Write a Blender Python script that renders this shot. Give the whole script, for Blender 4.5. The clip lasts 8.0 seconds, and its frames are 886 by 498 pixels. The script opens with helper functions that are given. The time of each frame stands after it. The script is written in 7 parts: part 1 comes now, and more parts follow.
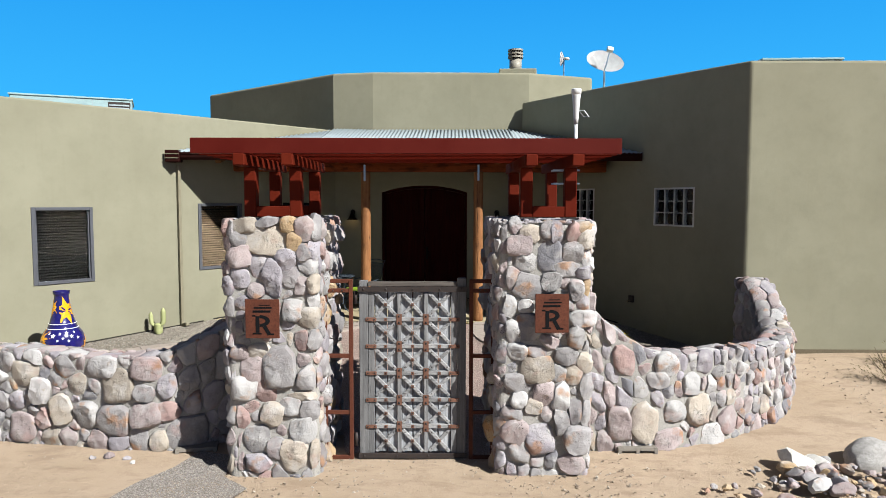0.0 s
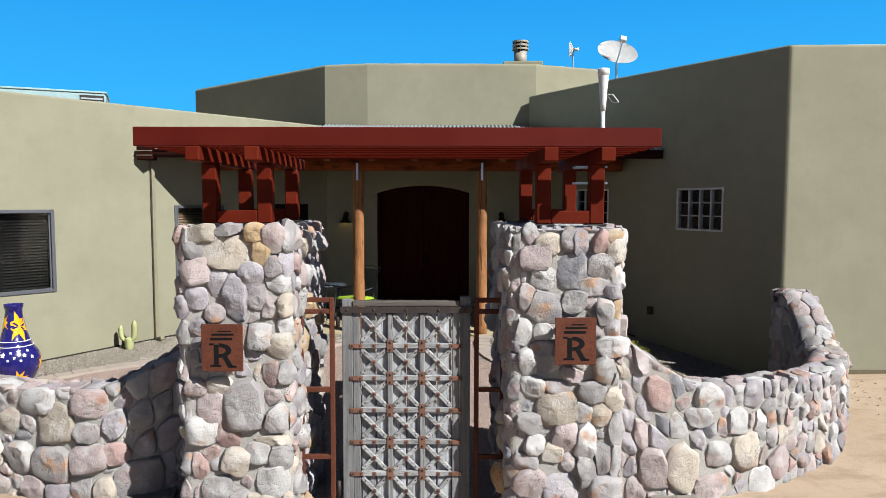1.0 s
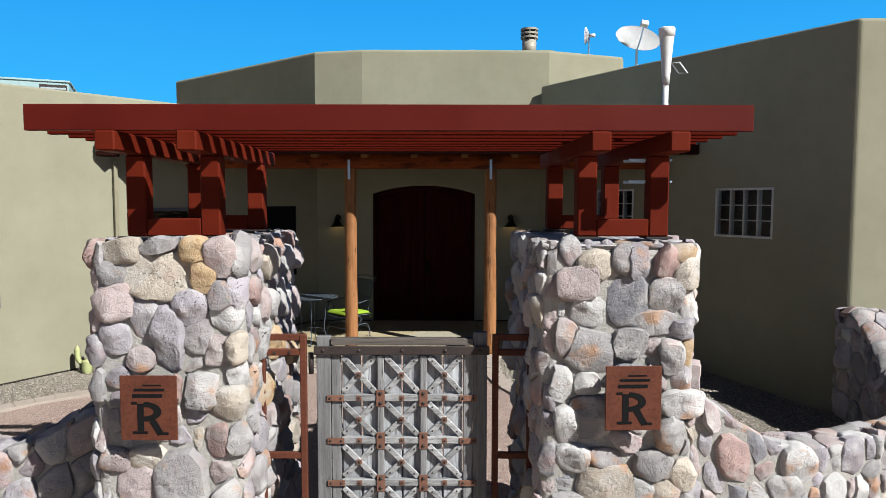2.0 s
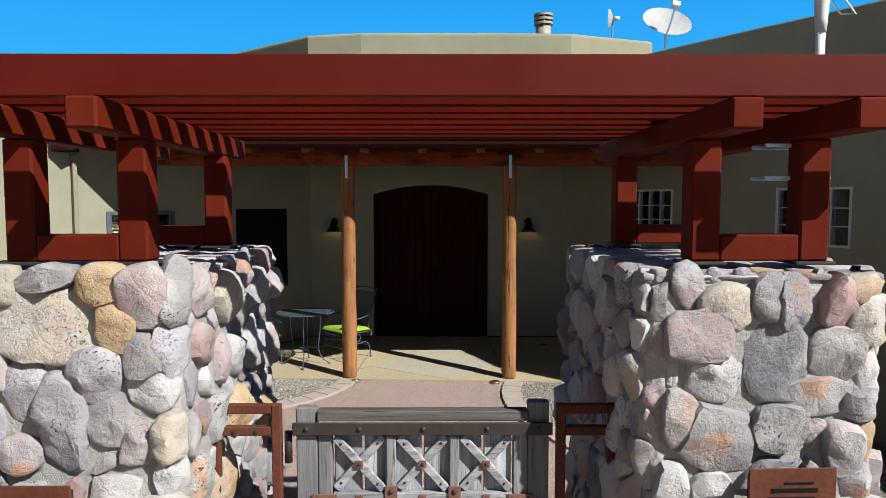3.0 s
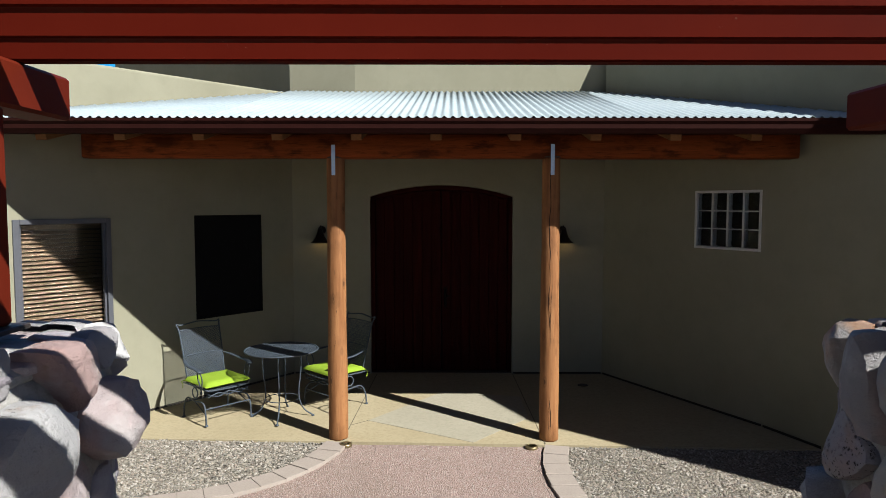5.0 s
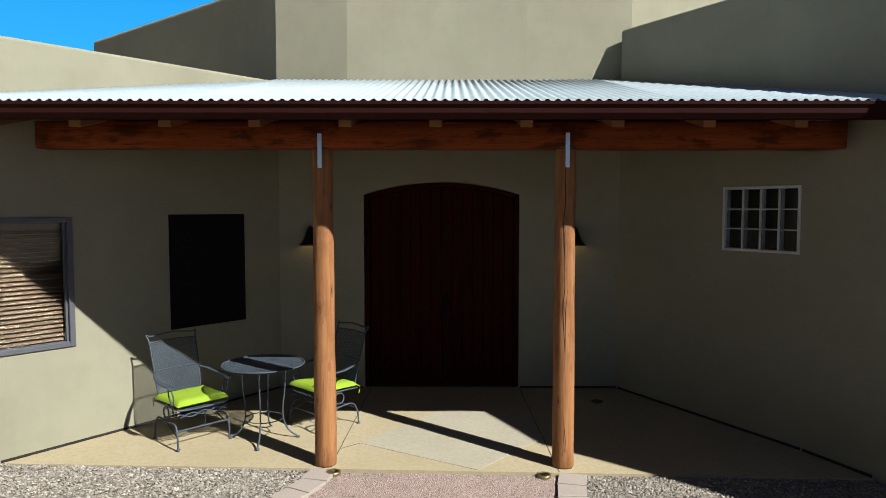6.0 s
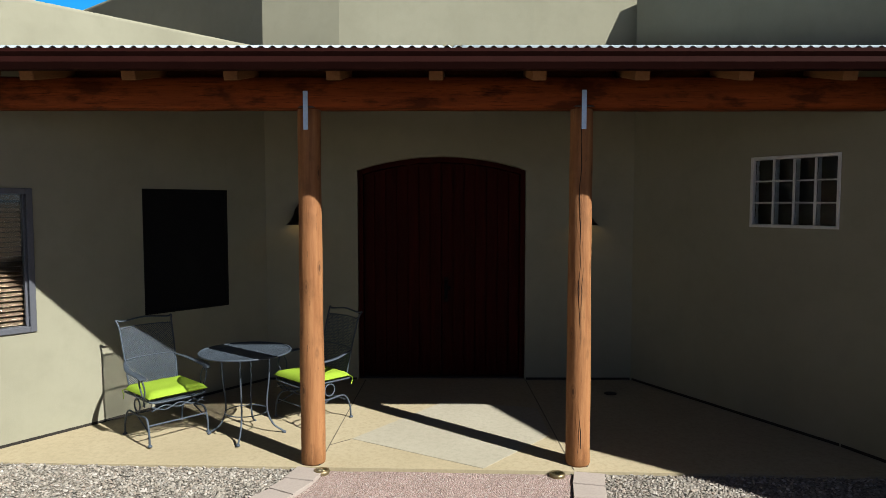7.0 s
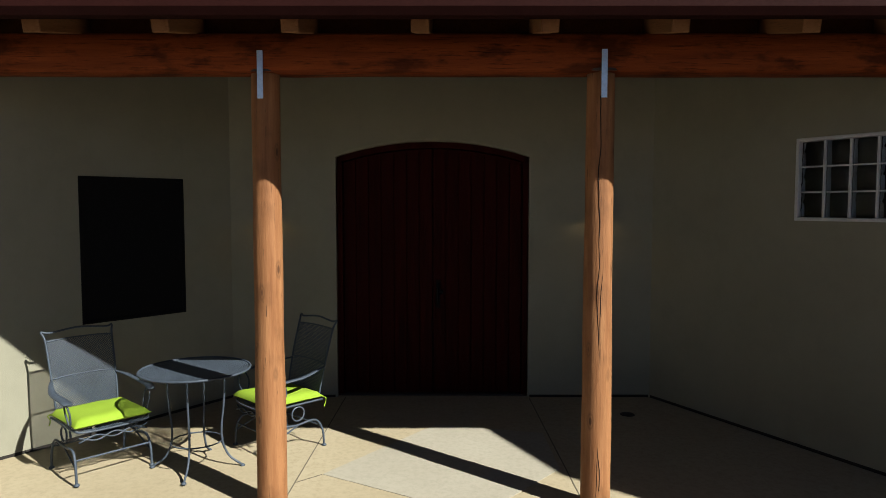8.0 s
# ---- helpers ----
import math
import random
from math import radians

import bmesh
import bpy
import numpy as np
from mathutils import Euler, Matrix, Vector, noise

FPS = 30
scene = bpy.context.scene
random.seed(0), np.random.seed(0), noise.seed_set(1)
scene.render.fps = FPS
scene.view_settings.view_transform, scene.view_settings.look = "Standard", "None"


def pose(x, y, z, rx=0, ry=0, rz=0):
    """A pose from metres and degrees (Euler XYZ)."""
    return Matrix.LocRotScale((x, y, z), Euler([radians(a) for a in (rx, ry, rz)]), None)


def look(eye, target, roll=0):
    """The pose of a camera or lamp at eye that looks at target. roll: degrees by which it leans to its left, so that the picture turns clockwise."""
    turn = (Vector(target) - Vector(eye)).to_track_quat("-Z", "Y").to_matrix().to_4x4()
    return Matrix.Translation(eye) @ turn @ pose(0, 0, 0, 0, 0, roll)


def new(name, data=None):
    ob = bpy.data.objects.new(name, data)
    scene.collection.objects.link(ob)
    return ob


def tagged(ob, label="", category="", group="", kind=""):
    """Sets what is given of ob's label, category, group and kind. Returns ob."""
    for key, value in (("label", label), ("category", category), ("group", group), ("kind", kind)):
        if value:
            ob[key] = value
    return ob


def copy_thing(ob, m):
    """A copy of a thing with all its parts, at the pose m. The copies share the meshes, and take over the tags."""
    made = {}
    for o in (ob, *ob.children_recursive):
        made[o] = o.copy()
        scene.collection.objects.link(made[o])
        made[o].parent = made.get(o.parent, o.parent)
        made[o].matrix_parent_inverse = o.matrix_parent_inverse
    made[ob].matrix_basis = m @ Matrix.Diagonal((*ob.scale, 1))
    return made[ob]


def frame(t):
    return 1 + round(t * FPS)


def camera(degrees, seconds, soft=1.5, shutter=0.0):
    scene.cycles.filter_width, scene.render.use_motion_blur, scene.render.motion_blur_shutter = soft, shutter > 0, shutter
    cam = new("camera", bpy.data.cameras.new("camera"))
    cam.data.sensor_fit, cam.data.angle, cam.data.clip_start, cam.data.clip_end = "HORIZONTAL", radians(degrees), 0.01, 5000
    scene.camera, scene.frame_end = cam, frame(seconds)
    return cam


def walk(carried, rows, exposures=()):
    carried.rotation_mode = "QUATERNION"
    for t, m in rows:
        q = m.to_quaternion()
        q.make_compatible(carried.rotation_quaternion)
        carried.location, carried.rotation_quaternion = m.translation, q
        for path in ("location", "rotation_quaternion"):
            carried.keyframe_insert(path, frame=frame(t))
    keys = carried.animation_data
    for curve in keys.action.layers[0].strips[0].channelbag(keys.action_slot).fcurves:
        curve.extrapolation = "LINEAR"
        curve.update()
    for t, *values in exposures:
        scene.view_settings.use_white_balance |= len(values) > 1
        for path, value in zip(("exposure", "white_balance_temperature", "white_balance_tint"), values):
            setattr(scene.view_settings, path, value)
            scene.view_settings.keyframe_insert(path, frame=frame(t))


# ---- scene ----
# ---- camera and walk ----
cam = camera(65.9, 8.0, soft=0.55)
ROWS = [
    (0.0, (0.421, -0.860, 2.571), (0.318, 1.132, 2.432), 0.1),
    (0.5, (0.401, -0.361, 2.582), (0.298, 1.631, 2.443), 0.1),
    (1.0, (0.372, 0.244, 2.592), (0.267, 2.237, 2.454), 0.1),
    (1.5, (0.335, 0.915, 2.606), (0.228, 2.908, 2.468), 0.1),
    (3.0, (0.013, 2.940, 2.648), (-0.089, 4.933, 2.510), 0.0),
    (3.5, (-0.102, 3.551, 2.658), (-0.203, 5.544, 2.522), 0.0),
    (4.0, (-0.186, 4.145, 2.673), (-0.287, 6.138, 2.536), 0.0),
    (4.5, (-0.259, 4.658, 2.684), (-0.356, 6.651, 2.546), 0.0),
    (6.0, (-0.344, 5.854, 2.616), (-0.440, 7.848, 2.494), 0.0),
    (6.5, (-0.378, 6.165, 2.500), (-0.471, 8.159, 2.375), 0.0),
    (7.0, (-0.397, 6.461, 2.383), (-0.487, 8.455, 2.255), 0.0),
    (7.5, (-0.377, 6.861, 2.328), (-0.470, 8.855, 2.199), 0.0),
    (8.0, (-0.375, 7.433, 2.298), (-0.459, 9.428, 2.172), 0.0),
]
EXPOSURES = [(0.0, 1.12), (3.5, 1.11), (4.5, 1.20), (6.0, 1.26), (8.0, 1.30)]
walk(cam, [(t, look(eye, target, roll)) for t, eye, target, roll in ROWS], EXPOSURES)

# ---- world, sun ----
SUN = Vector((0.965, -0.704, 1.0)).normalized()
world = bpy.data.worlds.new("sky")
scene.world = world
world.use_nodes = True
wn = world.node_tree
sky = wn.nodes.new("ShaderNodeTexSky")
sky.sky_type, sky.sun_disc = "NISHITA", False
sky.sun_elevation = math.asin(SUN.z)
sky.sun_rotation = math.atan2(SUN.x, SUN.y)
sky.air_density, sky.dust_density, sky.ozone_density, sky.altitude = 0.5, 0.0, 1.4, 2000
deep = wn.nodes.new("ShaderNodeHueSaturation")
deep.inputs["Saturation"].default_value = 0.80
deep.inputs["Hue"].default_value = 0.506
wn.links.new(sky.outputs[0], deep.inputs["Color"])
wn.links.new(deep.outputs[0], wn.nodes["Background"].inputs[0])
wn.nodes["Background"].inputs[1].default_value = 0.043
sun_data = bpy.data.lights.new("sun", "SUN")
sun_data.energy, sun_data.angle, sun_data.color = 5.0, radians(0.53), (1.0, 0.985, 0.93)
sun = new("sun", sun_data)
sun.matrix_world = look(SUN * 60, (0, 0, 0))

# ---- far northern sky behind the house, a plain backdrop ----


def sky_backdrop():
    m = bpy.data.materials.new("far_sky")
    m.use_nodes = True
    nt = m.node_tree
    nt.nodes.clear()
    c = nt.nodes.new("ShaderNodeTexCoord")
    sep = nt.nodes.new("ShaderNodeSeparateXYZ")
    nt.links.new(c.outputs["Object"], sep.inputs[0])
    up = nt.nodes.new("ShaderNodeMapRange")
    up.inputs["From Max"].default_value = 1150
    nt.links.new(sep.outputs[2], up.inputs["Value"])
    r = nt.nodes.new("ShaderNodeValToRGB")
    for el, (p, col) in zip(r.color_ramp.elements, ((0.0, (0.027, 0.265, 0.50)), (1.0, (0.0025, 0.120, 0.39)))):
        el.position, el.color = p, (*col, 1)
    nt.links.new(up.outputs[0], r.inputs[0])
    e = nt.nodes.new("ShaderNodeEmission")
    nt.links.new(r.outputs[0], e.inputs[0])
    out = nt.nodes.new("ShaderNodeOutputMaterial")
    nt.links.new(e.outputs[0], out.inputs[0])
    bm = bmesh.new()
    last = None
    for i in range(49):
        a = radians(20 + 140 * i / 48)
        pair = [bm.verts.new((2700 * math.cos(a), 2700 * math.sin(a), z)) for z in (-60, 2300)]
        if last:
            bm.faces.new((last[0], last[1], pair[1], pair[0]))
        last = pair
    me = bpy.data.meshes.new("backdrop")
    bm.to_mesh(me)
    bm.free()
    me.materials.append(m)
    return tagged(new("backdrop", me), "clear blue sky behind the house", "sky", "", "structure")


sky_backdrop()

# ---- materials ----


def mat(name, rough=0.8, metal=0.0, spec=0.3):
    m = bpy.data.materials.new(name)
    m.use_nodes = True
    b = m.node_tree.nodes["Principled BSDF"]
    b.inputs["Roughness"].default_value = rough
    b.inputs["Metallic"].default_value = metal
    b.inputs["Specular IOR Level"].default_value = spec
    return m, m.node_tree, b


def node(nt, kind, **kw):
    n = nt.nodes.new("ShaderNode" + kind)
    for k, v in kw.items():
        n.inputs[k.replace("_", " ")].default_value = v
    return n


def coords(nt, scale=(1, 1, 1), space="Object"):
    c = nt.nodes.new("ShaderNodeTexCoord")
    m = nt.nodes.new("ShaderNodeMapping")
    m.inputs["Scale"].default_value = scale
    nt.links.new(c.outputs[space], m.inputs[0])
    return m.outputs[0]


def noise_tex(nt, vec, scale, detail=4.0, rough=0.6):
    n = node(nt, "TexNoise", Scale=scale, Detail=detail, Roughness=rough)
    nt.links.new(vec, n.inputs["Vector"])
    return n.outputs["Fac"]


def ramp(nt, fac, stops, mode="LINEAR"):
    r = nt.nodes.new("ShaderNodeValToRGB")
    r.color_ramp.interpolation = mode
    e = r.color_ramp.elements
    while len(e) < len(stops):
        e.new(0.5)
    for el, (p, c) in zip(e, stops):
        el.position, el.color = p, (*c, 1) if len(c) == 3 else c
    nt.links.new(fac, r.inputs[0])
    return r.outputs[0]


def mix(nt, a, b, fac, kind="MIX"):
    m = nt.nodes.new("ShaderNodeMix")
    m.data_type, m.blend_type = "RGBA", kind
    for sock, val in ((m.inputs[0], fac), (m.inputs[6], a), (m.inputs[7], b)):
        if isinstance(val, (int, float)):
            sock.default_value = val
        elif isinstance(val, tuple):
            sock.default_value = (*val, 1)
        else:
            nt.links.new(val, sock)
    return m.outputs[2]


def bump(nt, b, height, strength=0.3, distance=0.01):
    n = node(nt, "Bump", Strength=strength, Distance=distance)
    nt.links.new(height, n.inputs["Height"])
    nt.links.new(n.outputs[0], b.inputs["Normal"])


def grey(v):
    return (v, v, v)


def speckled(name, c1, c2, c3, big, fine, rough=0.85, bumps=0.3, dist=0.01, metal=0.0, spec=0.3, scale=(1, 1, 1), space="Object"):
    """A surface with blotches (big), grain (fine) and relief."""
    m, nt, b = mat(name, rough, metal, spec)
    v = coords(nt, scale, space)
    n1, n2 = noise_tex(nt, v, big, 5), noise_tex(nt, v, fine, 6, 0.7)
    base = ramp(nt, n1, [(0.3, c1), (0.7, c2)])
    col = mix(nt, base, c3, ramp(nt, n2, [(0.45, grey(0)), (0.75, grey(0.8))]))
    nt.links.new(col, b.inputs["Base Color"])
    rr = ramp(nt, n2, [(0.3, grey(rough - 0.12)), (0.7, grey(min(1, rough + 0.1)))])
    nt.links.new(rr, b.inputs["Roughness"])
    if bumps:
        bump(nt, b, n2, bumps, dist)
    return m


def stucco_material():
    m, nt, b = mat("stucco", 0.92, 0, 0.15)
    v = coords(nt, (1, 1, 1))
    n1, n2, n3 = noise_tex(nt, v, 0.9, 5), noise_tex(nt, v, 4.0, 5, 0.65), noise_tex(nt, v, 160, 3)
    col = ramp(nt, n1, [(0.28, (0.166, 0.161, 0.117)), (0.72, (0.204, 0.199, 0.148))])
    col = mix(nt, col, (0.142, 0.137, 0.100), ramp(nt, n2, [(0.47, grey(0)), (0.70, grey(0.28))]))
    streak = noise_tex(nt, coords(nt, (5.0, 5.0, 0.35)), 2.0, 4)
    col = mix(nt, col, (0.130, 0.124, 0.088), ramp(nt, streak, [(0.58, grey(0)), (0.8, grey(0.12))]))
    nt.links.new(col, b.inputs["Base Color"])
    hs = nt.nodes.new("ShaderNodeMath")
    hs.operation = "MULTIPLY_ADD"
    nt.links.new(n2, hs.inputs[0])
    hs.inputs[1].default_value = 2.5
    nt.links.new(n3, hs.inputs[2])
    bump(nt, b, hs.outputs[0], 0.30, 0.0045)
    return m


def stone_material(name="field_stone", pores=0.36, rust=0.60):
    """Every stone has its own colour; grain, pits and staining over it. pores, rust: how wide the porous and the rusty
    parts are.
    """
    m, nt, b = mat(name, 0.88, 0, 0.2)
    info = nt.nodes.new("ShaderNodeObjectInfo")
    own = nt.nodes.new("ShaderNodeHueSaturation")
    nt.links.new(info.outputs["Color"], own.inputs["Color"])
    nt.links.new(ramp(nt, info.outputs["Random"], [(0.0, grey(0.76)), (1.0, grey(1.12))]), own.inputs["Value"])
    col = own.outputs["Color"]
    c = nt.nodes.new("ShaderNodeTexCoord")
    add = nt.nodes.new("ShaderNodeVectorMath")
    add.operation = "MULTIPLY_ADD"
    nt.links.new(info.outputs["Random"], add.inputs[0])
    add.inputs[1].default_value = (37, 71, 13)
    nt.links.new(c.outputs["Object"], add.inputs[2])
    v = add.outputs[0]
    n1, n2, n3 = noise_tex(nt, v, 5.0, 5), noise_tex(nt, v, 38, 8, 0.78), noise_tex(nt, v, 11, 5, 0.65)
    n4, n5, n6 = noise_tex(nt, v, 2.3, 3), noise_tex(nt, v, 3.4, 4, 0.55), noise_tex(nt, v, 130, 4, 0.7)
    # broad pale and dusky patches, iron staining, pepper grain
    col = mix(nt, col, (0.37, 0.364, 0.36), ramp(nt, n1, [(0.5, grey(0)), (0.64, grey(0.55))]))
    col = mix(nt, col, (0.125, 0.098, 0.105), ramp(nt, n4, [(0.54, grey(0)), (0.70, grey(0.45))]))
    col = mix(nt, col, (0.34, 0.185, 0.165), ramp(nt, noise_tex(nt, v, 4.4, 3), [(0.57, grey(0)), (0.71, grey(0.30))]))
    col = mix(nt, col, (0.30, 0.135, 0.040), ramp(nt, n5, [(rust, grey(0)), (rust + 0.08, grey(0.6)), (rust + 0.18, grey(0.4))]))
    col = mix(nt, col, (0.19, 0.125, 0.080), ramp(nt, n3, [(0.62, grey(0)), (0.74, grey(0.5))]))
    col = mix(nt, col, (0.085, 0.078, 0.078), ramp(nt, n2, [(0.56, grey(0)), (0.70, grey(0.38))]))
    warp = nt.nodes.new("ShaderNodeVectorMath")
    warp.operation = "MULTIPLY_ADD"
    nt.links.new(n3, warp.inputs[0])
    warp.inputs[1].default_value = (0.10, 0.07, 0.08)
    nt.links.new(v, warp.inputs[2])
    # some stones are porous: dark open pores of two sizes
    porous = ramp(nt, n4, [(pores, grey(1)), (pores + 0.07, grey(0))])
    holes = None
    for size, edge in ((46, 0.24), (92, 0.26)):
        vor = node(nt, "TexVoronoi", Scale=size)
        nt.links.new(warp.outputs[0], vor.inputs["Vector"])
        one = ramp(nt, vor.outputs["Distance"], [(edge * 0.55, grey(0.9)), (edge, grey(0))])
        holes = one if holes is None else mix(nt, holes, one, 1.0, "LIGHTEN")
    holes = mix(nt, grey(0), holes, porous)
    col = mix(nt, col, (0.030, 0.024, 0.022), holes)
    nt.links.new(col, b.inputs["Base Color"])
    h = mix(nt, mix(nt, n2, n6, 0.3), mix(nt, n3, noise_tex(nt, v, 21, 5, 0.6), 0.45), 0.70)
    crack = node(nt, "TexVoronoi", Scale=7)
    crack.feature = "DISTANCE_TO_EDGE"
    nt.links.new(warp.outputs[0], crack.inputs["Vector"])
    seams = ramp(nt, crack.outputs["Distance"], [(0.0, grey(0)), (0.05, grey(1))])
    h = mix(nt, h, mix(nt, h, seams, 1.0, "MULTIPLY"), 0.09)
    h = mix(nt, h, grey(0.0), holes)
    bump(nt, b, h, 1.0, 0.030)
    return m


def ground_material():
    m, nt, b = mat("desert_sand", 0.95, 0, 0.1)
    v = coords(nt)
    n1, n2, n3 = noise_tex(nt, v, 0.7, 5), noise_tex(nt, v, 6, 6, 0.7), noise_tex(nt, v, 70, 4, 0.7)
    col = ramp(nt, n1, [(0.3, (0.2839, 0.2185, 0.1561)), (0.7, (0.3292, 0.2611, 0.1987))])
    col = mix(nt, col, (0.2271, 0.1702, 0.1249), ramp(nt, n2, [(0.5, grey(0)), (0.75, grey(0.7))]))
    col = mix(nt, col, (0.3406, 0.2839, 0.2215), ramp(nt, n3, [(0.6, grey(0)), (0.72, grey(0.7))]))
    furrow = noise_tex(nt, coords(nt, (0.8, 2.0, 1)), 2.4, 6, 0.62)
    col = mix(nt, col, (0.205, 0.152, 0.112), ramp(nt, furrow, [(0.52, grey(0)), (0.66, grey(0.55))]))
    nt.links.new(col, b.inputs["Base Color"])
    h = mix(nt, mix(nt, n2, n3, 0.35), furrow, 0.5)
    bump(nt, b, h, 0.9, 0.05)
    return m


def gravel_material(name, stops, size, depth=0.02):
    m, nt, b = mat(name, 0.9, 0, 0.2)
    v = coords(nt)
    vor = node(nt, "TexVoronoi", Scale=size, Randomness=1.0)
    nt.links.new(v, vor.inputs["Vector"])
    sep = nt.nodes.new("ShaderNodeSeparateColor")
    nt.links.new(vor.outputs["Color"], sep.inputs[0])
    col = ramp(nt, sep.outputs[0], stops, "CONSTANT")
    gap = ramp(nt, vor.outputs["Distance"], [(0.40, grey(0)), (0.80, grey(0.55))])
    col = mix(nt, col, (0.0437, 0.0371, 0.0306), gap)
    n1 = noise_tex(nt, v, 1.3, 4)
    col = mix(nt, col, (0.1747, 0.1441, 0.1179), ramp(nt, n1, [(0.4, grey(0)), (0.8, grey(0.5))]))
    nt.links.new(col, b.inputs["Base Color"])
    inv = ramp(nt, vor.outputs["Distance"], [(0.0, grey(1)), (0.8, grey(0))])
    bump(nt, b, inv, 1.0, depth)
    return m


def wood_material(name, dark, light, grain=(1, 1, 14), rough=0.6, spec=0.35, cracks=0.5, vary=0.2, stain_shade=0.0):
    """Grain runs along the axis with the smallest scale number; the last number sets how strong the dark blots are,
    staining and roof shade put into one colour.
    """
    m, nt, b = mat(name, rough, 0, spec)
    v = coords(nt, grain)
    n1, n2 = noise_tex(nt, v, 2.2, 6, 0.65), noise_tex(nt, v, 9.0, 5, 0.7)
    n3 = noise_tex(nt, coords(nt), 2.5, 4)
    col = ramp(nt, n1, [(0.3, dark), (0.7, light)])
    col = mix(nt, col, tuple(x * 0.35 for x in dark), ramp(nt, n2, [(0.54, grey(0)), (0.66, grey(cracks))]))
    col = mix(nt, col, tuple(x * 0.7 for x in light), ramp(nt, n3, [(0.4, grey(0)), (0.7, grey(0.5))]))
    if stain_shade:
        # shade under the porch roof is painted into these blots, along with real staining
        blots = noise_tex(nt, coords(nt, (1.1, 3, 3)), 2.6, 6, 0.6)
        col = mix(nt, col, tuple(x * 0.22 for x in dark), ramp(nt, blots, [(0.50, grey(0)), (0.62, grey(stain_shade))]))
    info = nt.nodes.new("ShaderNodeObjectInfo")
    col = mix(nt, col, tuple(x * 0.6 for x in dark), ramp(nt, info.outputs["Random"], [(0.2, grey(0)), (1.0, grey(vary))]))
    nt.links.new(col, b.inputs["Base Color"])
    bump(nt, b, n2, 0.35, 0.006)
    return m


def paint_material(name, c1, c2, chip, rough=0.5, chips=0.7, spec=0.1):
    """Paint with faint fading and small chips."""
    m, nt, b = mat(name, rough, 0, spec)
    v = coords(nt)
    n1, n2 = noise_tex(nt, v, 1.7, 5), noise_tex(nt, v, 60, 4, 0.8)
    n3 = noise_tex(nt, v, 9, 3)
    col = ramp(nt, n1, [(0.3, c1), (0.7, c2)])
    spots = ramp(nt, n2, [(0.665, grey(0)), (0.69, grey(chips))])
    spots = mix(nt, grey(0), spots, ramp(nt, n3, [(0.55, grey(0)), (0.7, grey(1))]))
    col = mix(nt, col, chip, spots)
    nt.links.new(col, b.inputs["Base Color"])
    nt.links.new(ramp(nt, n1, [(0.3, grey(rough - 0.1)), (0.7, grey(rough + 0.15))]), b.inputs["Roughness"])
    bump(nt, b, n3, 0.12, 0.004)
    return m


def plain(name, c, rough=0.6, metal=0.0, spec=0.4, vary=0.12, scale=6):
    c = tuple(c)
    return speckled(name, tuple(x * (1 - vary) for x in c), tuple(min(1, x * (1 + vary)) for x in c), tuple(x * (1 - 2 * vary) for x in c),
                    scale, scale * 12, rough, 0.08, 0.002, metal, spec)


def glass_material(name, tint, rough=0.02):
    m, _, b = mat(name, rough, 0, 0.5)
    b.inputs["Base Color"].default_value = (*tint, 1)
    b.inputs["Transmission Weight"].default_value = 1.0
    b.inputs["IOR"].default_value = 1.3
    return m


def log_material(name, dark, light, grain, rough):
    """Peeled log: long grain, drawknife streaks, knots and thin drying checks."""
    m, nt, b = mat(name, rough, 0, 0.25)
    v = coords(nt, grain)
    n1, n2 = noise_tex(nt, v, 2.2, 6, 0.65), noise_tex(nt, v, 8.0, 6, 0.75)
    blot = noise_tex(nt, coords(nt, (1, 1, 0.5)), 5.0, 4)
    col = ramp(nt, n1, [(0.3, dark), (0.7, light)])
    col = mix(nt, col, tuple(x * 0.55 for x in dark), ramp(nt, blot, [(0.52, grey(0)), (0.72, grey(0.6))]))
    checks = ramp(nt, n2, [(0.62, grey(0)), (0.68, grey(0.8))])
    col = mix(nt, col, tuple(x * 0.2 for x in dark), checks)
    knot = node(nt, "TexVoronoi", Scale=1.0)
    nt.links.new(coords(nt, (7, 7, 2.6)), knot.inputs["Vector"])
    rings = ramp(nt, knot.outputs["Distance"], [(0.05, grey(0.85)), (0.09, grey(0.15)), (0.12, grey(0.4)), (0.18, grey(0))])
    col = mix(nt, col, tuple(x * 0.3 for x in dark), rings)
    nt.links.new(col, b.inputs["Base Color"])
    bump(nt, b, mix(nt, n2, n1, 0.5), 0.8, 0.010)
    return m


# lavender grey, pink, cream, chalk white, mid grey, slate, ochre, rust pink
STONE_TONES = ((0.252, 0.238, 0.264), (0.295, 0.250, 0.252), (0.320, 0.286, 0.246), (0.345, 0.342, 0.346), (0.233, 0.226, 0.232), (0.160, 0.160, 0.178), (0.340, 0.248, 0.150), (0.262, 0.186, 0.176))
TONE_DECK = (0, 0, 0, 0, 1, 1, 1, 2, 3, 3, 4, 4, 4, 4, 5, 7)
# side stones draw warmer tones, partly their own, partly to offset bluish shade
SIDE_DECK = (0, 1, 2, 2, 2, 3, 3, 4, 4, 6, 6, 7)


def toned(ob, tone):
    ob.color = (*STONE_TONES[tone], 1)
    return ob


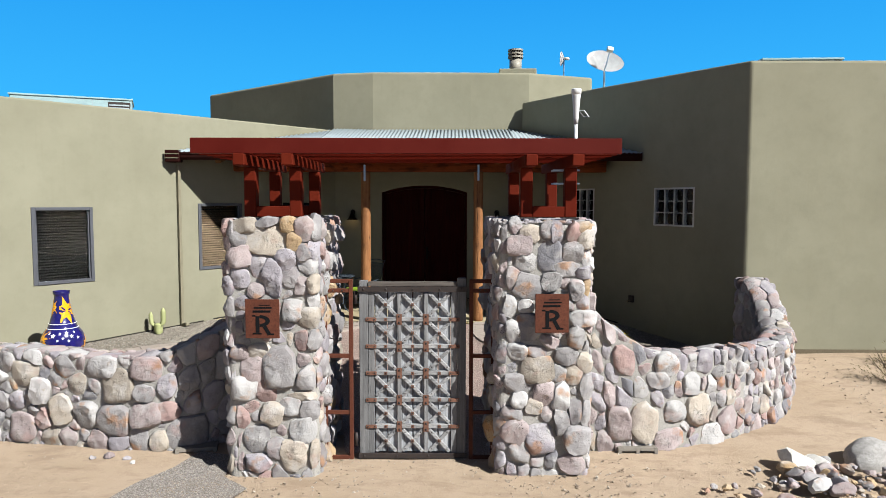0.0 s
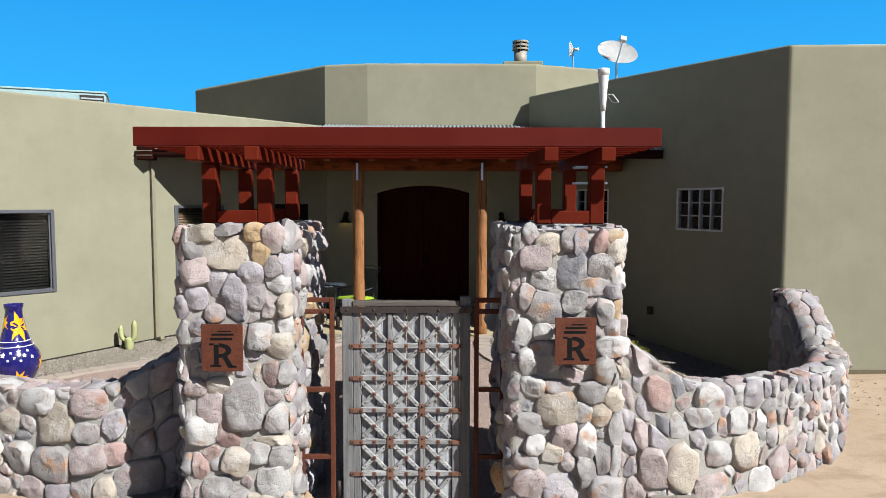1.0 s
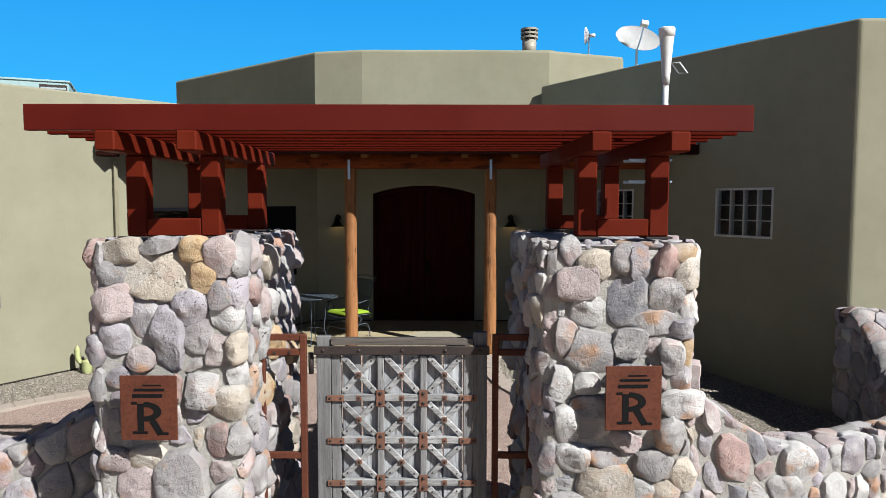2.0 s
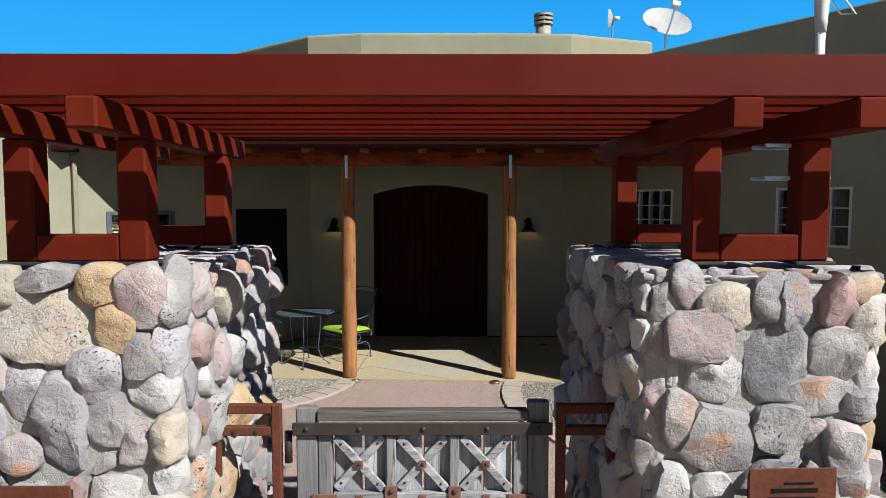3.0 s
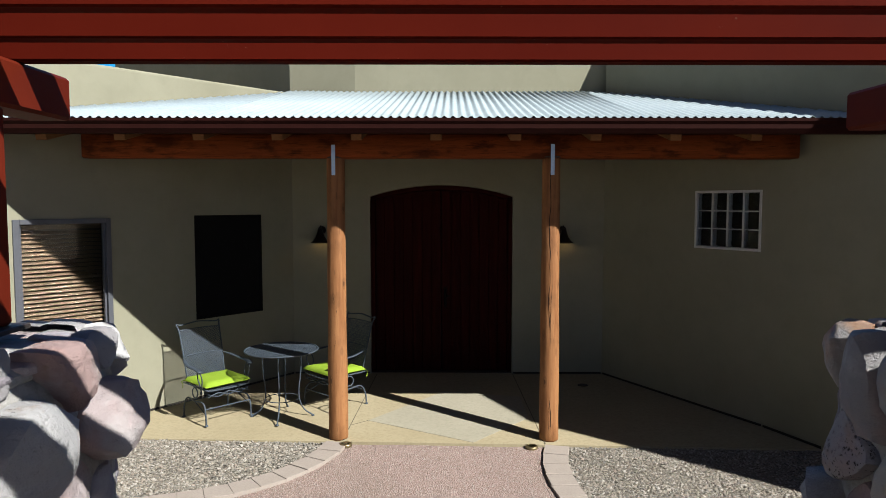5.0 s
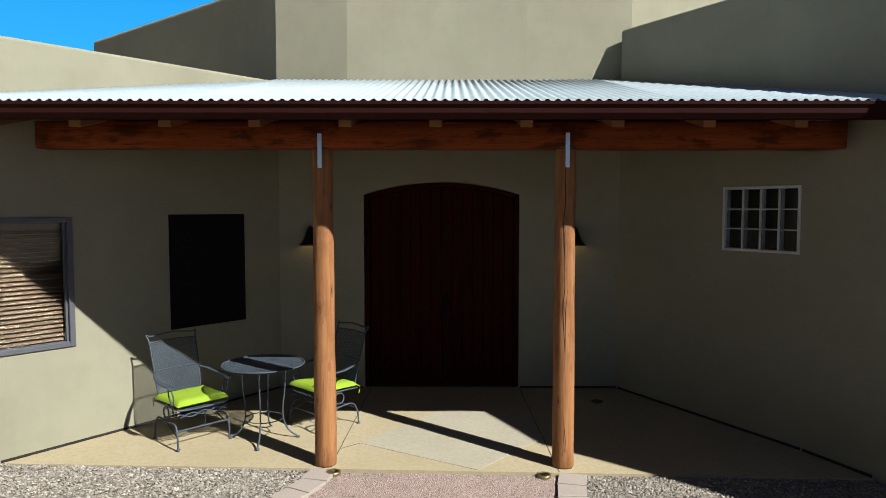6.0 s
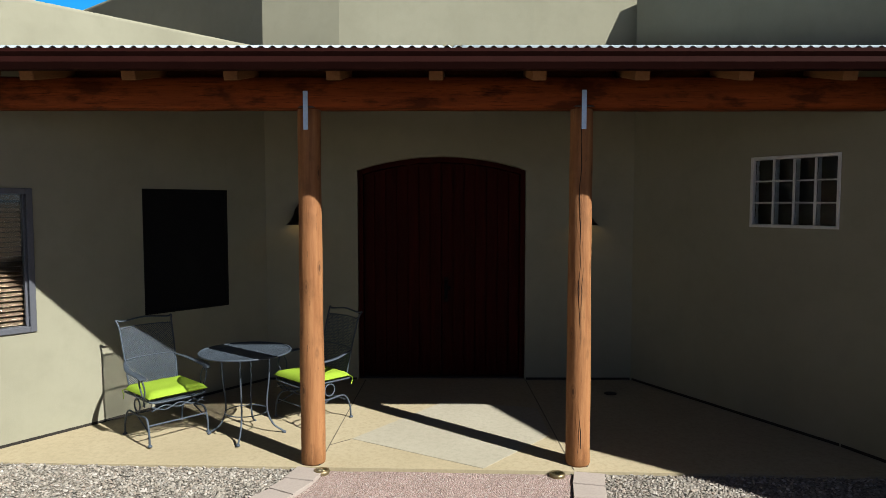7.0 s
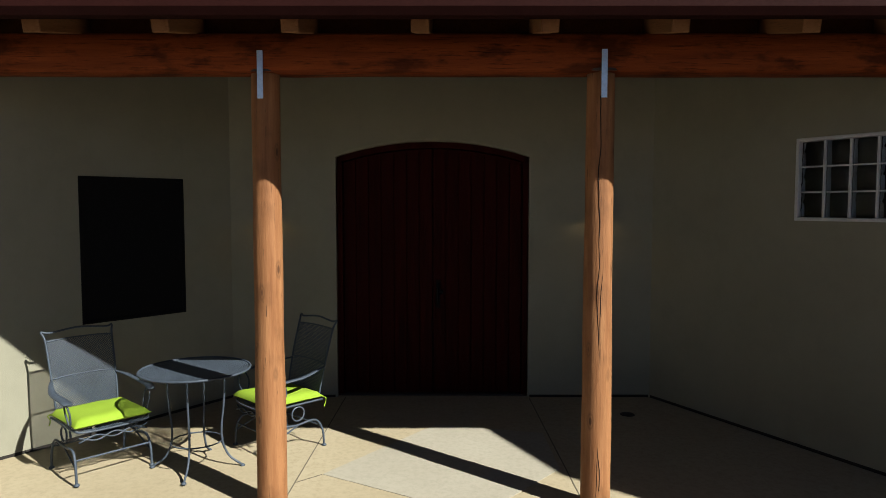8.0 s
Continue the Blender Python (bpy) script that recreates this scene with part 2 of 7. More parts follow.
STUCCO = stucco_material()
STONE = stone_material()
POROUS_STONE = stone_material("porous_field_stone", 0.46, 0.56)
MORTAR = speckled("mortar", (0.25, 0.245, 0.232), (0.31, 0.30, 0.285), (0.18, 0.172, 0.16), 4, 60, 0.95, 0.8, 0.012)
SAND = ground_material()
GRAVEL = gravel_material("grey_gravel", [(0.0, (0.1641, 0.1500, 0.1272)), (0.25, (0.2130, 0.1899, 0.1586)), (0.5, (0.1398, 0.1261, 0.1116)), (0.7, (0.2455, 0.2218, 0.1898)), (0.88, (0.2942, 0.2697, 0.2409))], 54)
PATH_GRAVEL = gravel_material("pink_gravel", [(0.0, (0.2883, 0.2075, 0.1845)), (0.3, (0.3229, 0.2422, 0.2191)), (0.55, (0.2479, 0.1787, 0.1585)), (0.8, (0.3516, 0.2825, 0.2537)), (0.93, (0.3864, 0.3402, 0.3056))], 95, 0.008)
RED = paint_material("red_paint", (0.050, 0.0042, 0.0026), (0.066, 0.0062, 0.0036), (0.30, 0.20, 0.17), 0.5, 0.8)
# the pergola's red again, deepened to take the sky's sheen off the rear slats
RED_SLAT = paint_material("slat_red_low_sheen", (0.044, 0.0036, 0.0017), (0.059, 0.0056, 0.0026), (0.30, 0.20, 0.17), 0.7, 0.8, 0.02)
RED_POST = paint_material("faded_red_paint", (0.060, 0.0066, 0.0028), (0.086, 0.0112, 0.0046), (0.30, 0.20, 0.17), 0.6, 0.6, 0.05)
LOG = log_material("stained_log", (0.150, 0.058, 0.019), (0.262, 0.124, 0.050), (9, 9, 0.6), 0.7)
BEAM_WOOD = wood_material("stained_beam", (0.086, 0.018, 0.0045), (0.185, 0.043, 0.010), (0.6, 9, 9), 0.7, 0.08, 0.9, 0.2, 0.7)
RAFTER_WOOD = wood_material("rafter_wood", (0.13, 0.060, 0.024), (0.21, 0.105, 0.046), (9, 0.8, 9), 0.7, 0.06)
DECK_WOOD = wood_material("roof_deck_board", (0.040, 0.014, 0.005), (0.066, 0.025, 0.009), (9, 0.8, 9), 0.85, 0.05)
DOOR_WOOD = wood_material("door_wood", (0.009, 0.0009, 0.0007), (0.032, 0.0026, 0.0015), (9, 9, 0.5), 0.7, 0.05)
OLD_WOOD = wood_material("weathered_wood", (0.07, 0.070, 0.073), (0.25, 0.253, 0.262), (16, 16, 0.7), 0.9, 0.08, 0.95, 0.45)
PALE_BOARD = wood_material("bleached_board", (0.13, 0.134, 0.145), (0.43, 0.447, 0.475), (16, 16, 0.7), 0.9, 0.08, 0.95, 0.55)
OLD_WOOD_H = wood_material("weathered_wood_rail", (0.09, 0.091, 0.095), (0.38, 0.385, 0.395), (2.5, 16, 16), 0.9, 0.08, 0.9, 0.45)
DARK_WOOD_H = wood_material("dark_weathered_rail", (0.045, 0.038, 0.035), (0.11, 0.098, 0.09), (0.6, 14, 14), 0.85, 0.1, 0.9)
RUST_CLIP = speckled("rusted_clip", (0.1115, 0.0557, 0.0393), (0.1572, 0.0786, 0.0557), (0.0655, 0.0327, 0.0229), 9, 60, 0.8, 0.2, 0.003, 0.1, 0.2)
RUST_PLATE = speckled("rusted_plate", (0.0655, 0.0197, 0.0114), (0.0961, 0.0306, 0.0166), (0.0393, 0.0131, 0.0087), 5, 50, 0.78, 0.2, 0.003, 0.1, 0.2)
DARK_IRON = speckled("dark_iron", (0.018, 0.016, 0.017), (0.032, 0.027, 0.026), (0.05, 0.028, 0.02), 6, 60, 0.6, 0.2, 0.003, 0.2, 0.3)
GALV = speckled("galvanised_sheet", (0.235, 0.285, 0.315), (0.275, 0.325, 0.350), (0.20, 0.245, 0.272), 3, 30, 0.75, 0.05, 0.002, 0.0, 0.15)
STRAP = plain("zinc_strap", (0.36, 0.48, 0.62), 0.4, 0.5)
GUTTER = plain("brown_gutter", (0.016, 0.0048, 0.0040), 0.65, 0.0, 0.03)
CONCRETE = speckled("tan_concrete", (0.250, 0.211, 0.133), (0.286, 0.245, 0.161), (0.205, 0.172, 0.106), 1.4, 25, 0.8, 0.1, 0.003)
CONCRETE_PALE = speckled("pale_concrete", (0.238, 0.219, 0.168), (0.266, 0.247, 0.193), (0.203, 0.187, 0.140), 1.6, 25, 0.8, 0.1, 0.003)
PAVER = speckled("paver", (0.2300, 0.1978, 0.1748), (0.2599, 0.2254, 0.2001), (0.2070, 0.1771, 0.1552), 3, 60, 0.9, 0.2, 0.003)
GREY_FRAME = plain("grey_window_frame", (0.058, 0.062, 0.074), 0.5)
WHITE = plain("white_plastic", (0.50, 0.51, 0.52), 0.5)
WHITE_FRAME = plain("white_window_frame", (0.42, 0.425, 0.42), 0.55)
BLACK = plain("black_screen", (0.0052, 0.0052, 0.0057), 0.9, 0, 0.1)
# dark_room and unlit_room: indoor darkness given as a near-black colour
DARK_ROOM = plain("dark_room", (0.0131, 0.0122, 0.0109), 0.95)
BLIND = plain("tan_blind", (0.050, 0.028, 0.011), 0.6)
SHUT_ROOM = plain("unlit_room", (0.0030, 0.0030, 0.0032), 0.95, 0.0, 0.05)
DARK_BLIND = plain("dark_blind", (0.0040, 0.0038, 0.0036), 0.8, 0.0, 0.05)
GLASS = glass_material("window_glass", (0.92, 0.95, 0.95))
BLOCK_GLASS = glass_material("block_glass", (0.72, 0.80, 0.86), 0.02)
HVAC = plain("pale_blue_metal", (0.225, 0.325, 0.345), 0.5, 0.1)
FOUNDATION = speckled("foundation", (0.085, 0.070, 0.046), (0.112, 0.093, 0.062), (0.062, 0.050, 0.034), 3, 40, 0.95, 0.3, 0.006)
JOINT = speckled("joint_filler", (0.085, 0.072, 0.05), (0.115, 0.098, 0.07), (0.06, 0.05, 0.035), 3, 40, 0.95, 0.3, 0.004)
SCREED = speckled("weep_screed", (0.0094, 0.0078, 0.0062), (0.0156, 0.0133, 0.0101), (0.0234, 0.0195, 0.0156), 3, 40, 0.95, 0.3, 0.004)
SPOUT_PAINT = plain("downspout_paint", (0.16, 0.145, 0.10), 0.6)
BLOCK = speckled("concrete_block", (0.1572, 0.1441, 0.1267), (0.1878, 0.1704, 0.1485), (0.1223, 0.1092, 0.0961), 5, 80, 0.95, 0.4, 0.005)

# ---- building helpers ----


def thing(name, m, label, category, group="", kind=""):
    """An empty at the base of a thing; its parts are built in its own axes."""
    ob = new(name)
    ob.empty_display_size = 0.1
    ob.matrix_world = m if isinstance(m, Matrix) else Matrix.Translation(m)
    return tagged(ob, label, category, group, kind)


def mesh_of(name, bm, material, smooth=False):
    me = bpy.data.meshes.new(name)
    bm.normal_update()
    bm.to_mesh(me)
    bm.free()
    for one in (material if isinstance(material, (list, tuple)) else [material]):
        me.materials.append(one)
    if smooth:
        me.polygons.foreach_set("use_smooth", [True] * len(me.polygons))
        if name == "stone":
            me.set_sharp_from_angle(angle=radians(46))
    return me


def part(name, bm, material, parent=None, label="", smooth=False, at=None):
    """One mesh object under a thing or a part (or on its own)."""
    me = bm if isinstance(bm, bpy.types.Mesh) else mesh_of(name, bm, material, smooth)
    ob = new(name, me)
    ob.parent = parent
    if at is not None:
        ob.matrix_basis = at if isinstance(at, Matrix) else Matrix.Translation(at)
    return tagged(ob, label)


def structure(name, bm, material, label, category="", smooth=False):
    return tagged(part(name, bm, material, None, label, smooth), "", category, "", "structure")


def box(x0, x1, y0, y1, z0, z1, bevel=0.0, bm=None, m=None, seg=1):
    bm = bm or bmesh.new()
    got = bmesh.ops.create_cube(bm, size=1.0)["verts"]
    for v in got:
        v.co = Vector(((x0 + x1) / 2 + v.co.x * (x1 - x0), (y0 + y1) / 2 + v.co.y * (y1 - y0), (z0 + z1) / 2 + v.co.z * (z1 - z0)))
    if bevel:
        edges = list({e for v in got for e in v.link_edges})
        res = bmesh.ops.bevel(bm, geom=edges, offset=bevel, segments=seg, affect="EDGES", profile=0.5)
        got = list({v for f in res["faces"] for v in f.verts} | {v for v in got if v.is_valid})
    if m is not None:
        bmesh.ops.transform(bm, matrix=m, verts=got)
    return bm


def lathe(profile, n=24, bm=None, centre=(0, 0), wobble=None):
    """A turned shape from (radius, z) pairs; ends with radius 0 close it."""
    bm = bm or bmesh.new()
    rings = []
    for r, z in profile:
        if r < 1e-6:
            rings.append([bm.verts.new((centre[0], centre[1], z))])
        else:
            rings.append([bm.verts.new((centre[0] + r * math.cos(2 * math.pi * i / n) * (wobble(i, z) if wobble else 1),
                                        centre[1] + r * math.sin(2 * math.pi * i / n) * (wobble(i, z) if wobble else 1), z)) for i in range(n)])
    for a, b in zip(rings, rings[1:]):
        for i in range(n):
            j = (i + 1) % n
            if len(a) == 1 and len(b) > 1:
                bm.faces.new((a[0], b[j], b[i]))
            elif len(b) == 1 and len(a) > 1:
                bm.faces.new((a[i], a[j], b[0]))
            elif len(a) > 1:
                bm.faces.new((a[i], a[j], b[j], b[i]))
    bmesh.ops.recalc_face_normals(bm, faces=bm.faces)
    return bm


def rod(points, r, n=6, bm=None, closed=False):
    """A round bar along points."""
    bm = bm or bmesh.new()
    pts = [Vector(p) for p in points]
    rings, side = [], None
    for i, p in enumerate(pts):
        if closed:
            d = pts[(i + 1) % len(pts)] - pts[i - 1]
        else:
            d = pts[min(i + 1, len(pts) - 1)] - pts[max(i - 1, 0)]
        d.normalize()
        if side is None:
            side = d.orthogonal().normalized()
        side = (side - d * side.dot(d)).normalized()
        up = d.cross(side)
        rings.append([bm.verts.new(p + (side * math.cos(2 * math.pi * k / n) + up * math.sin(2 * math.pi * k / n)) * r) for k in range(n)])
    pairs = list(zip(rings, rings[1:])) + ([(rings[-1], rings[0])] if closed else [])
    for a, b in pairs:
        for k in range(n):
            bm.faces.new((a[k], a[(k + 1) % n], b[(k + 1) % n], b[k]))
    if not closed:
        bm.faces.new(rings[0][::-1])
        bm.faces.new(rings[-1])
    return bm


def smooth_line(points, steps=6):
    """Catmull-Rom through points."""
    p = [Vector(q) for q in points]
    p = [p[0] * 2 - p[1]] + p + [p[-1] * 2 - p[-2]]
    out = []
    for i in range(1, len(p) - 2):
        for k in range(steps):
            t = k / steps
            a, b, c, d = p[i - 1], p[i], p[i + 1], p[i + 2]
            out.append(0.5 * ((2 * b) + (c - a) * t + (2 * a - 5 * b + 4 * c - d) * t * t + (3 * b - a - 3 * c + d) * t ** 3))
    out.append(p[-2])
    return out


def flat_sheet(outline, z, thick, bm=None):
    """A level slab from an outline (x, y), z at its top; z may be a function of x, y."""
    bm = bm or bmesh.new()
    top = [bm.verts.new((x, y, z(x, y) if callable(z) else z)) for x, y in outline]
    low = [bm.verts.new((v.co.x, v.co.y, v.co.z - thick)) for v in top]
    f = [bm.faces.new(top), bm.faces.new(low[::-1])]
    n = len(top)
    for i in range(n):
        f.append(bm.faces.new((top[i], low[i], low[(i + 1) % n], top[(i + 1) % n])))
    bmesh.ops.recalc_face_normals(bm, faces=f)
    return bm


def wall_mesh(points, thick, z0, tops, openings=(), round_edge=0.03):
    """A wall whose outer face follows points (x, y), its thickness to the left of the way; tops: its height at each point.
    Openings: (s0, s1, low, top) by the length along the line, with top a height or a function of s."""
    pts = [Vector((*p, 0)) for p in points]
    lens = [0.0]
    for p, q in zip(pts, pts[1:]):
        lens.append(lens[-1] + (q - p).length)
    length = lens[-1]
    sides = []
    for i in range(len(pts)):
        d0 = (pts[i] - pts[max(i - 1, 0)]) if i else (pts[1] - pts[0])
        d1 = (pts[min(i + 1, len(pts) - 1)] - pts[i]) if i < len(pts) - 1 else d0
        n0, n1 = Vector((-d0.y, d0.x, 0)).normalized(), Vector((-d1.y, d1.x, 0)).normalized()
        m = (n0 + n1).normalized()
        sides.append(m / m.dot(n0))
    cuts = set(lens)
    for s0, s1, low, top in openings:
        n = 18 if callable(top) else 1
        cuts |= {s0 + (s1 - s0) * i / n for i in range(n + 1)}
    cuts = sorted(cuts)
    bm = bmesh.new()

    def where(s):
        i = max(k for k in range(len(lens) - 1) if lens[k] <= s + 1e-6)
        t = (s - lens[i]) / (lens[i + 1] - lens[i])
        side = sides[i] if t < 1e-4 else sides[i + 1] if t > 1 - 1e-4 else None
        if side is None:
            d = pts[i + 1] - pts[i]
            side = Vector((-d.y, d.x, 0)).normalized()
        return pts[i].lerp(pts[i + 1], t), side, tops[i] + (tops[i + 1] - tops[i]) * t

    def quad(*q):
        made = []
        for s, d, z in q:
            p, side, top = where(s)
            made.append(bm.verts.new(p + side * d + Vector((0, 0, top if z is None else z))))
        bm.faces.new(made)

    def height(top, s):
        return top(s) if callable(top) else top
    for s, e in zip(cuts, cuts[1:]):
        if e - s < 1e-5:
            continue
        mid = (s + e) / 2
        hole = [o for o in openings if o[0] < mid < o[1]]
        spans = [(z0, z0, None, None)]
        if hole:
            o = hole[0]
            hs, he = height(o[3], s), height(o[3], e)
            spans = [(z0, z0, o[2], o[2]), (hs, he, None, None)]
            quad((s, 0, o[2]), (e, 0, o[2]), (e, thick, o[2]), (s, thick, o[2]))
            quad((s, 0, hs), (s, thick, hs), (e, thick, he), (e, 0, he))
        for ls, le, hs, he in spans:
            quad((s, 0, ls), (e, 0, le), (e, 0, he), (s, 0, hs))
            quad((s, thick, ls), (s, thick, hs), (e, thick, he), (e, thick, le))
        quad((s, 0, None), (e, 0, None), (e, thick, None), (s, thick, None))
        quad((s, 0, z0), (s, thick, z0), (e, thick, z0), (e, 0, z0))
    for s0, s1, low, top in openings:
        for s in (s0, s1):
            quad((s, 0, low), (s, thick, low), (s, thick, height(top, s)), (s, 0, height(top, s)))
    for s in (0.0, length):
        quad((s, 0, z0), (s, thick, z0), (s, thick, None), (s, 0, None))
    bmesh.ops.remove_doubles(bm, verts=bm.verts, dist=0.0004)
    bmesh.ops.recalc_face_normals(bm, faces=bm.faces)
    if round_edge:
        def at_end(e):
            return any(all((Vector((v.co.x, v.co.y, 0)) - p - n * (v.co - p).dot(n)).length < 0.02 for v in e.verts) and abs(e.verts[0].co.z - e.verts[1].co.z) > 0.5
                       for p, n in ((pts[0], sides[0]), (pts[-1], sides[-1])))
        sharp = [e for e in bm.edges if len(e.link_faces) == 2 and e.calc_face_angle(0) > 0.6 and not at_end(e)]
        bmesh.ops.bevel(bm, geom=sharp, offset=round_edge, segments=3, affect="EDGES", profile=0.5, clamp_overlap=True)
    return bm


def on_line(p0, p1):
    """A pose whose x axis runs from p0 to p1 and whose -y axis faces out of the wall."""
    d = Vector((p1[0] - p0[0], p1[1] - p0[1], 0)).normalized()
    return Matrix.Translation((*p0, 0)) @ Matrix(((d.x, -d.y, 0, 0), (d.y, d.x, 0, 0), (0, 0, 1, 0), (0, 0, 0, 1)))


# ---- ground ----


def ground_height(x, y):
    """The ground rises gently from the gate to the porch."""
    inside = 0.03 + 0.305 * min(max((y - 5.3) / 6.2, 0), 1)
    outside = 0.03 + 0.335 * min(max((y - 6.0) / 3.0, 0), 1)
    k = min(max((x - 4.0) / 0.5, 0), 1)
    return inside * (1 - k) + outside * k


def ground_sheet():
    bm = bmesh.new()
    xs = sorted({-3000, -900, -300, -100, -50, -30, -20, -15} | {round(-12 + 0.22 * i, 3) for i in range(110)} | {14, 18, 25, 40, 80, 250, 900, 3000})
    ys = sorted({-3000, -900, -300, -100, -50, -25, -15, -10, -7} | {round(-4 + 0.22 * i, 3) for i in range(82)} | {16, 20, 30, 60, 150, 500, 3000})
    grid = []
    for y in ys:
        row = []
        for x in xs:
            z = ground_height(x, y)
            near = max(0.0, 1 - max(abs(x), abs(y - 5)) / 25)
            z += near * (0.035 * noise.noise((x * 0.5, y * 0.5, 1)) + 0.012 * noise.noise((x * 2.1, y * 2.1, 4))) - 0.012
            row.append(bm.verts.new((x, y, z)))
        grid.append(row)
    for r0, r1 in zip(grid, grid[1:]):
        for i in range(len(xs) - 1):
            bm.faces.new((r0[i], r0[i + 1], r1[i + 1], r1[i]))
    return bm


structure("ground", ground_sheet(), SAND, "dry sandy desert ground with small stones", "ground", True)

# ---- house ----
LEFT0, LEFT1 = (-9.2, 5.525), (-2.69, 13.917)
ENTRY1, EAST1 = (1.355, 14.075), (2.65, 12.17)
WING = (4.30, 9.27)
WING_END = (15.0, 9.70)
LEFT_POSE = on_line(LEFT0, LEFT1)
ENTRY_POSE = on_line(LEFT1, ENTRY1)
DOOR_S0, DOOR_S1 = 1.011, 2.866


def along(p0, p1, x):
    """Distance along the line at the plan's x."""
    return (x - p0[0]) / (p1[0] - p0[0]) * math.hypot(p1[0] - p0[0], p1[1] - p0[1])


def arch_top(s):
    half = (DOOR_S1 - DOOR_S0) / 2
    k = (s - (DOOR_S0 + half)) / half
    radius = (half * half + 0.148 * 0.148) / (2 * 0.148)
    return 2.914 - radius + math.sqrt(max(radius * radius - (k * half) ** 2, 0))


def left_s(x):
    return along(LEFT0, LEFT1, x)


WIN = [(left_s(-6.355), left_s(-5.81), 1.27, 2.47), (left_s(-4.672), left_s(-4.12), 1.31, 2.525), (left_s(-3.54), left_s(-2.985), 1.33, 2.54)]
structure("wall_west", wall_mesh([LEFT0, LEFT1], 0.3, 0.25, (4.1, 4.1), WIN, 0.03), STUCCO, "lit olive tan stucco house wall with three windows", "wall")
structure("wall_entry", wall_mesh([LEFT1, ENTRY1], 0.3, 0.2, (4.03, 4.03), [(DOOR_S0, DOOR_S1, 0.43, arch_top)], 0.025), STUCCO, "tan stucco entry wall with an arched doorway", "wall")
EAST_A = math.hypot(EAST1[0] - ENTRY1[0], EAST1[1] - ENTRY1[1])
GB = [(along(ENTRY1, EAST1, 2.152), along(ENTRY1, EAST1, 2.609), 2.183, 2.818), (EAST_A + along(EAST1, WING, 3.385), EAST_A + along(EAST1, WING, 3.818), 2.170, 2.802)]
structure("wall_east", wall_mesh([ENTRY1, EAST1, WING, WING_END], 0.3, 0.15, (4.69, 4.69, 4.59, 4.59), GB, 0.04), STUCCO, "tan stucco wing wall, shaded beside the porch, with two glass block windows", "wall")
structure("wall_wing_end", wall_mesh([WING_END, (15.0, 24.0)], 0.3, 0.1, (4.6, 4.6), (), 0.04), STUCCO, "tan stucco side wall", "wall")
structure("wall_back", wall_mesh([(15.0, 24.0), (-14, 24.0)], 0.3, 0.1, (4.0, 4.0), (), 0.04), STUCCO, "tan stucco rear wall", "wall")
structure("wall_west_end", wall_mesh([(-14, 24.0), (-9.2, 5.53)], 0.3, 0.1, (4.09, 4.09), (), 0.04), STUCCO, "tan stucco side wall", "wall")

TOWER = [(-6.65, 17.0), (-2.76, 14.13), (-1.87, 13.99), (0.25, 14.10), (1.5, 14.22), (2.95, 14.86), (3.6, 19.5), (-6.65, 19.5)]
bm = bmesh.new()
outer = [Vector((*p, 0)) for p in TOWER]
n = len(outer)
inner = []
for i in range(n):
    d0, d1 = (outer[i] - outer[i - 1]).normalized(), (outer[(i + 1) % n] - outer[i]).normalized()
    nrm = (Vector((-d0.y, d0.x, 0)) + Vector((-d1.y, d1.x, 0))).normalized()
    inner.append(outer[i] + nrm * 0.3 / max(0.4, nrm.dot(Vector((-d0.y, d0.x, 0)))))
vs = [[bm.verts.new(p + Vector((0, 0, z))) for p in ring] for ring, z in ((outer, 3.3), (outer, 5.35), (inner, 5.35), (inner, 5.0))]
for a, b in zip(vs, vs[1:]):
    for i in range(n):
        bm.faces.new((a[i], a[(i + 1) % n], b[(i + 1) % n], b[i]))
bm.faces.new(vs[3])
bmesh.ops.recalc_face_normals(bm, faces=bm.faces)
bmesh.ops.bevel(bm, geom=[e for e in bm.edges if len(e.link_faces) == 2 and e.calc_face_angle(0) > 0.5], offset=0.05, segments=3, affect="EDGES", profile=0.5)
structure("wall_tower", bm, STUCCO, "raised faceted tan stucco parapet over the entry", "wall")

structure("roof_west", flat_sheet([(-9.0, 5.9), (-2.9, 13.95), (-2.72, 14.2), (-6.6, 17.1), (-6.6, 23.9), (-13.9, 23.9)], 3.75, 0.2), CONCRETE_PALE, "flat pale roof behind the parapet", "roof")
structure("roof_east", flat_sheet([(1.6, 13.95), (3.0, 12.25), (4.25, 10.1), (4.55, 9.6), (14.9, 9.95), (14.9, 23.9), (-6.5, 23.9), (-6.5, 19.6), (3.6, 19.6), (3.0, 14.9)], 4.35, 0.2), CONCRETE_PALE, "flat pale roof behind the parapet", "roof")

# foundation strips under the stucco


def strip(name, p0, p1, z0, z1, inset=0.015):
    m = on_line(p0, p1)
    length = math.hypot(p1[0] - p0[0], p1[1] - p0[1])
    return structure(name, box(0.0, length, inset, 0.26, z0, z1, 0, None, m), FOUNDATION, "dark foundation strip under the stucco", "foundation")


def floor_z(y):
    """The porch slab falls towards the garden."""
    return 0.36 + 0.030 * (y - 11.5)


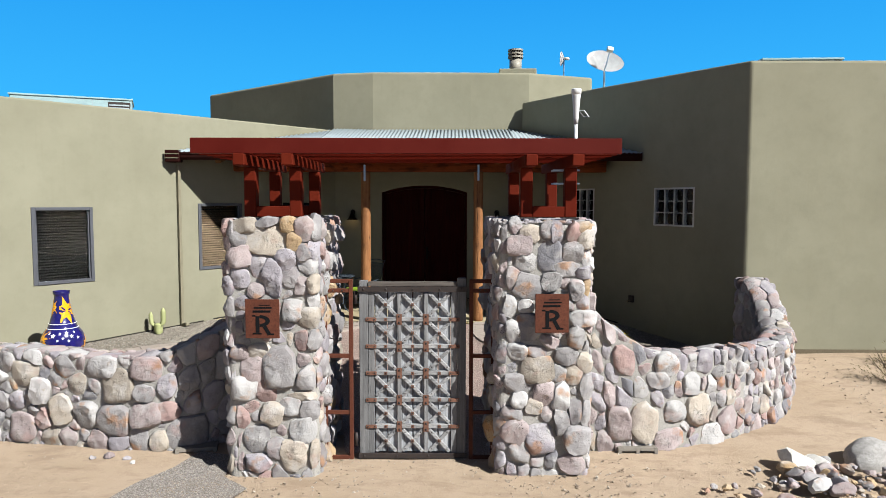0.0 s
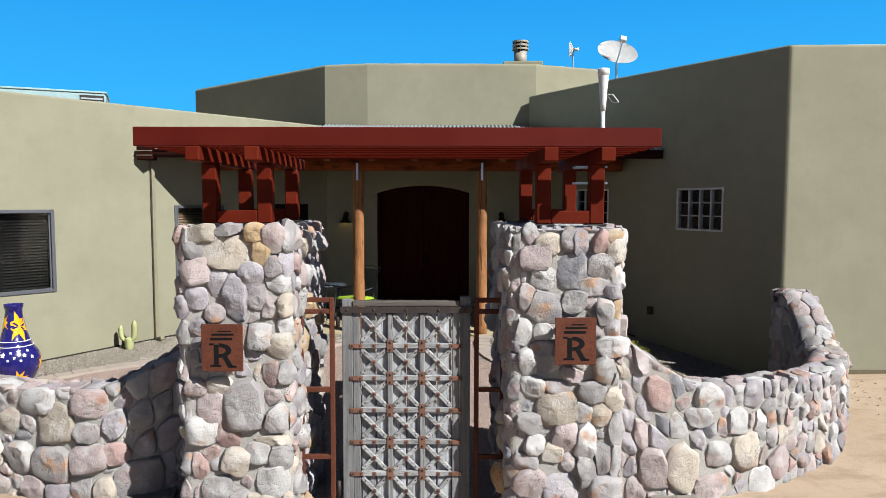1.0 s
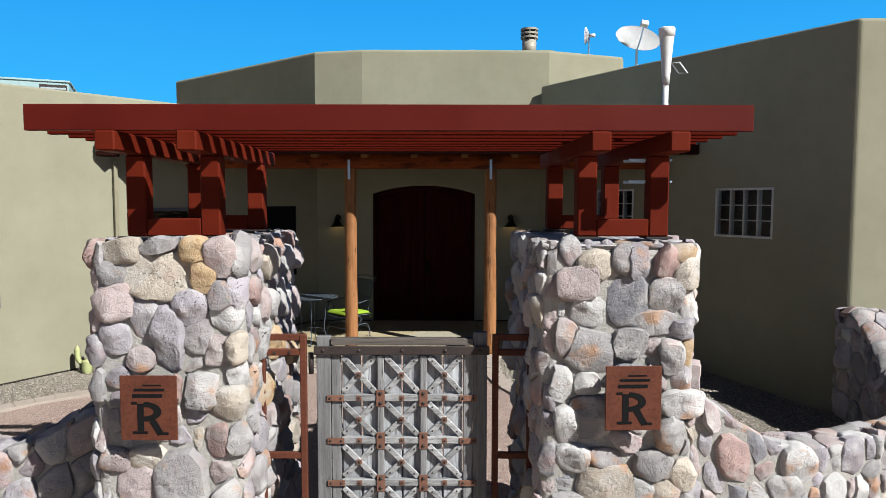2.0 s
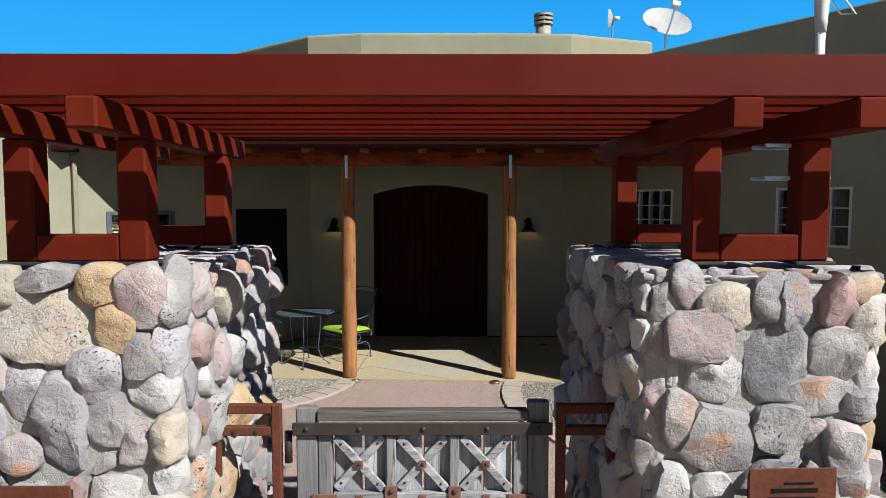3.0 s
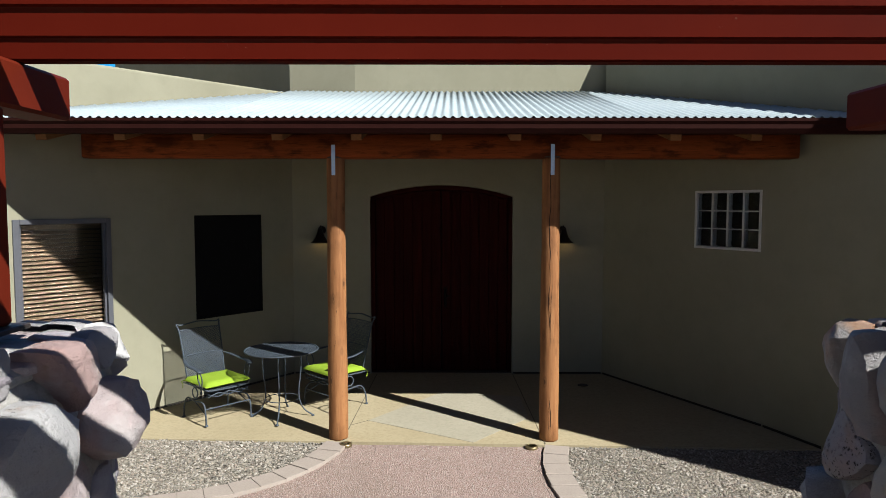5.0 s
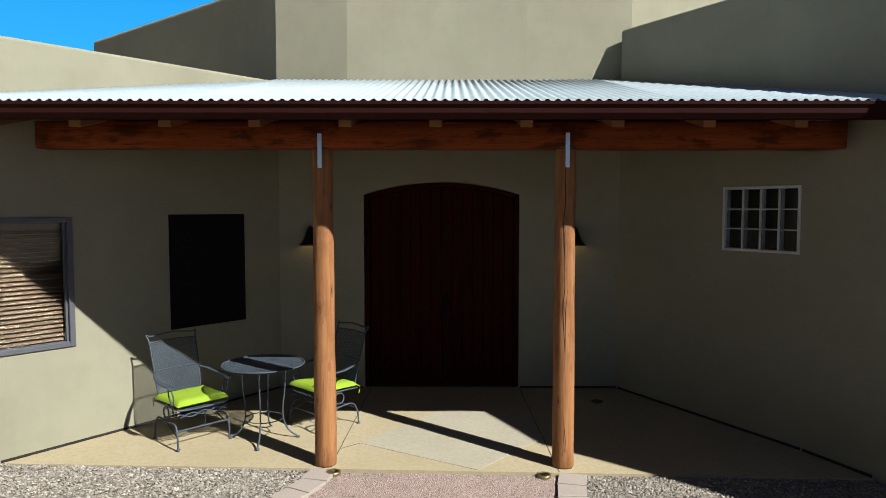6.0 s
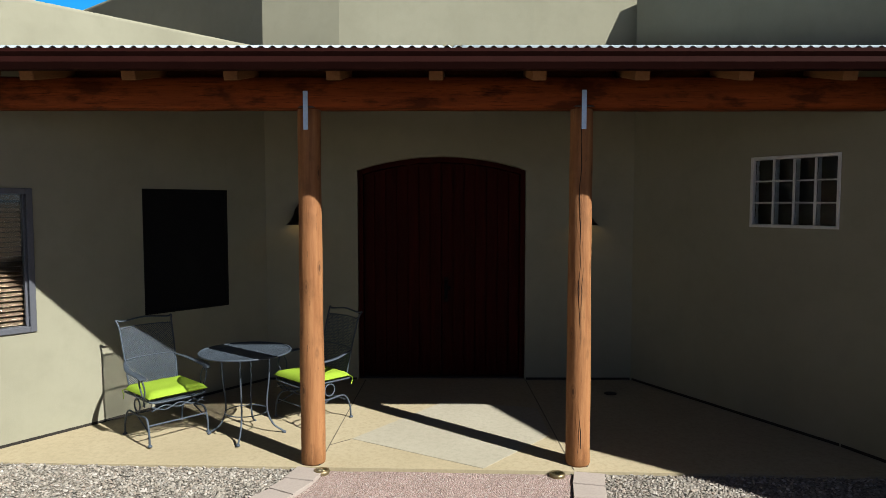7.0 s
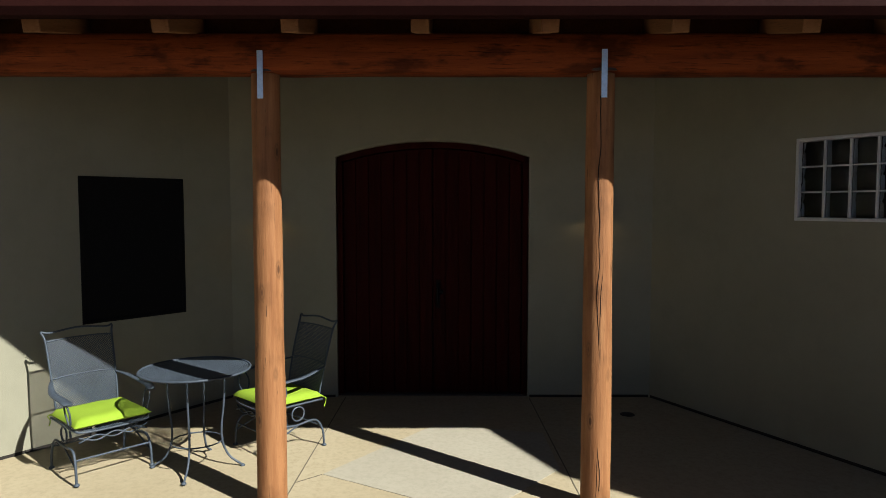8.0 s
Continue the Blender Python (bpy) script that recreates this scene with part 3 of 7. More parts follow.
def sloped_strip(p, q, lift, h):
    """A thin strip at the foot of a wall that follows the slab's fall."""
    d = Vector((q[0] - p[0], q[1] - p[1], 0)).normalized()
    out = Vector((d.y, -d.x, 0))
    bm = bmesh.new()
    a, b = [[bm.verts.new((c[0] + out.x * o, c[1] + out.y * o, floor_z(c[1]) + z)) for o, z in ((-0.002, lift), (0.004, lift), (0.004, lift + h), (-0.002, lift + h))] for c in (p, q)]
    for k in range(4):
        bm.faces.new((a[k], a[(k + 1) % 4], b[(k + 1) % 4], b[k]))
    bm.faces.new(a)
    bm.faces.new(b)
    bmesh.ops.recalc_face_normals(bm, faces=bm.faces)
    return bm


strip("baseboard_west", LEFT0, (LEFT1[0] - 0.02, LEFT1[1] - 0.02), -0.1, 0.251)
strip("baseboard_east", ENTRY1, EAST1, 0.0, 0.152)
for nm, p, q in (("baseboard_porch_west", (-4.52, 11.557), (-2.70, 13.905)), ("baseboard_porch_entry", (-2.68, 13.918), (-1.70, 13.956)), ("baseboard_porch_hall", (0.19, 14.029), (1.345, 14.074)), ("baseboard_porch_east", (1.365, 14.060), (2.645, 12.177)), ("baseboard_porch_wing", (2.655, 12.16), (2.96, 11.59))):
    structure(nm, sloped_strip(p, q, 0.0005, 0.024), SCREED, "dark weep screed along the foot of the stucco", "baseboard")
bm = bmesh.new()
last = None
for i in range(13):
    p = Vector((*LEFT0, 0)).lerp(Vector((*LEFT1, 0)), 0.12 + 0.58 * i / 12)
    out = Vector((8.375, -6.497, 0)).normalized()
    g = ground_height(p.x, p.y)
    ring = [bm.verts.new(p + out * d + Vector((0, 0, z))) for d, z in ((-0.01, g - 0.1), (0.006, g - 0.1), (0.006, g + 0.042), (-0.01, g + 0.042))]
    if last:
        for k in range(4):
            bm.faces.new((last[k], last[(k + 1) % 4], ring[(k + 1) % 4], ring[k]))
    last = ring
bmesh.ops.recalc_face_normals(bm, faces=bm.faces)
structure("baseboard_yard_west", bm, SCREED, "dark weep screed along the foot of the stucco", "baseboard")
structure("baseboard_yard_wing", box(0.1, 10.7, -0.006, 0.002, 0.2, 0.415, 0, None, on_line(WING, WING_END)), FOUNDATION, "brown foundation strip along the foot of the stucco", "baseboard")
strip("baseboard_wing", WING, WING_END, -0.15, 0.30)

# ---- porch floor and paths ----
patio_outline = [(-4.47, 11.56), (-1.6, 11.575), (2.90, 11.585), (2.97, 11.58), (2.66, 12.15), (1.36, 14.06), (1.40, 14.3), (-2.69, 14.2), (-2.70, 13.90), (-4.51, 11.57)]
structure("floor", flat_sheet(patio_outline, lambda x, y: floor_z(y), 0.18), CONCRETE, "tan concrete porch slab with a pale diamond panel", "floor")
INLAY = [(-1.435, 12.17), (-0.32, 11.60), (0.27, 12.33), (0.22, 13.05), (-0.68, 13.22)]
structure("floor_inlay", flat_sheet(INLAY, lambda x, y: floor_z(y) + 0.004, 0.01), CONCRETE_PALE, "pale concrete diamond panel in the porch slab", "floor panel")


def slab_joint(p, q):
    d = Vector((q[0] - p[0], q[1] - p[1], 0)).normalized()
    n = Vector((-d.y, d.x, 0)) * 0.004
    bm = bmesh.new()
    top = [bm.verts.new((x, y, floor_z(y) + 0.0025)) for x, y in ((p[0] - n.x, p[1] - n.y), (q[0] - n.x, q[1] - n.y), (q[0] + n.x, q[1] + n.y), (p[0] + n.x, p[1] + n.y))]
    low = [bm.verts.new((v.co.x, v.co.y, v.co.z - 0.012)) for v in top]
    bm.faces.new(top)
    for i in range(4):
        bm.faces.new((top[i], low[i], low[(i + 1) % 4], top[(i + 1) % 4]))
    return structure("trim_joint", bm, JOINT, "dark saw cut joint in the slab", "joint")


for p, q in (((0.185, 14.0), (0.372, 11.60)), ((-1.60, 13.95), (-1.60, 11.60)), ((-1.44, 12.17), (-1.595, 12.03))):
    slab_joint(p, q)

# ---- porch: posts, beam, rafters, roof, gutter ----


def log_post(at, label):
    post = thing("porch_post", at, label, "post", "porch posts")
    prof = [(0.0, 0.0), (0.090, 0.0), (0.096, 0.02)]
    for i in range(1, 32):
        z = i / 31 * 2.75
        prof.append((0.096 - 0.010 * z / 2.64 + 0.004 * noise.noise((at[0] * 3, z * 2.2, 5)), z))
    prof += [(0.07, 2.762), (0.0, 2.762)]
    ph = at[0] * 7
    bm = lathe(prof, 28, None, (0, 0), lambda i, z: 1 + 0.055 * noise.noise((math.cos(i / 28 * 6.283) * 1.3 + ph, math.sin(i / 28 * 6.283) * 1.3, z * 1.7)))
    log = part("log", bm, LOG, post, "orange stained peeled log", True)
    # drying cracks along the log
    cracks = ((0.15, 2.60, -1.66, 0.0030), (0.95, 1.75, -1.50, 0.0024), (0.05, 0.85, -1.80, 0.0020)) if at[0] > 0 else ((0.5, 0.95, -1.72, 0.002), (1.25, 1.6, -1.45, 0.0018))
    for z0, z1, a0, wide in cracks:
        line = []
        for i in range(56):
            z = z0 + (z1 - z0) * i / 55
            a = a0 + 0.30 * noise.noise((z * 1.9, a0 * 5, 2)) + 0.09 * noise.noise((z * 8, a0, 5))
            line.append((0.0935 * math.cos(a) - 0.010 * z / 2.7 * math.cos(a), 0.0935 * math.sin(a) - 0.010 * z / 2.7 * math.sin(a), z))
        part("crack", rod(line, wide, 5), BLACK, log)
    part("bearing_plate", lathe([(0.0, 2.750), (0.118, 2.750), (0.118, 2.7625), (0.0, 2.7625)], 20), DARK_IRON, post, "dark steel bearing plate")
    bm = box(-0.018, 0.018, -0.118, -0.112, 2.585, 2.872, 0.002)
    strap = part("strap", bm, STRAP, post, "zinc plated steel strap")
    for z in (2.60, 2.65, 2.70, 2.755, 2.80, 2.84):
        part("bolt", lathe([(0, 0), (0.007, 0), (0.007, 0.005), (0, 0.006)], 8), STRAP, strap, "", False, Matrix.Translation((0, -0.118, z)) @ pose(0, 0, 0, 90, 0, 0))
    # pale base plate
    part("base_plate", box(-0.07, 0.07, -0.07, 0.07, -0.004, 0.012, 0.003), DARK_IRON, post)
    return post


log_post((-1.655, 11.68, floor_z(11.68) - 0.004), "orange stained log porch post beside the iron table")
log_post((0.418, 11.74, floor_z(11.74) - 0.004), "orange stained log porch post with a long drying crack")

PORCH = Matrix.Translation((-0.6, 11.71, 3.231)) @ pose(0, 0, 0, 0, 0.12, 2.0) @ Matrix.Translation((0.6, -11.56, -3.2))
porch = thing("porch_roof", PORCH, "corrugated metal porch roof on a stained timber beam", "roof")
bm = bmesh.new()
segs = 60
ring = []
for i in range(segs + 1):
    x = -4.06 + 6.79 * i / segs
    w = 0.006 * noise.noise((x * 1.2, 0, 0))
    h = 0.005 * noise.noise((x * 1.7, 3, 0))
    ring.append([bm.verts.new((x, y, z)) for y, z in ((11.455 + w, 3.095 + h), (11.475 + w, 3.076 + h), (11.645, 3.076 + h), (11.665, 3.095), (11.665, 3.29), (11.645, 3.308), (11.475 + w, 3.308), (11.455 + w, 3.29 + h))])
for a, b in zip(ring, ring[1:]):
    for k in range(8):
        bm.faces.new((a[k], a[(k + 1) % 8], b[(k + 1) % 8], b[k]))
bm.faces.new(ring[0])
bm.faces.new(ring[-1][::-1])
bmesh.ops.recalc_face_normals(bm, faces=bm.faces)
part("beam", bm, BEAM_WOOD, porch, "red brown stained timber beam", True)

EAVE_Y, EAVE_Z, SLOPE = 10.89, 3.368, math.atan2(0.738, 3.2)


def roof_z(y):
    return EAVE_Z + (y - EAVE_Y) * math.tan(SLOPE)


rafter_x = [-4.196 + 0.704 * i for i in range(10)]
for x in rafter_x:
    reach = 14.0 if -2.6 < x < 1.1 else (13.85 - 1.32 * max(-2.6 - x, x - 1.1))
    length = (reach - 11.0) / math.cos(SLOPE)
    bm = box(-0.05, 0.05, 0, max(length, 0.4), -0.195, -0.03, 0.006)
    part("rafter", bm, RAFTER_WOOD, porch, "", False, Matrix.Translation((x, 11.0, roof_z(11.0))) @ Matrix.Rotation(SLOPE, 4, "X"))

for a, b in zip(rafter_x, rafter_x[1:]):
    if a > -4.1:
        part("blocking", box(a + 0.057, b - 0.057, 11.56, 11.60, 3.309, roof_z(11.56) - 0.035, 0.003), DECK_WOOD, porch)
# deck boards under the sheet and corrugated sheet following the walls
bm = bmesh.new()
ROOF_OUT = [(-5.02, EAVE_Y), (3.30, EAVE_Y), (3.32, 10.92), (2.65, 12.18), (1.33, 13.95), (-2.75, 13.90), (-5.12, 10.87)]
flat_sheet(ROOF_OUT, lambda x, y: roof_z(y) - 0.012, 0.02, bm)
part("deck", bm, DECK_WOOD, porch, "dark stained roof deck")
bm = bmesh.new()
pitch, x0, x1 = 0.0762, -5.02, 3.34
cols = int((x1 - x0) / pitch * 8)
prev = None
for i in range(cols + 1):
    x = x0 + (x1 - x0) * i / cols
    w = 0.0105 * math.cos(2 * math.pi * (x - x0) / pitch)
    far = 14.0 if -2.66 < x < 1.2 else (13.93 - 1.289 * (-2.66 - x) if x < 0 else 13.92 - 1.222 * (x - 1.235) if x < 2.65 else 12.19 - 1.87 * (x - 2.65))
    far = max(far, EAVE_Y - 0.02)
    near = EAVE_Y - 0.045
    pair = [bm.verts.new((x, near, roof_z(near) + 0.024 + w)), bm.verts.new((x, far, roof_z(far) + 0.024 + w))]
    if prev:
        bm.faces.new((prev[0], pair[0], pair[1], prev[1]))
    prev = pair
bmesh.ops.recalc_face_normals(bm, faces=bm.faces)
bmesh.ops.solidify(bm, geom=list(bm.faces), thickness=0.002)
part("corrugated_sheet", bm, GALV, porch, "galvanised corrugated sheet", True)

gutter = thing("gutter", PORCH, "dark brown metal rain gutter along the porch eave", "gutter")
prof = [(0.0, 0.0), (-0.075, 0.0), (-0.10, 0.03), (-0.10, 0.055), (-0.118, 0.075), (-0.118, 0.092), (-0.11, 0.092), (-0.11, 0.08), (-0.09, 0.058), (-0.09, 0.034), (-0.07, 0.008), (-0.006, 0.008), (-0.006, 0.09), (0.0, 0.09)]
bm = bmesh.new()
rings = [[bm.verts.new((x, EAVE_Y + 0.055 + py, EAVE_Z - 0.12 + pz * 1.38)) for py, pz in prof] for x in (-5.0, -2.5, 0, 2.0, 3.2)]
for a, b in zip(rings, rings[1:]):
    for k in range(len(prof)):
        bm.faces.new((a[k], a[(k + 1) % len(prof)], b[(k + 1) % len(prof)], b[k]))
bmesh.ops.recalc_face_normals(bm, faces=bm.faces)
part("trough", bm, GUTTER, gutter)
for x in (-5.0, 3.2):
    part("end_cap", box(x - 0.003, x + 0.003, EAVE_Y - 0.06, EAVE_Y + 0.055, EAVE_Z - 0.123, EAVE_Z + 0.03, 0.001), GUTTER, gutter)
head = part("outlet_box", box(-5.04, -4.80, EAVE_Y - 0.10, EAVE_Y + 0.10, EAVE_Z - 0.165, EAVE_Z + 0.045, 0.01), GUTTER, gutter, "brown metal outlet box over the downspout")
# tan strips paint in the pale highlights that band the box
for z in (-0.10, -0.03):
    part("highlight_strip", box(-5.046, -4.79, EAVE_Y - 0.108, EAVE_Y - 0.1005, EAVE_Z + z, EAVE_Z + z + 0.012, 0.002), SPOUT_PAINT, head)
bm = box(-0.027, 0.027, -0.03, 0.03, 0, 2.85, 0.006)
spout = thing("downspout", LEFT_POSE @ pose(left_s(-4.91), -0.04, 0.36), "tan painted downspout against the stucco wall", "downspout")
part("pipe", bm, SPOUT_PAINT, spout)
part("elbow", box(-0.035, 0.035, -0.20, 0.01, -0.045, 0.02, 0.01, None, pose(0, 0, 0, -12, 0, 0)), SPOUT_PAINT, spout)

# ---- pergola over the gate ----
YARD = Matrix.Translation((-0.22, 5.30, 0)) @ pose(0, 0, 0, 0, 0, 3.2)
pergola = thing("pergola", YARD, "dark red painted timber pergola over the gate", "pergola")
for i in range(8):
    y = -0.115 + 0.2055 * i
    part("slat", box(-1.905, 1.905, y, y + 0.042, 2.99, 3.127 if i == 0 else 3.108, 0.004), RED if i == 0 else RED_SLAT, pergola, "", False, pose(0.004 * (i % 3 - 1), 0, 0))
POSTS_X = [-1.475, -1.052, 1.103, 1.515]
for x in POSTS_X:
    front, back, rear = (-0.15, 1.53, 1.15) if x < 0 else (-0.13, 1.74, 1.30)
    part("carrier_beam", box(x - 0.053, x + 0.053, front, back, 2.884, 2.9885, 0.008), RED_POST, pergola)
    for y in (0.20, rear):
        part("post", box(x - 0.056, x + 0.056, y, y + 0.112, 2.423, 2.8835, 0.008), RED_POST, pergola)
for xa, xb in ((POSTS_X[0], POSTS_X[1]), (POSTS_X[2], POSTS_X[3])):
    rear = 1.15 if xa < 0 else 1.30
    for y in (0.202, rear + 0.002):
        part("sill_rail", box(xa + 0.057, xb - 0.057, y, y + 0.108, 2.424, 2.524, 0.006), RED_POST, pergola)
    for x in (xa, xb):
        for y in (0.24, rear + 0.04):
            part("foot_plate", box(x - 0.075, x + 0.075, y - 0.06, y + 0.10, 2.411, 2.4225, 0.002), DARK_IRON, pergola)

# ---- gate between the pillars ----


def old_board(x0, x1, y0, y1, z0, z1, m=None):
    return box(x0, x1, y0, y1, z0, z1, 0.004, None, m)


GATE_W, GATE_H = 1.035, 1.75
gate = thing("gate", YARD @ pose(-0.487, 0.37, 0.055), "weathered grey wooden gate with crossed battens and rusted iron straps, closed", "gate")
for x in (0.0, GATE_W - 0.085):
    part("stile", old_board(x, x + 0.085, 0, 0.05, 0.02, GATE_H + (0.028 if x > 0.5 else 0.004)), OLD_WOOD, gate)
    part("inner_stile", old_board(x + (0.087 if x < 0.5 else -0.06), x + (0.145 if x < 0.5 else -0.002), 0.006, 0.05, 0.05, GATE_H - 0.09), OLD_WOOD, gate)
part("top_rail", old_board(0.087, GATE_W - 0.087, -0.01, 0.055, GATE_H - 0.05, GATE_H - 0.008), DARK_WOOD_H, gate)
top_band = part("top_band", box(-0.012, GATE_W + 0.012, -0.022, -0.011, GATE_H - 0.105, GATE_H - 0.052, 0.003), DARK_IRON, gate, "dark iron band")
part("bottom_band", box(-0.012, GATE_W + 0.012, -0.014, -0.002, 0.0, 0.055, 0.003), DARK_IRON, gate, "dark iron band")


def rivet(parent, x, y, z, r=0.011):
    return part("rivet", lathe([(r, 0), (r * 0.9, r * 0.4), (r * 0.5, r * 0.75), (0, r * 0.85)], 8), DARK_IRON, parent, "", True, Matrix.Translation((x, y, z)) @ pose(0, 0, 0, 90, 0, 0))


for x in (0.045, 0.26, 0.52, 0.78, 0.99):
    rivet(top_band, x, -0.022, GATE_H - 0.078)
for x in (0.045, 0.36, 0.67, 0.99):
    rivet(gate, x, -0.014, 0.028)
IN0, IN1 = 0.147, GATE_W - 0.147
ROW_H = (GATE_H - 0.11 - 0.055) / 6
COL_W = (IN1 - IN0 - 0.08) / 3
# back boards
for i in range(6):
    w = (IN1 - IN0) / 6
    part("back_board", old_board(IN0 + w * i + 0.005, IN0 + w * (i + 1) - 0.005, 0.032, 0.048, 0.056, GATE_H - 0.11, pose(0, 0, 0)), PALE_BOARD, gate)
for c in (1, 2):
    x = IN0 + c * COL_W + (c - 1) * 0.04
    part("mullion", old_board(x, x + 0.04, -0.004, 0.030, 0.056, GATE_H - 0.112), OLD_WOOD, gate)
for r in range(6):
    z0 = 0.055 + r * ROW_H
    if r:
        for c in range(3):
            x = IN0 + c * (COL_W + 0.04)
            part("cross_rail", old_board(x + 0.002, x + COL_W - 0.002, -0.002, 0.028, z0 - 0.022, z0 + 0.022), OLD_WOOD_H, gate)
        for c in (1, 2):
            x = IN0 + c * COL_W + (c - 1) * 0.04
            clip = part("iron_clip", box(x - 0.006, x + 0.046, -0.010, -0.0045, z0 - 0.052, z0 + 0.052, 0.002), RUST_CLIP, gate)
            rivet(clip, x + 0.02, -0.010, z0 + 0.03)
            rivet(clip, x + 0.02, -0.010, z0 - 0.03)
        for x in (IN0 - 0.085, IN1 - 0.02):
            clip = part("iron_clip", box(x, x + 0.105, -0.010, -0.0045, z0 - 0.019, z0 + 0.019, 0.002), RUST_CLIP, gate)
            rivet(clip, x + 0.02, -0.010, z0, 0.008)
            rivet(clip, x + 0.085, -0.010, z0, 0.008)
        for c in range(3):
            x = IN0 + c * (COL_W + 0.04) + COL_W / 2
            plate = part("iron_plate", box(x - 0.015, x + 0.015, -0.007, -0.0025, z0 - 0.015, z0 + 0.015, 0.001), RUST_CLIP, gate)
            rivet(plate, x, -0.007, z0, 0.007)
    lo, hi = z0 + (0.024 if r else 0.0), z0 + ROW_H - (0.024 if r < 5 else 0.0)
    for c in range(3):
        x = IN0 + c * (COL_W + 0.04)
        cx, half_w, half_h = x + COL_W / 2, COL_W / 2 - 0.004, (hi - lo) / 2 - 0.002
        ang = math.atan2(half_h, half_w)
        length = math.hypot(half_w, half_h) * 2 - 0.022
        for k, s in enumerate((1, -1)):
            d = 0.009 * k
            bm = old_board(-length / 2, length / 2, 0.006 - d, 0.022 - d, -0.0175, 0.0175, Matrix.Translation((cx, 0, (lo + hi) / 2)) @ Matrix.Rotation(-s * ang, 4, "Y"))
            bt = part("cross_batten", bm, OLD_WOOD_H, gate)
            for e in (-0.38, 0.38):
                px, pz = cx + e * length * math.cos(ang), (lo + hi) / 2 + s * e * length * math.sin(ang)
                rivet(bt, px, 0.006 - d, pz, 0.006)
        plate = part("iron_plate", box(cx - 0.015, cx + 0.015, -0.008, -0.0035, (lo + hi) / 2 - 0.015, (lo + hi) / 2 + 0.015, 0.001, None), RUST_CLIP, gate)
        rivet(plate, cx, -0.008, (lo + hi) / 2, 0.008)
hinge_z = (0.12, 1.52)
for z in hinge_z:
    part("hinge", lathe([(0, 0), (0.016, 0), (0.016, 0.13), (0, 0.13)], 10), DARK_IRON, gate, "", True, (-0.036, 0.02, z))


def side_frame(x0, x1):
    f = thing("gate_side_panel", YARD @ pose(0, 0.37, 0.02), "rusty red steel tube frame beside the gate", "gate panel", "gate side panels")
    w = 0.038
    part("upright", box(x0, x0 + w, 0, w, 0, 1.80, 0.004), RUST_PLATE, f)
    part("upright", box(x1 - w, x1, 0, w, 0, 1.80, 0.004), RUST_PLATE, f)
    for z in (0.02, 0.47, 1.03, 1.67, 1.762):
        part("cross_bar", box(x0 + w, x1 - w, 0.003, w - 0.003, z, z + w, 0.003), RUST_PLATE, f)
    for x in (x0 + 0.10, x1 - 0.10):
        part("bolt", lathe([(0.009, 0), (0.009, 0.006), (0, 0.008)], 6), DARK_IRON, f, "", False, Matrix.Translation((x, 0.003, 1.69)) @ pose(0, 0, 0, 90, 0, 0))
    return f


side_frame(-0.84, -0.55)
side_frame(0.58, 0.83)

# ---- windows ----


def framed_window(name, m, w, h, label, slats):
    """A window set in a wall opening; the pose's x runs along the wall, z from the sill, -y out. slats: the blind's material."""
    ob = tagged(thing(name, m, label, "window", "", "structure"))
    fw, y0, y1 = 0.05, -0.018, 0.07
    for nm, b in (("side_frame", (0.0, fw, 0, h)), ("side_frame", (w - fw, w, 0, h)), ("head_frame", (fw, w - fw, h - fw, h)), ("sill_frame", (fw, w - fw, 0, fw))):
        part(nm, box(b[0] - 0.012 * (nm != "head_frame" and nm != "sill_frame") * (b[0] == 0), b[1], y0, y1, b[2], b[3], 0.004), GREY_FRAME, ob)
    part("inner_frame", box(fw, fw + 0.02, 0.02, 0.06, fw, h - fw, 0.002), GREY_FRAME, ob)
    part("inner_frame", box(w - fw - 0.02, w - fw, 0.02, 0.06, fw, h - fw, 0.002), GREY_FRAME, ob)
    pane = part("pane", box(fw + 0.018, w - fw - 0.018, 0.038, 0.043, fw, h - fw), GLASS, ob, "reflecting glass pane")
    pane.visible_shadow = False
    if slats:
        blind = part("blind_rail", box(fw + 0.01, w - fw - 0.01, 0.085, 0.125, h - fw - 0.05, h - fw - 0.005, 0.003), slats, ob, "slatted blind")
        n = int((h - 2 * fw - 0.06) / 0.042)
        me = mesh_of("slat", box(fw + 0.012, w - fw - 0.012, -0.021, 0.021, -0.0015, 0.0015, 0, None, pose(0, 0, 0, 48, 0, 0)), slats)
        for i in range(n):
            part("slat", me, None, blind, "", False, (0, 0.105, fw + 0.02 + i * 0.042))
    # near-black sheet standing in for the dark of the room behind
    part("room_dark_sheet", box(0.0, w, 0.22, 0.24, 0, h), DARK_ROOM, ob)
    return ob


def wall_pose(line_pose, s, z):
    return line_pose @ pose(s, 0, z)


framed_window("window_1", wall_pose(LEFT_POSE, WIN[0][0], WIN[0][2]), WIN[0][1] - WIN[0][0], WIN[0][3] - WIN[0][2], "grey framed window with a dark slatted blind", DARK_BLIND)
framed_window("window_2", wall_pose(LEFT_POSE, WIN[1][0], WIN[1][2]), WIN[1][1] - WIN[1][0], WIN[1][3] - WIN[1][2], "grey framed window with a tan slatted blind behind glass", BLIND)
w3 = tagged(thing("window_3", wall_pose(LEFT_POSE, WIN[2][0], WIN[2][2]), "black framed window with a black sun screen", "window"), kind="structure")
W3, H3 = WIN[2][1] - WIN[2][0], WIN[2][3] - WIN[2][2]
part("screen", box(0.03, W3 - 0.03, 0.004, 0.012, 0.03, H3 - 0.03), BLACK, w3, "black woven sun screen")
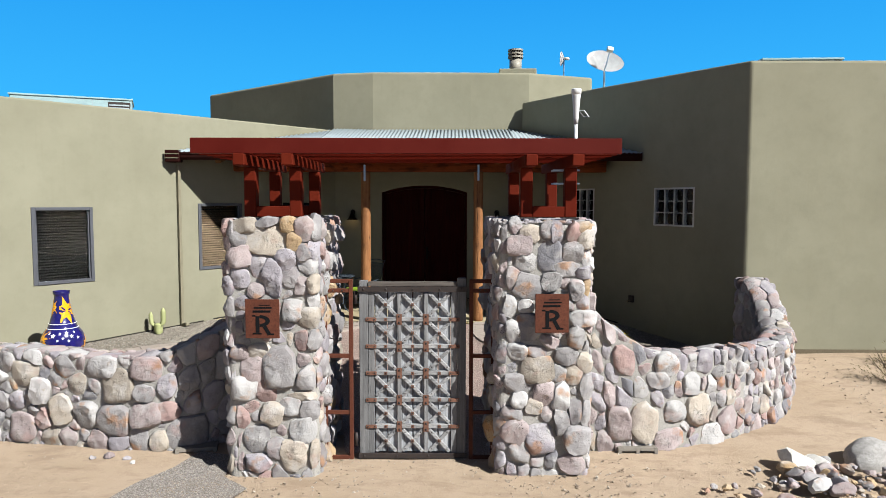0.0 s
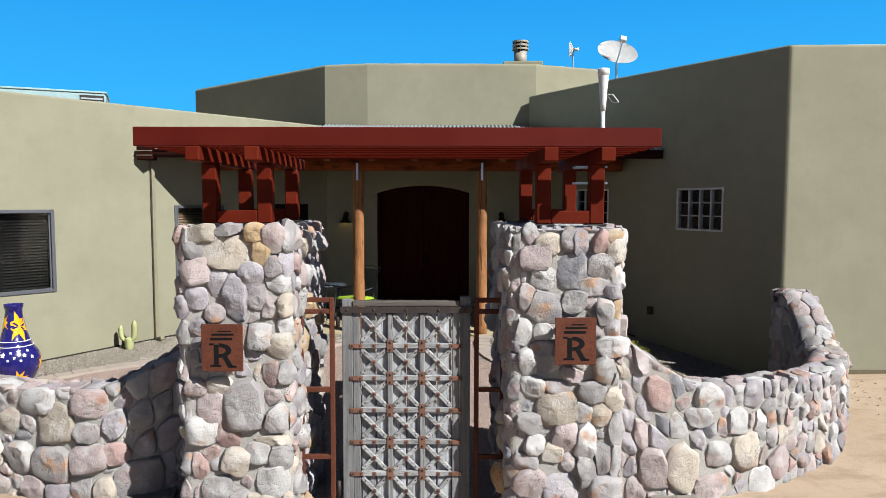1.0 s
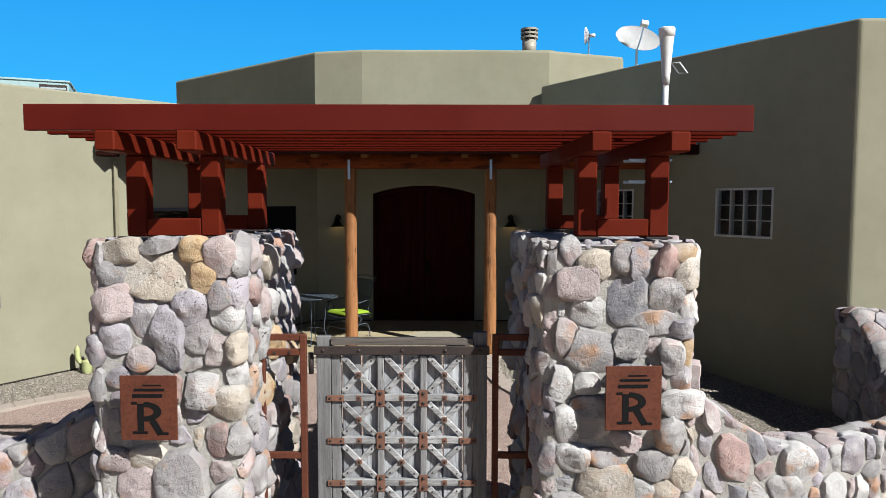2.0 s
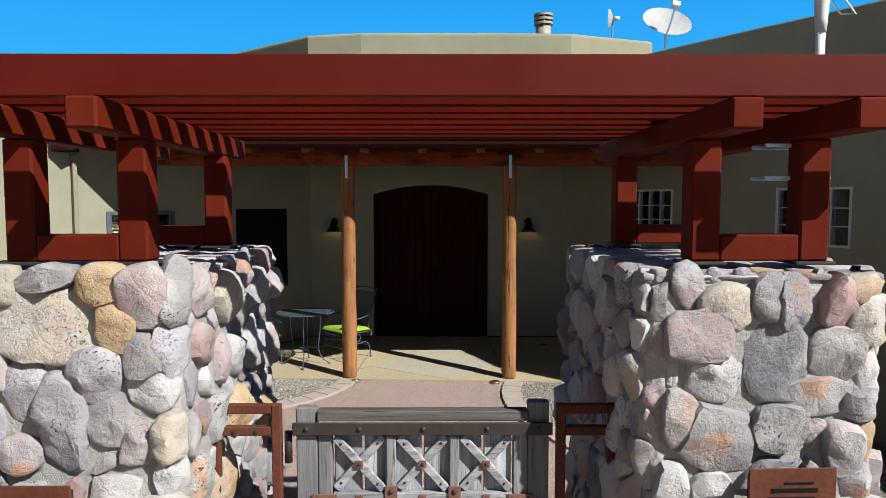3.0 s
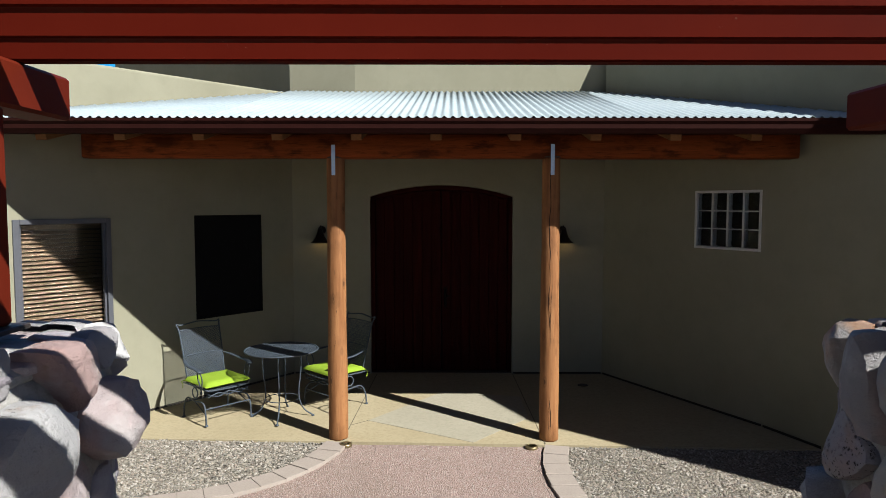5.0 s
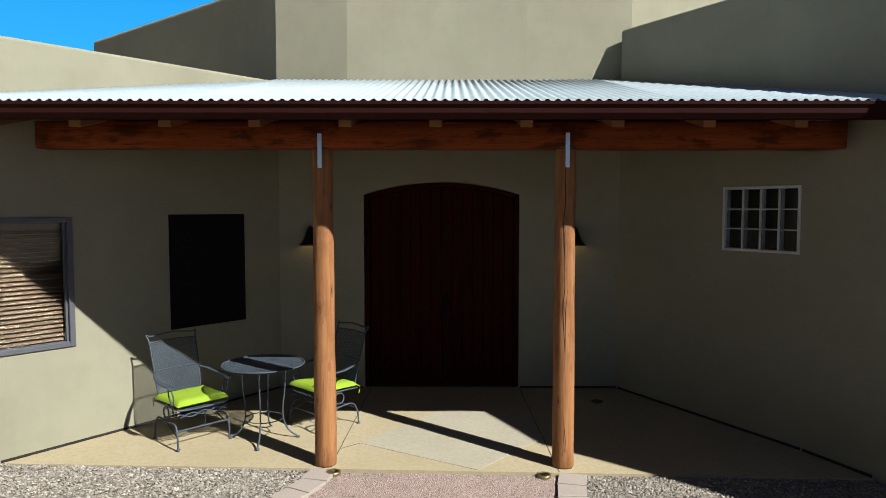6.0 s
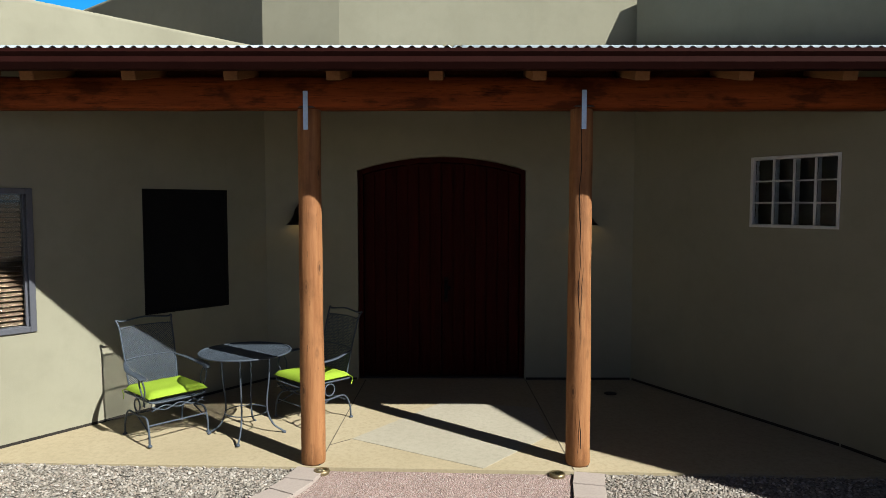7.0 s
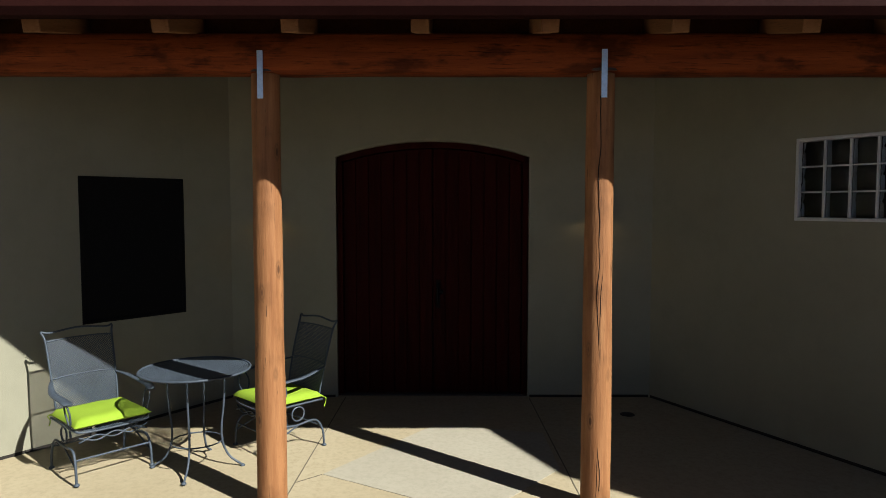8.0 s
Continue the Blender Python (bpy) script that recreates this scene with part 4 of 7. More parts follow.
for b in ((0, 0.03, 0, H3), (W3 - 0.03, W3, 0, H3), (0.03, W3 - 0.03, 0, 0.03), (0.03, W3 - 0.03, H3 - 0.03, H3)):
    part("screen_frame", box(b[0], b[1], -0.006, 0.03, b[2], b[3], 0.003), BLACK, w3)


def block_window(name, m, w, h, label):
    """Twelve glass blocks, four across and three up, in a pale frame."""
    ob = tagged(thing(name, m, label, "window"), kind="structure")
    fr = 0.026
    for b in ((0, fr, 0, h), (w - fr, w, 0, h), (fr, w - fr, 0, fr), (fr, w - fr, h - fr, h)):
        part("frame", box(b[0], b[1], -0.012, 0.088, b[2], b[3], 0.004), WHITE_FRAME, ob)
    cw, ch = (w - 2 * fr) / 4, (h - 2 * fr) / 3
    for i in range(1, 4):
        part("mortar_bar", box(fr + cw * i - 0.008, fr + cw * i + 0.008, 0.001, 0.088, fr, h - fr, 0.002), WHITE_FRAME, ob)
    for j in range(1, 3):
        for i in range(4):
            part("mortar_bar", box(fr + cw * i + 0.008, fr + cw * (i + 1) - 0.008, 0.004, 0.088, fr + ch * j - 0.005, fr + ch * j + 0.005), WHITE_FRAME, ob)
    bm = bmesh.new()
    n = 14
    hw, hh = cw / 2 - 0.009, ch / 2 - 0.006
    grid = [[bm.verts.new((hw * (2 * i / n - 1), 0.010 * noise.noise((i * 0.42, j * 0.42, 7)) + 0.006 * noise.noise((i * 0.9, j * 0.9, 3)) - 0.008 * (1 - max(abs(2 * i / n - 1), abs(2 * j / n - 1)) ** 6), hh * (2 * j / n - 1))) for j in range(n + 1)] for i in range(n + 1)]
    for i in range(n):
        for j in range(n):
            bm.faces.new((grid[i][j], grid[i + 1][j], grid[i + 1][j + 1], grid[i][j + 1]))
    back = bmesh.ops.extrude_face_region(bm, geom=list(bm.faces))["geom"]
    for v in back:
        if isinstance(v, bmesh.types.BMVert):
            v.co.y = 0.008
    bmesh.ops.recalc_face_normals(bm, faces=bm.faces)
    me = mesh_of("glass_block", bm, BLOCK_GLASS, True)
    for i in range(4):
        for j in range(3):
            part("glass_block", me, None, ob, "", False, (fr + cw * (i + 0.5), 0.02, fr + ch * (j + 0.5))).visible_shadow = False
    # added black sheet: paints the unlit room seen through the blocks
    part("room_dark_sheet", box(0.0, w, 0.0885, 0.10, 0, h), SHUT_ROOM, ob)
    return ob


E_A, E_B = on_line(ENTRY1, EAST1), on_line(EAST1, WING)
block_window("window_4", E_A @ pose(GB[0][0], 0, GB[0][2]), GB[0][1] - GB[0][0], GB[0][3] - GB[0][2], "glass block window in a pale frame beside the porch")
block_window("window_5", E_B @ pose(GB[1][0] - EAST_A, 0, GB[1][2]), GB[1][1] - GB[1][0], GB[1][3] - GB[1][2], "glass block window in a pale frame on the wing")

# ---- entry door ----
DOOR_Z = 0.437
door = tagged(thing("door_1", ENTRY_POSE @ pose(DOOR_S0, 0, DOOR_Z), "closed dark red brown arched double plank door", "door"), kind="structure")
DW = DOOR_S1 - DOOR_S0


def door_top(x, gap=0.0):
    return arch_top(DOOR_S0 + x) - DOOR_Z - gap


def arched_board(x0, x1, y0, y1, z0, gap):
    bm = bmesh.new()
    n = 4
    xs = [x0 + (x1 - x0) * i / n for i in range(n + 1)]
    front = [bm.verts.new((x0, y0, z0)), bm.verts.new((x1, y0, z0))] + [bm.verts.new((x, y0, door_top(x, gap))) for x in reversed(xs)]
    rear = [bm.verts.new((v.co.x, y1, v.co.z)) for v in front]
    k = len(front)
    bm.faces.new(front)
    bm.faces.new(rear[::-1])
    for i in range(k):
        bm.faces.new((front[i], rear[i], rear[(i + 1) % k], front[(i + 1) % k]))
    bmesh.ops.recalc_face_normals(bm, faces=bm.faces)
    return bm


part("jamb", box(0.003, 0.055, 0.055, 0.20, 0, door_top(0.03) - 0.01, 0.004), DOOR_WOOD, door)
part("jamb", box(DW - 0.055, DW - 0.003, 0.055, 0.20, 0, door_top(DW - 0.03) - 0.01, 0.004), DOOR_WOOD, door)
bm = bmesh.new()
prev = None
for i in range(25):
    x = 0.003 + (DW - 0.006) * i / 24
    t = door_top(min(max(x, 0.003), DW - 0.003)) - 0.004
    ring = [bm.verts.new((x, y, z)) for y, z in ((0.055, t), (0.20, t), (0.20, t - 0.055), (0.055, t - 0.055))]
    if prev:
        for k in range(4):
            bm.faces.new((prev[k], prev[(k + 1) % 4], ring[(k + 1) % 4], ring[k]))
    prev = ring
bmesh.ops.recalc_face_normals(bm, faces=bm.faces)
part("head_jamb", bm, DOOR_WOOD, door)
for a, b in ((0.058, DW / 2 - 0.004), (DW / 2 + 0.004, DW - 0.058)):
    leaf = part("door_leaf", arched_board(a, b, 0.125, 0.15, 0.015, 0.064), DOOR_WOOD, door)
    bw = (b - a) / 7
    for i in range(7):
        part("plank", arched_board(a + bw * i + 0.006, a + bw * (i + 1) - 0.006, 0.104, 0.1245, 0.02, 0.068), DOOR_WOOD, leaf)
plate = part("handle_plate", box(DW / 2 + 0.03, DW / 2 + 0.075, 0.102, 0.1095, 0.86, 1.14, 0.003), BLACK, door, "dark iron handle")
part("handle", rod(smooth_line([(DW / 2 + 0.052, 0.10, 0.90), (DW / 2 + 0.052, 0.062, 0.94), (DW / 2 + 0.052, 0.058, 1.0), (DW / 2 + 0.052, 0.062, 1.06), (DW / 2 + 0.052, 0.10, 1.10)]), 0.009), BLACK, plate)
part("knob", lathe([(0, 0), (0.018, 0.0), (0.02, 0.02), (0.012, 0.032), (0, 0.036)], 12), BLACK, plate, "", True, Matrix.Translation((DW / 2 + 0.085, 0.10, 1.02)) @ pose(0, 0, 0, 90, 0, 0))
part("peephole", lathe([(0, 0), (0.008, 0), (0.008, 0.004), (0, 0.005)], 10), DARK_IRON, door, "", True, Matrix.Translation((DW / 2 + 0.34, 0.108, 1.50)) @ pose(0, 0, 0, 90, 0, 0))
part("threshold", box(0.003, DW - 0.003, 0.04, 0.29, 0.001, 0.016, 0.003), DARK_IRON, door)

# ---- wall lamps beside the door ----
GLOW, _, b_g = mat("warm_bulb", 0.5)
b_g.inputs["Base Color"].default_value = (1, 0.8, 0.5, 1)
b_g.inputs["Emission Color"].default_value = (1.0, 0.62, 0.22, 1)
b_g.inputs["Emission Strength"].default_value = 8.0
BRONZE = speckled("bronze_lamp", (0.0122, 0.0087, 0.007), (0.0218, 0.0153, 0.0109), (0.0306, 0.0197, 0.0131), 6, 60, 0.5, 0.1, 0.002, 0.7, 0.4)


def wall_lamp(at):
    ob = thing("wall_lamp", at, "dark bronze bell shaped wall lamp with a warm glowing bulb", "lamp", "wall lamps")
    part("back_plate", lathe([(0, 0), (0.055, 0), (0.05, 0.018), (0, 0.022)], 16), BRONZE, ob, "", True, pose(0, 0.0, 0.16, 90, 0, 0))
    part("arm", rod(smooth_line([(0, -0.01, 0.16), (0, -0.07, 0.215), (0, -0.12, 0.185)]), 0.01), BRONZE, ob, "", True)
    part("shade", lathe([(0.0, 0.185), (0.02, 0.182), (0.032, 0.165), (0.040, 0.13), (0.062, 0.075), (0.092, 0.03), (0.128, 0.0), (0.120, 0.0), (0.084, 0.032), (0.054, 0.078), (0.030, 0.13), (0.0, 0.15)], 24), BRONZE, ob, "bronze bell shade", True, (0, -0.125, 0))
    part("bulb", lathe([(0, 0.0), (0.022, 0.012), (0.026, 0.035), (0.014, 0.07), (0, 0.09)], 12), GLOW, ob, "warm glowing bulb", True, (0, -0.125, 0.015))
    return ob


for s in (0.381, 3.511):
    wall_lamp(ENTRY_POSE @ pose(s, -0.003, 2.172))

# ---- patio table and spring chairs ----
IRON = speckled("grey_iron_paint", (0.033, 0.043, 0.056), (0.052, 0.068, 0.088), (0.022, 0.028, 0.037), 8, 80, 0.5, 0.15, 0.002, 0.0, 0.2)
LIME = speckled("lime_fabric", (0.160, 0.245, 0.020), (0.185, 0.275, 0.028), (0.135, 0.215, 0.015), 5, 220, 0.9, 0.25, 0.002, 0, 0.1)


def lattice(outline_in, x0, x1, y0, y1, step, w, to_space):
    """Expanded metal: two sets of crossing ribbons, kept where outline_in(x, y) holds."""
    bm = bmesh.new()
    seg = step
    for sgn in (1, -1):
        k = y0 - (x1 - x0)
        while k < y1 + (x1 - x0):
            x = x0
            run = None
            while x <= x1 + 1e-6:
                y = k + (x - x0) * 1.0 if sgn > 0 else k + (x1 - x) * 1.0
                ok = outline_in(x, y)
                if ok and run is None:
                    run = (x, y)
                if (not ok or x + seg / 2 > x1) and run is not None:
                    a, b = Vector((run[0], run[1])), Vector((x, y))
                    if (b - a).length > step * 0.4:
                        n = max(1, int((b - a).length / 0.12))
                        d = (b - a).normalized()
                        s = Vector((-d.y, d.x)) * w
                        last = None
                        for i in range(n + 1):
                            p = a.lerp(b, i / n)
                            pair = [bm.verts.new(to_space(p.x + s.x * e, p.y + s.y * e, z)) for e, z in ((1, 0.0008), (-1, 0.0008), (-1, -0.0008), (1, -0.0008))]
                            if last:
                                for q in range(4):
                                    bm.faces.new((last[q], last[(q + 1) % 4], pair[(q + 1) % 4], pair[q]))
                            last = pair
                    run = None
                x += seg / 2
            k += step * 1.414
    return bm


def ring_points(r, z, n=40, cx=0, cy=0):
    return [(cx + r * math.cos(2 * math.pi * i / n), cy + r * math.sin(2 * math.pi * i / n), z) for i in range(n)]


table = thing("patio_table", (-2.385, 12.27, floor_z(12.27)), "round grey wrought iron mesh patio table between two chairs", "table")
TR, TH = 0.385, 0.735
part("mesh_top", lattice(lambda x, y: x * x + y * y < (TR - 0.004) ** 2, -TR, TR, -TR, TR, 0.0115, 0.0021, lambda x, y, z: Vector((x, y, TH - 0.006 + z))), IRON, table, "expanded metal mesh top")
rim = lathe([(TR - 0.006, TH - 0.014), (TR + 0.006, TH - 0.014), (TR + 0.010, TH - 0.004), (TR + 0.006, TH + 0.002), (TR - 0.006, TH + 0.002), (TR - 0.006, TH - 0.014)], 48)
part("rim", rim, IRON, table, "", True)
part("under_ring", rod(ring_points(0.20, TH - 0.022), 0.005, 6, None, True), IRON, table, "", True)
for i in range(4):
    a = radians(-84 + 90 * i)
    c, s = math.cos(a), math.sin(a)
    line = [(r * c, r * s, z) for r, z in ((0.20, TH - 0.018), (0.205, 0.60), (0.195, 0.45), (0.178, 0.30), (0.185, 0.18), (0.23, 0.08), (0.30, 0.026), (0.325, 0.012))]
    leg = part("leg", rod(smooth_line(line, 5), 0.0085), IRON, table, "", True)
    part("foot", lathe([(0, 0), (0.018, 0), (0.019, 0.008), (0.010, 0.018), (0, 0.02)], 10), IRON, leg, "", True, (0.325 * c, 0.325 * s, 0))
part("leg_ring", rod(ring_points(0.182, 0.20), 0.005, 6, None, True), IRON, table, "", True)


def spring_chair():
    """Faces -y. Seat top about 0.36 m, cushion on it."""
    ob = thing("patio_chair", (0, 0, 0), "grey wrought iron mesh spring chair with a lime green seat cushion", "chair", "patio chairs")
    w, d, sz = 0.255, 0.24, 0.376
    # seat
    part("seat_mesh", lattice(lambda x, y: abs(x) < w - 0.008 and abs(y) < d - 0.008, -w, w, -d, d, 0.0130, 0.0019, lambda x, y, z: Vector((x, y, sz + 0.02 * (y / d < -0.6) * (-1) * ((-y / d - 0.6) / 0.4) ** 2 + z))), IRON, ob)
    part("seat_frame", rod(smooth_line([(-w, d, sz), (-w, 0, sz), (-w, -d + 0.05, sz - 0.002), (-w + 0.05, -d, sz - 0.015), (0, -d - 0.01, sz - 0.02), (w - 0.05, -d, sz - 0.015), (w, -d + 0.05, sz - 0.002), (w, 0, sz), (w, d, sz)], 5), 0.008), IRON, ob, "", True)
    # apron below the front of the seat
    part("apron", rod(smooth_line([(-w + 0.02, -d + 0.01, sz - 0.05), (-0.12, -d, sz - 0.085), (0, -d, sz - 0.05), (0.12, -d, sz - 0.085), (w - 0.02, -d + 0.01, sz - 0.05)], 6), 0.006), IRON, ob, "", True)
    part("apron", rod(smooth_line([(-w + 0.02, -d + 0.01, sz - 0.085), (-0.12, -d, sz - 0.05), (0, -d, sz - 0.085), (0.12, -d, sz - 0.05), (w - 0.02, -d + 0.01, sz - 0.085)], 6), 0.006), IRON, ob, "", True)
    # back: leaning mesh panel in a round bar frame

    def back(x, v, o=0.0):
        return Vector((x, d - 0.005 + 0.05 * v * v + 0.10 * v + o, sz + 0.02 + 0.585 * v))
    part("back_mesh", lattice(lambda x, y: abs(x) < 0.222 + 0.02 * y and 0.04 < y / 0.6 < 0.90, -0.25, 0.25, 0.0, 0.6, 0.0130, 0.0020, lambda x, y, z: back(x, y / 0.6, z)), IRON, ob)
    frame_line = [back(-0.215, -0.03), back(-0.225, 0.25), back(-0.232, 0.6), back(-0.238, 0.90), back(-0.252, 1.0, 0.012), back(-0.20, 0.985), back(0, 1.02), back(0.20, 0.985), back(0.252, 1.0, 0.012), back(0.238, 0.90), back(0.232, 0.6), back(0.225, 0.25), back(0.215, -0.03)]
    part("back_frame", rod(smooth_line(frame_line, 5), 0.008), IRON, ob, "", True)
    part("back_rail", rod(smooth_line([back(-0.237, 0.88), back(-0.1, 0.90), back(0.1, 0.90), back(0.237, 0.88)], 5), 0.006), IRON, ob, "", True)
    part("back_rail", rod(smooth_line([back(-0.225, 0.42), back(-0.1, 0.44, 0.004), back(0.1, 0.44, 0.004), back(0.225, 0.42)], 5), 0.006), IRON, ob, "", True)
    for s in (-1, 1):
        # flat arm with its looping support
        bm = bmesh.new()
        line = smooth_line([back(s * 0.23, 0.40), Vector((s * 0.275, 0.16, sz + 0.235)), Vector((s * 0.30, 0.02, sz + 0.215)), Vector((s * 0.295, -0.14, sz + 0.205)), Vector((s * 0.285, -0.20, sz + 0.185))], 6)
        last = None
        for i, p in enumerate(line):
            k = i / (len(line) - 1)
            hw = 0.010 + 0.020 * math.sin(min(1, k * 1.25) * math.pi * 0.5)
            ringv = [bm.verts.new(p + Vector((dx * hw, 0, dz))) for dx, dz in ((-1, -0.004), (1, -0.004), (1, 0.005), (-1, 0.005))]
            if last:
                for q in range(4):
                    bm.faces.new((last[q], last[(q + 1) % 4], ringv[(q + 1) % 4], ringv[q]))
            else:
                bm.faces.new(ringv)
            last = ringv
        bm.faces.new(last[::-1])
        bmesh.ops.recalc_face_normals(bm, faces=bm.faces)
        arm = part("arm", bm, IRON, ob, "", True)
        part("arm_loop", rod(smooth_line([(s * 0.29, -0.13, sz + 0.20), (s * 0.275, -0.10, sz + 0.12), (s * 0.26, -0.12, sz + 0.03), (s * 0.255, -0.15, sz - 0.06)], 5), 0.0065), IRON, arm, "", True)
        part("arm_loop", rod(smooth_line([(s * 0.29, -0.16, sz + 0.195), (s * 0.275, -0.19, sz + 0.12), (s * 0.26, -0.16, sz + 0.03), (s * 0.255, -0.12, sz - 0.06)], 5), 0.0065), IRON, arm, "", True)
        # coil under the seat and the base with two legs
        part("spring", rod([(s * 0.245, 0.02 + 0.055 * math.cos(a * 0.4), sz - 0.075 + 0.055 * math.sin(a * 0.4)) for a in range(17)], 0.007), IRON, ob, "", True)
        rail = part("base_rail", rod(smooth_line([(s * 0.26, -0.235, 0.0), (s * 0.26, -0.225, 0.13), (s * 0.255, -0.17, 0.225), (s * 0.25, 0.0, 0.215), (s * 0.255, 0.17, 0.225), (s * 0.26, 0.235, 0.13), (s * 0.26, 0.25, 0.0)], 5), 0.009), IRON, ob, "", True)
        part("brace", rod([(s * 0.26, -0.222, 0.12), (s * 0.25, 0.02, 0.215)], 0.006), IRON, ob)
        for y in (-0.236, 0.25):
            part("foot", lathe([(0, 0), (0.019, 0), (0.020, 0.008), (0.010, 0.018), (0, 0.02)], 10), IRON, rail, "", True, (s * 0.26, y, 0))
    for y, z in ((-0.215, 0.17), (0.215, 0.17)):
        part("cross_bar", rod([(-0.258, y, z), (0.258, y, z)], 0.007), IRON, ob)
    # cushion with ties
    bm = bmesh.new()
    n = 16
    top, low = [], []
    for j in range(n + 1):
        rt, rl = [], []
        for i in range(n + 1):
            u, v = 2 * i / n - 1, 2 * j / n - 1
            e = max(abs(u), abs(v))
            puff = 0.062 * (1 - e ** 6) ** 0.5 if e < 1 else 0
            dent = 0.006 * noise.noise((u * 2, v * 2, 3))
            x, y = u * 0.265 * (1 - 0.03 * (1 - v * v)), v * 0.245 * (1 - 0.03 * (1 - u * u)) - 0.005
            rt.append(bm.verts.new((x, y, sz + 0.028 + puff * 0.75 + dent)))
            rl.append(bm.verts.new((x, y, sz + 0.026 - puff * 0.35)))
        top.append(rt)
        low.append(rl)
    for j in range(n):
        for i in range(n):
            bm.faces.new((top[j][i], top[j][i + 1], top[j + 1][i + 1], top[j + 1][i]))
            bm.faces.new((low[j][i], low[j + 1][i], low[j + 1][i + 1], low[j][i + 1]))
    edge = [(0, i) for i in range(n)] + [(j, n) for j in range(n)] + [(n, n - i) for i in range(n)] + [(n - j, 0) for j in range(n)]
    for k in range(len(edge)):
        (a, b), (c, e) = edge[k], edge[(k + 1) % len(edge)]
        bm.faces.new((top[a][b], low[a][b], low[c][e], top[c][e]))
    bmesh.ops.recalc_face_normals(bm, faces=bm.faces)
    cushion = part("cushion", bm, LIME, ob, "lime green fabric cushion", True)
    for s in (-1, 1):
        part("tie", rod(smooth_line([(s * 0.245, 0.235, sz + 0.02), (s * 0.27, 0.26, sz + 0.01), (s * 0.25, 0.275, sz - 0.03), (s * 0.265, 0.25, sz - 0.06)], 4), 0.004), LIME, cushion)
    return ob


chair = spring_chair()
chair.matrix_world = pose(-3.085, 12.24, floor_z(12.24), 0, 0, 50)
tagged(chair, "grey iron mesh spring chair with lime cushion against the wall")
second = copy_thing(chair, pose(-1.905, 12.71, floor_z(12.71), 0, 0, -42))
tagged(second, "grey iron mesh spring chair with lime cushion beside the door")

# ---- garden: gravel beds, path, edging ----


def bed(name, outline, lift, material, label, cell=0.12):
    """A ground covering that follows the ground's rise, from an outline, with a fine grid inside."""
    bm = bmesh.new()
    xs = [p[0] for p in outline]
    ys = [p[1] for p in outline]

    def inside(x, y):
        hit = False
        for i in range(len(outline)):
            (ax, ay), (bx, by) = outline[i], outline[i - 1]
            if (ay > y) != (by > y) and x < (bx - ax) * (y - ay) / (by - ay) + ax:
                hit = not hit
        return hit
    verts = [bm.verts.new((x, y, 0)) for x, y in outline]
    bm.faces.new(verts)
    for axis, lo, hi in ((0, min(xs), max(xs)), (1, min(ys), max(ys))):
        k = lo + cell
        while k < hi:
            co, no = ((k, 0, 0), (1, 0, 0)) if axis == 0 else ((0, k, 0), (0, 1, 0))
            bmesh.ops.bisect_plane(bm, geom=bm.verts[:] + bm.edges[:] + bm.faces[:], plane_co=co, plane_no=no, dist=0.0005)
            k += cell
    for v in bm.verts:
        v.co.z = ground_height(v.co.x, v.co.y) + lift + 0.008 * noise.noise((v.co.x * 2.5, v.co.y * 2.5, 9))
    bmesh.ops.recalc_face_normals(bm, faces=bm.faces)
    if sum(f.normal.z for f in bm.faces) < 0:
        bmesh.ops.reverse_faces(bm, faces=bm.faces[:])
    return structure(name, bm, material, label, "ground", True), inside


EDGE_L = smooth_line([(-1.640, 11.545, 0), (-1.731, 11.201, 0), (-2.025, 10.756, 0), (-2.504, 10.419, 0), (-3.167, 10.187, 0), (-3.981, 9.915, 0), (-4.890, 9.392, 0), (-5.684, 8.560, 0)], 8)
EDGE_R = smooth_line([(0.481, 11.545, 0), (0.419, 11.127, 0), (0.478, 10.545, 0), (0.681, 10.019, 0), (1.005, 9.517, 0), (1.450, 8.975, 0), (1.983, 8.354, 0), (2.632, 7.633, 0), (3.331, 7.121, 0)], 8)
path_outline = [(p.x, p.y) for p in EDGE_L] + [(-5.6, 6.5), (-2.0, 6.2), (-1.0, 6.2), (-0.9, 5.75), (0.55, 5.75), (0.62, 6.3), (1.6, 6.4), (2.8, 6.7)] + [(p.x, p.y) for p in reversed(EDGE_R)]
_, in_path = bed("path", path_outline, 0.012, PATH_GRAVEL, "path of fine pinkish decomposed granite")
left_outline = [(p.x, p.y) for p in reversed(EDGE_L)] + [(-4.6, 11.56), (-6.9, 8.55), (-5.9, 8.1)]
_, in_left = bed("gravel_bed_west", left_outline[:-1], 0.018, GRAVEL, "bed of mixed grey gravel along the house", 0.15)
right_outline = [(p.x, p.y) for p in EDGE_R] + [(4.0, 7.6), (4.2, 9.2), (3.88, 9.98), (2.96, 11.56)]
_, in_right = bed("gravel_bed_east", right_outline, 0.018, GRAVEL, "bed of mixed grey gravel along the wing", 0.15)
apron_outline = [(-2.35, 5.72), (-1.95, 5.62), (-1.90, 5.15), (-1.60, 4.9), (-1.75, 4.45), (-2.1, 3.9), (-2.6, 4.0), (-2.75, 4.5), (-2.62, 5.0), (-2.45, 5.35)]
APRON_GRAVEL = gravel_material("fine_grey_gravel", [(0.0, (0.2070, 0.1916, 0.1840)), (0.3, (0.2759, 0.2607, 0.2453)), (0.6, (0.1764, 0.1609, 0.1534)), (0.8, (0.3374, 0.3143, 0.2913))], 80, 0.008)
_, in_apron = bed("gravel_apron", apron_outline, 0.016, APRON_GRAVEL, "patch of fine grey gravel beside the gate pillar")


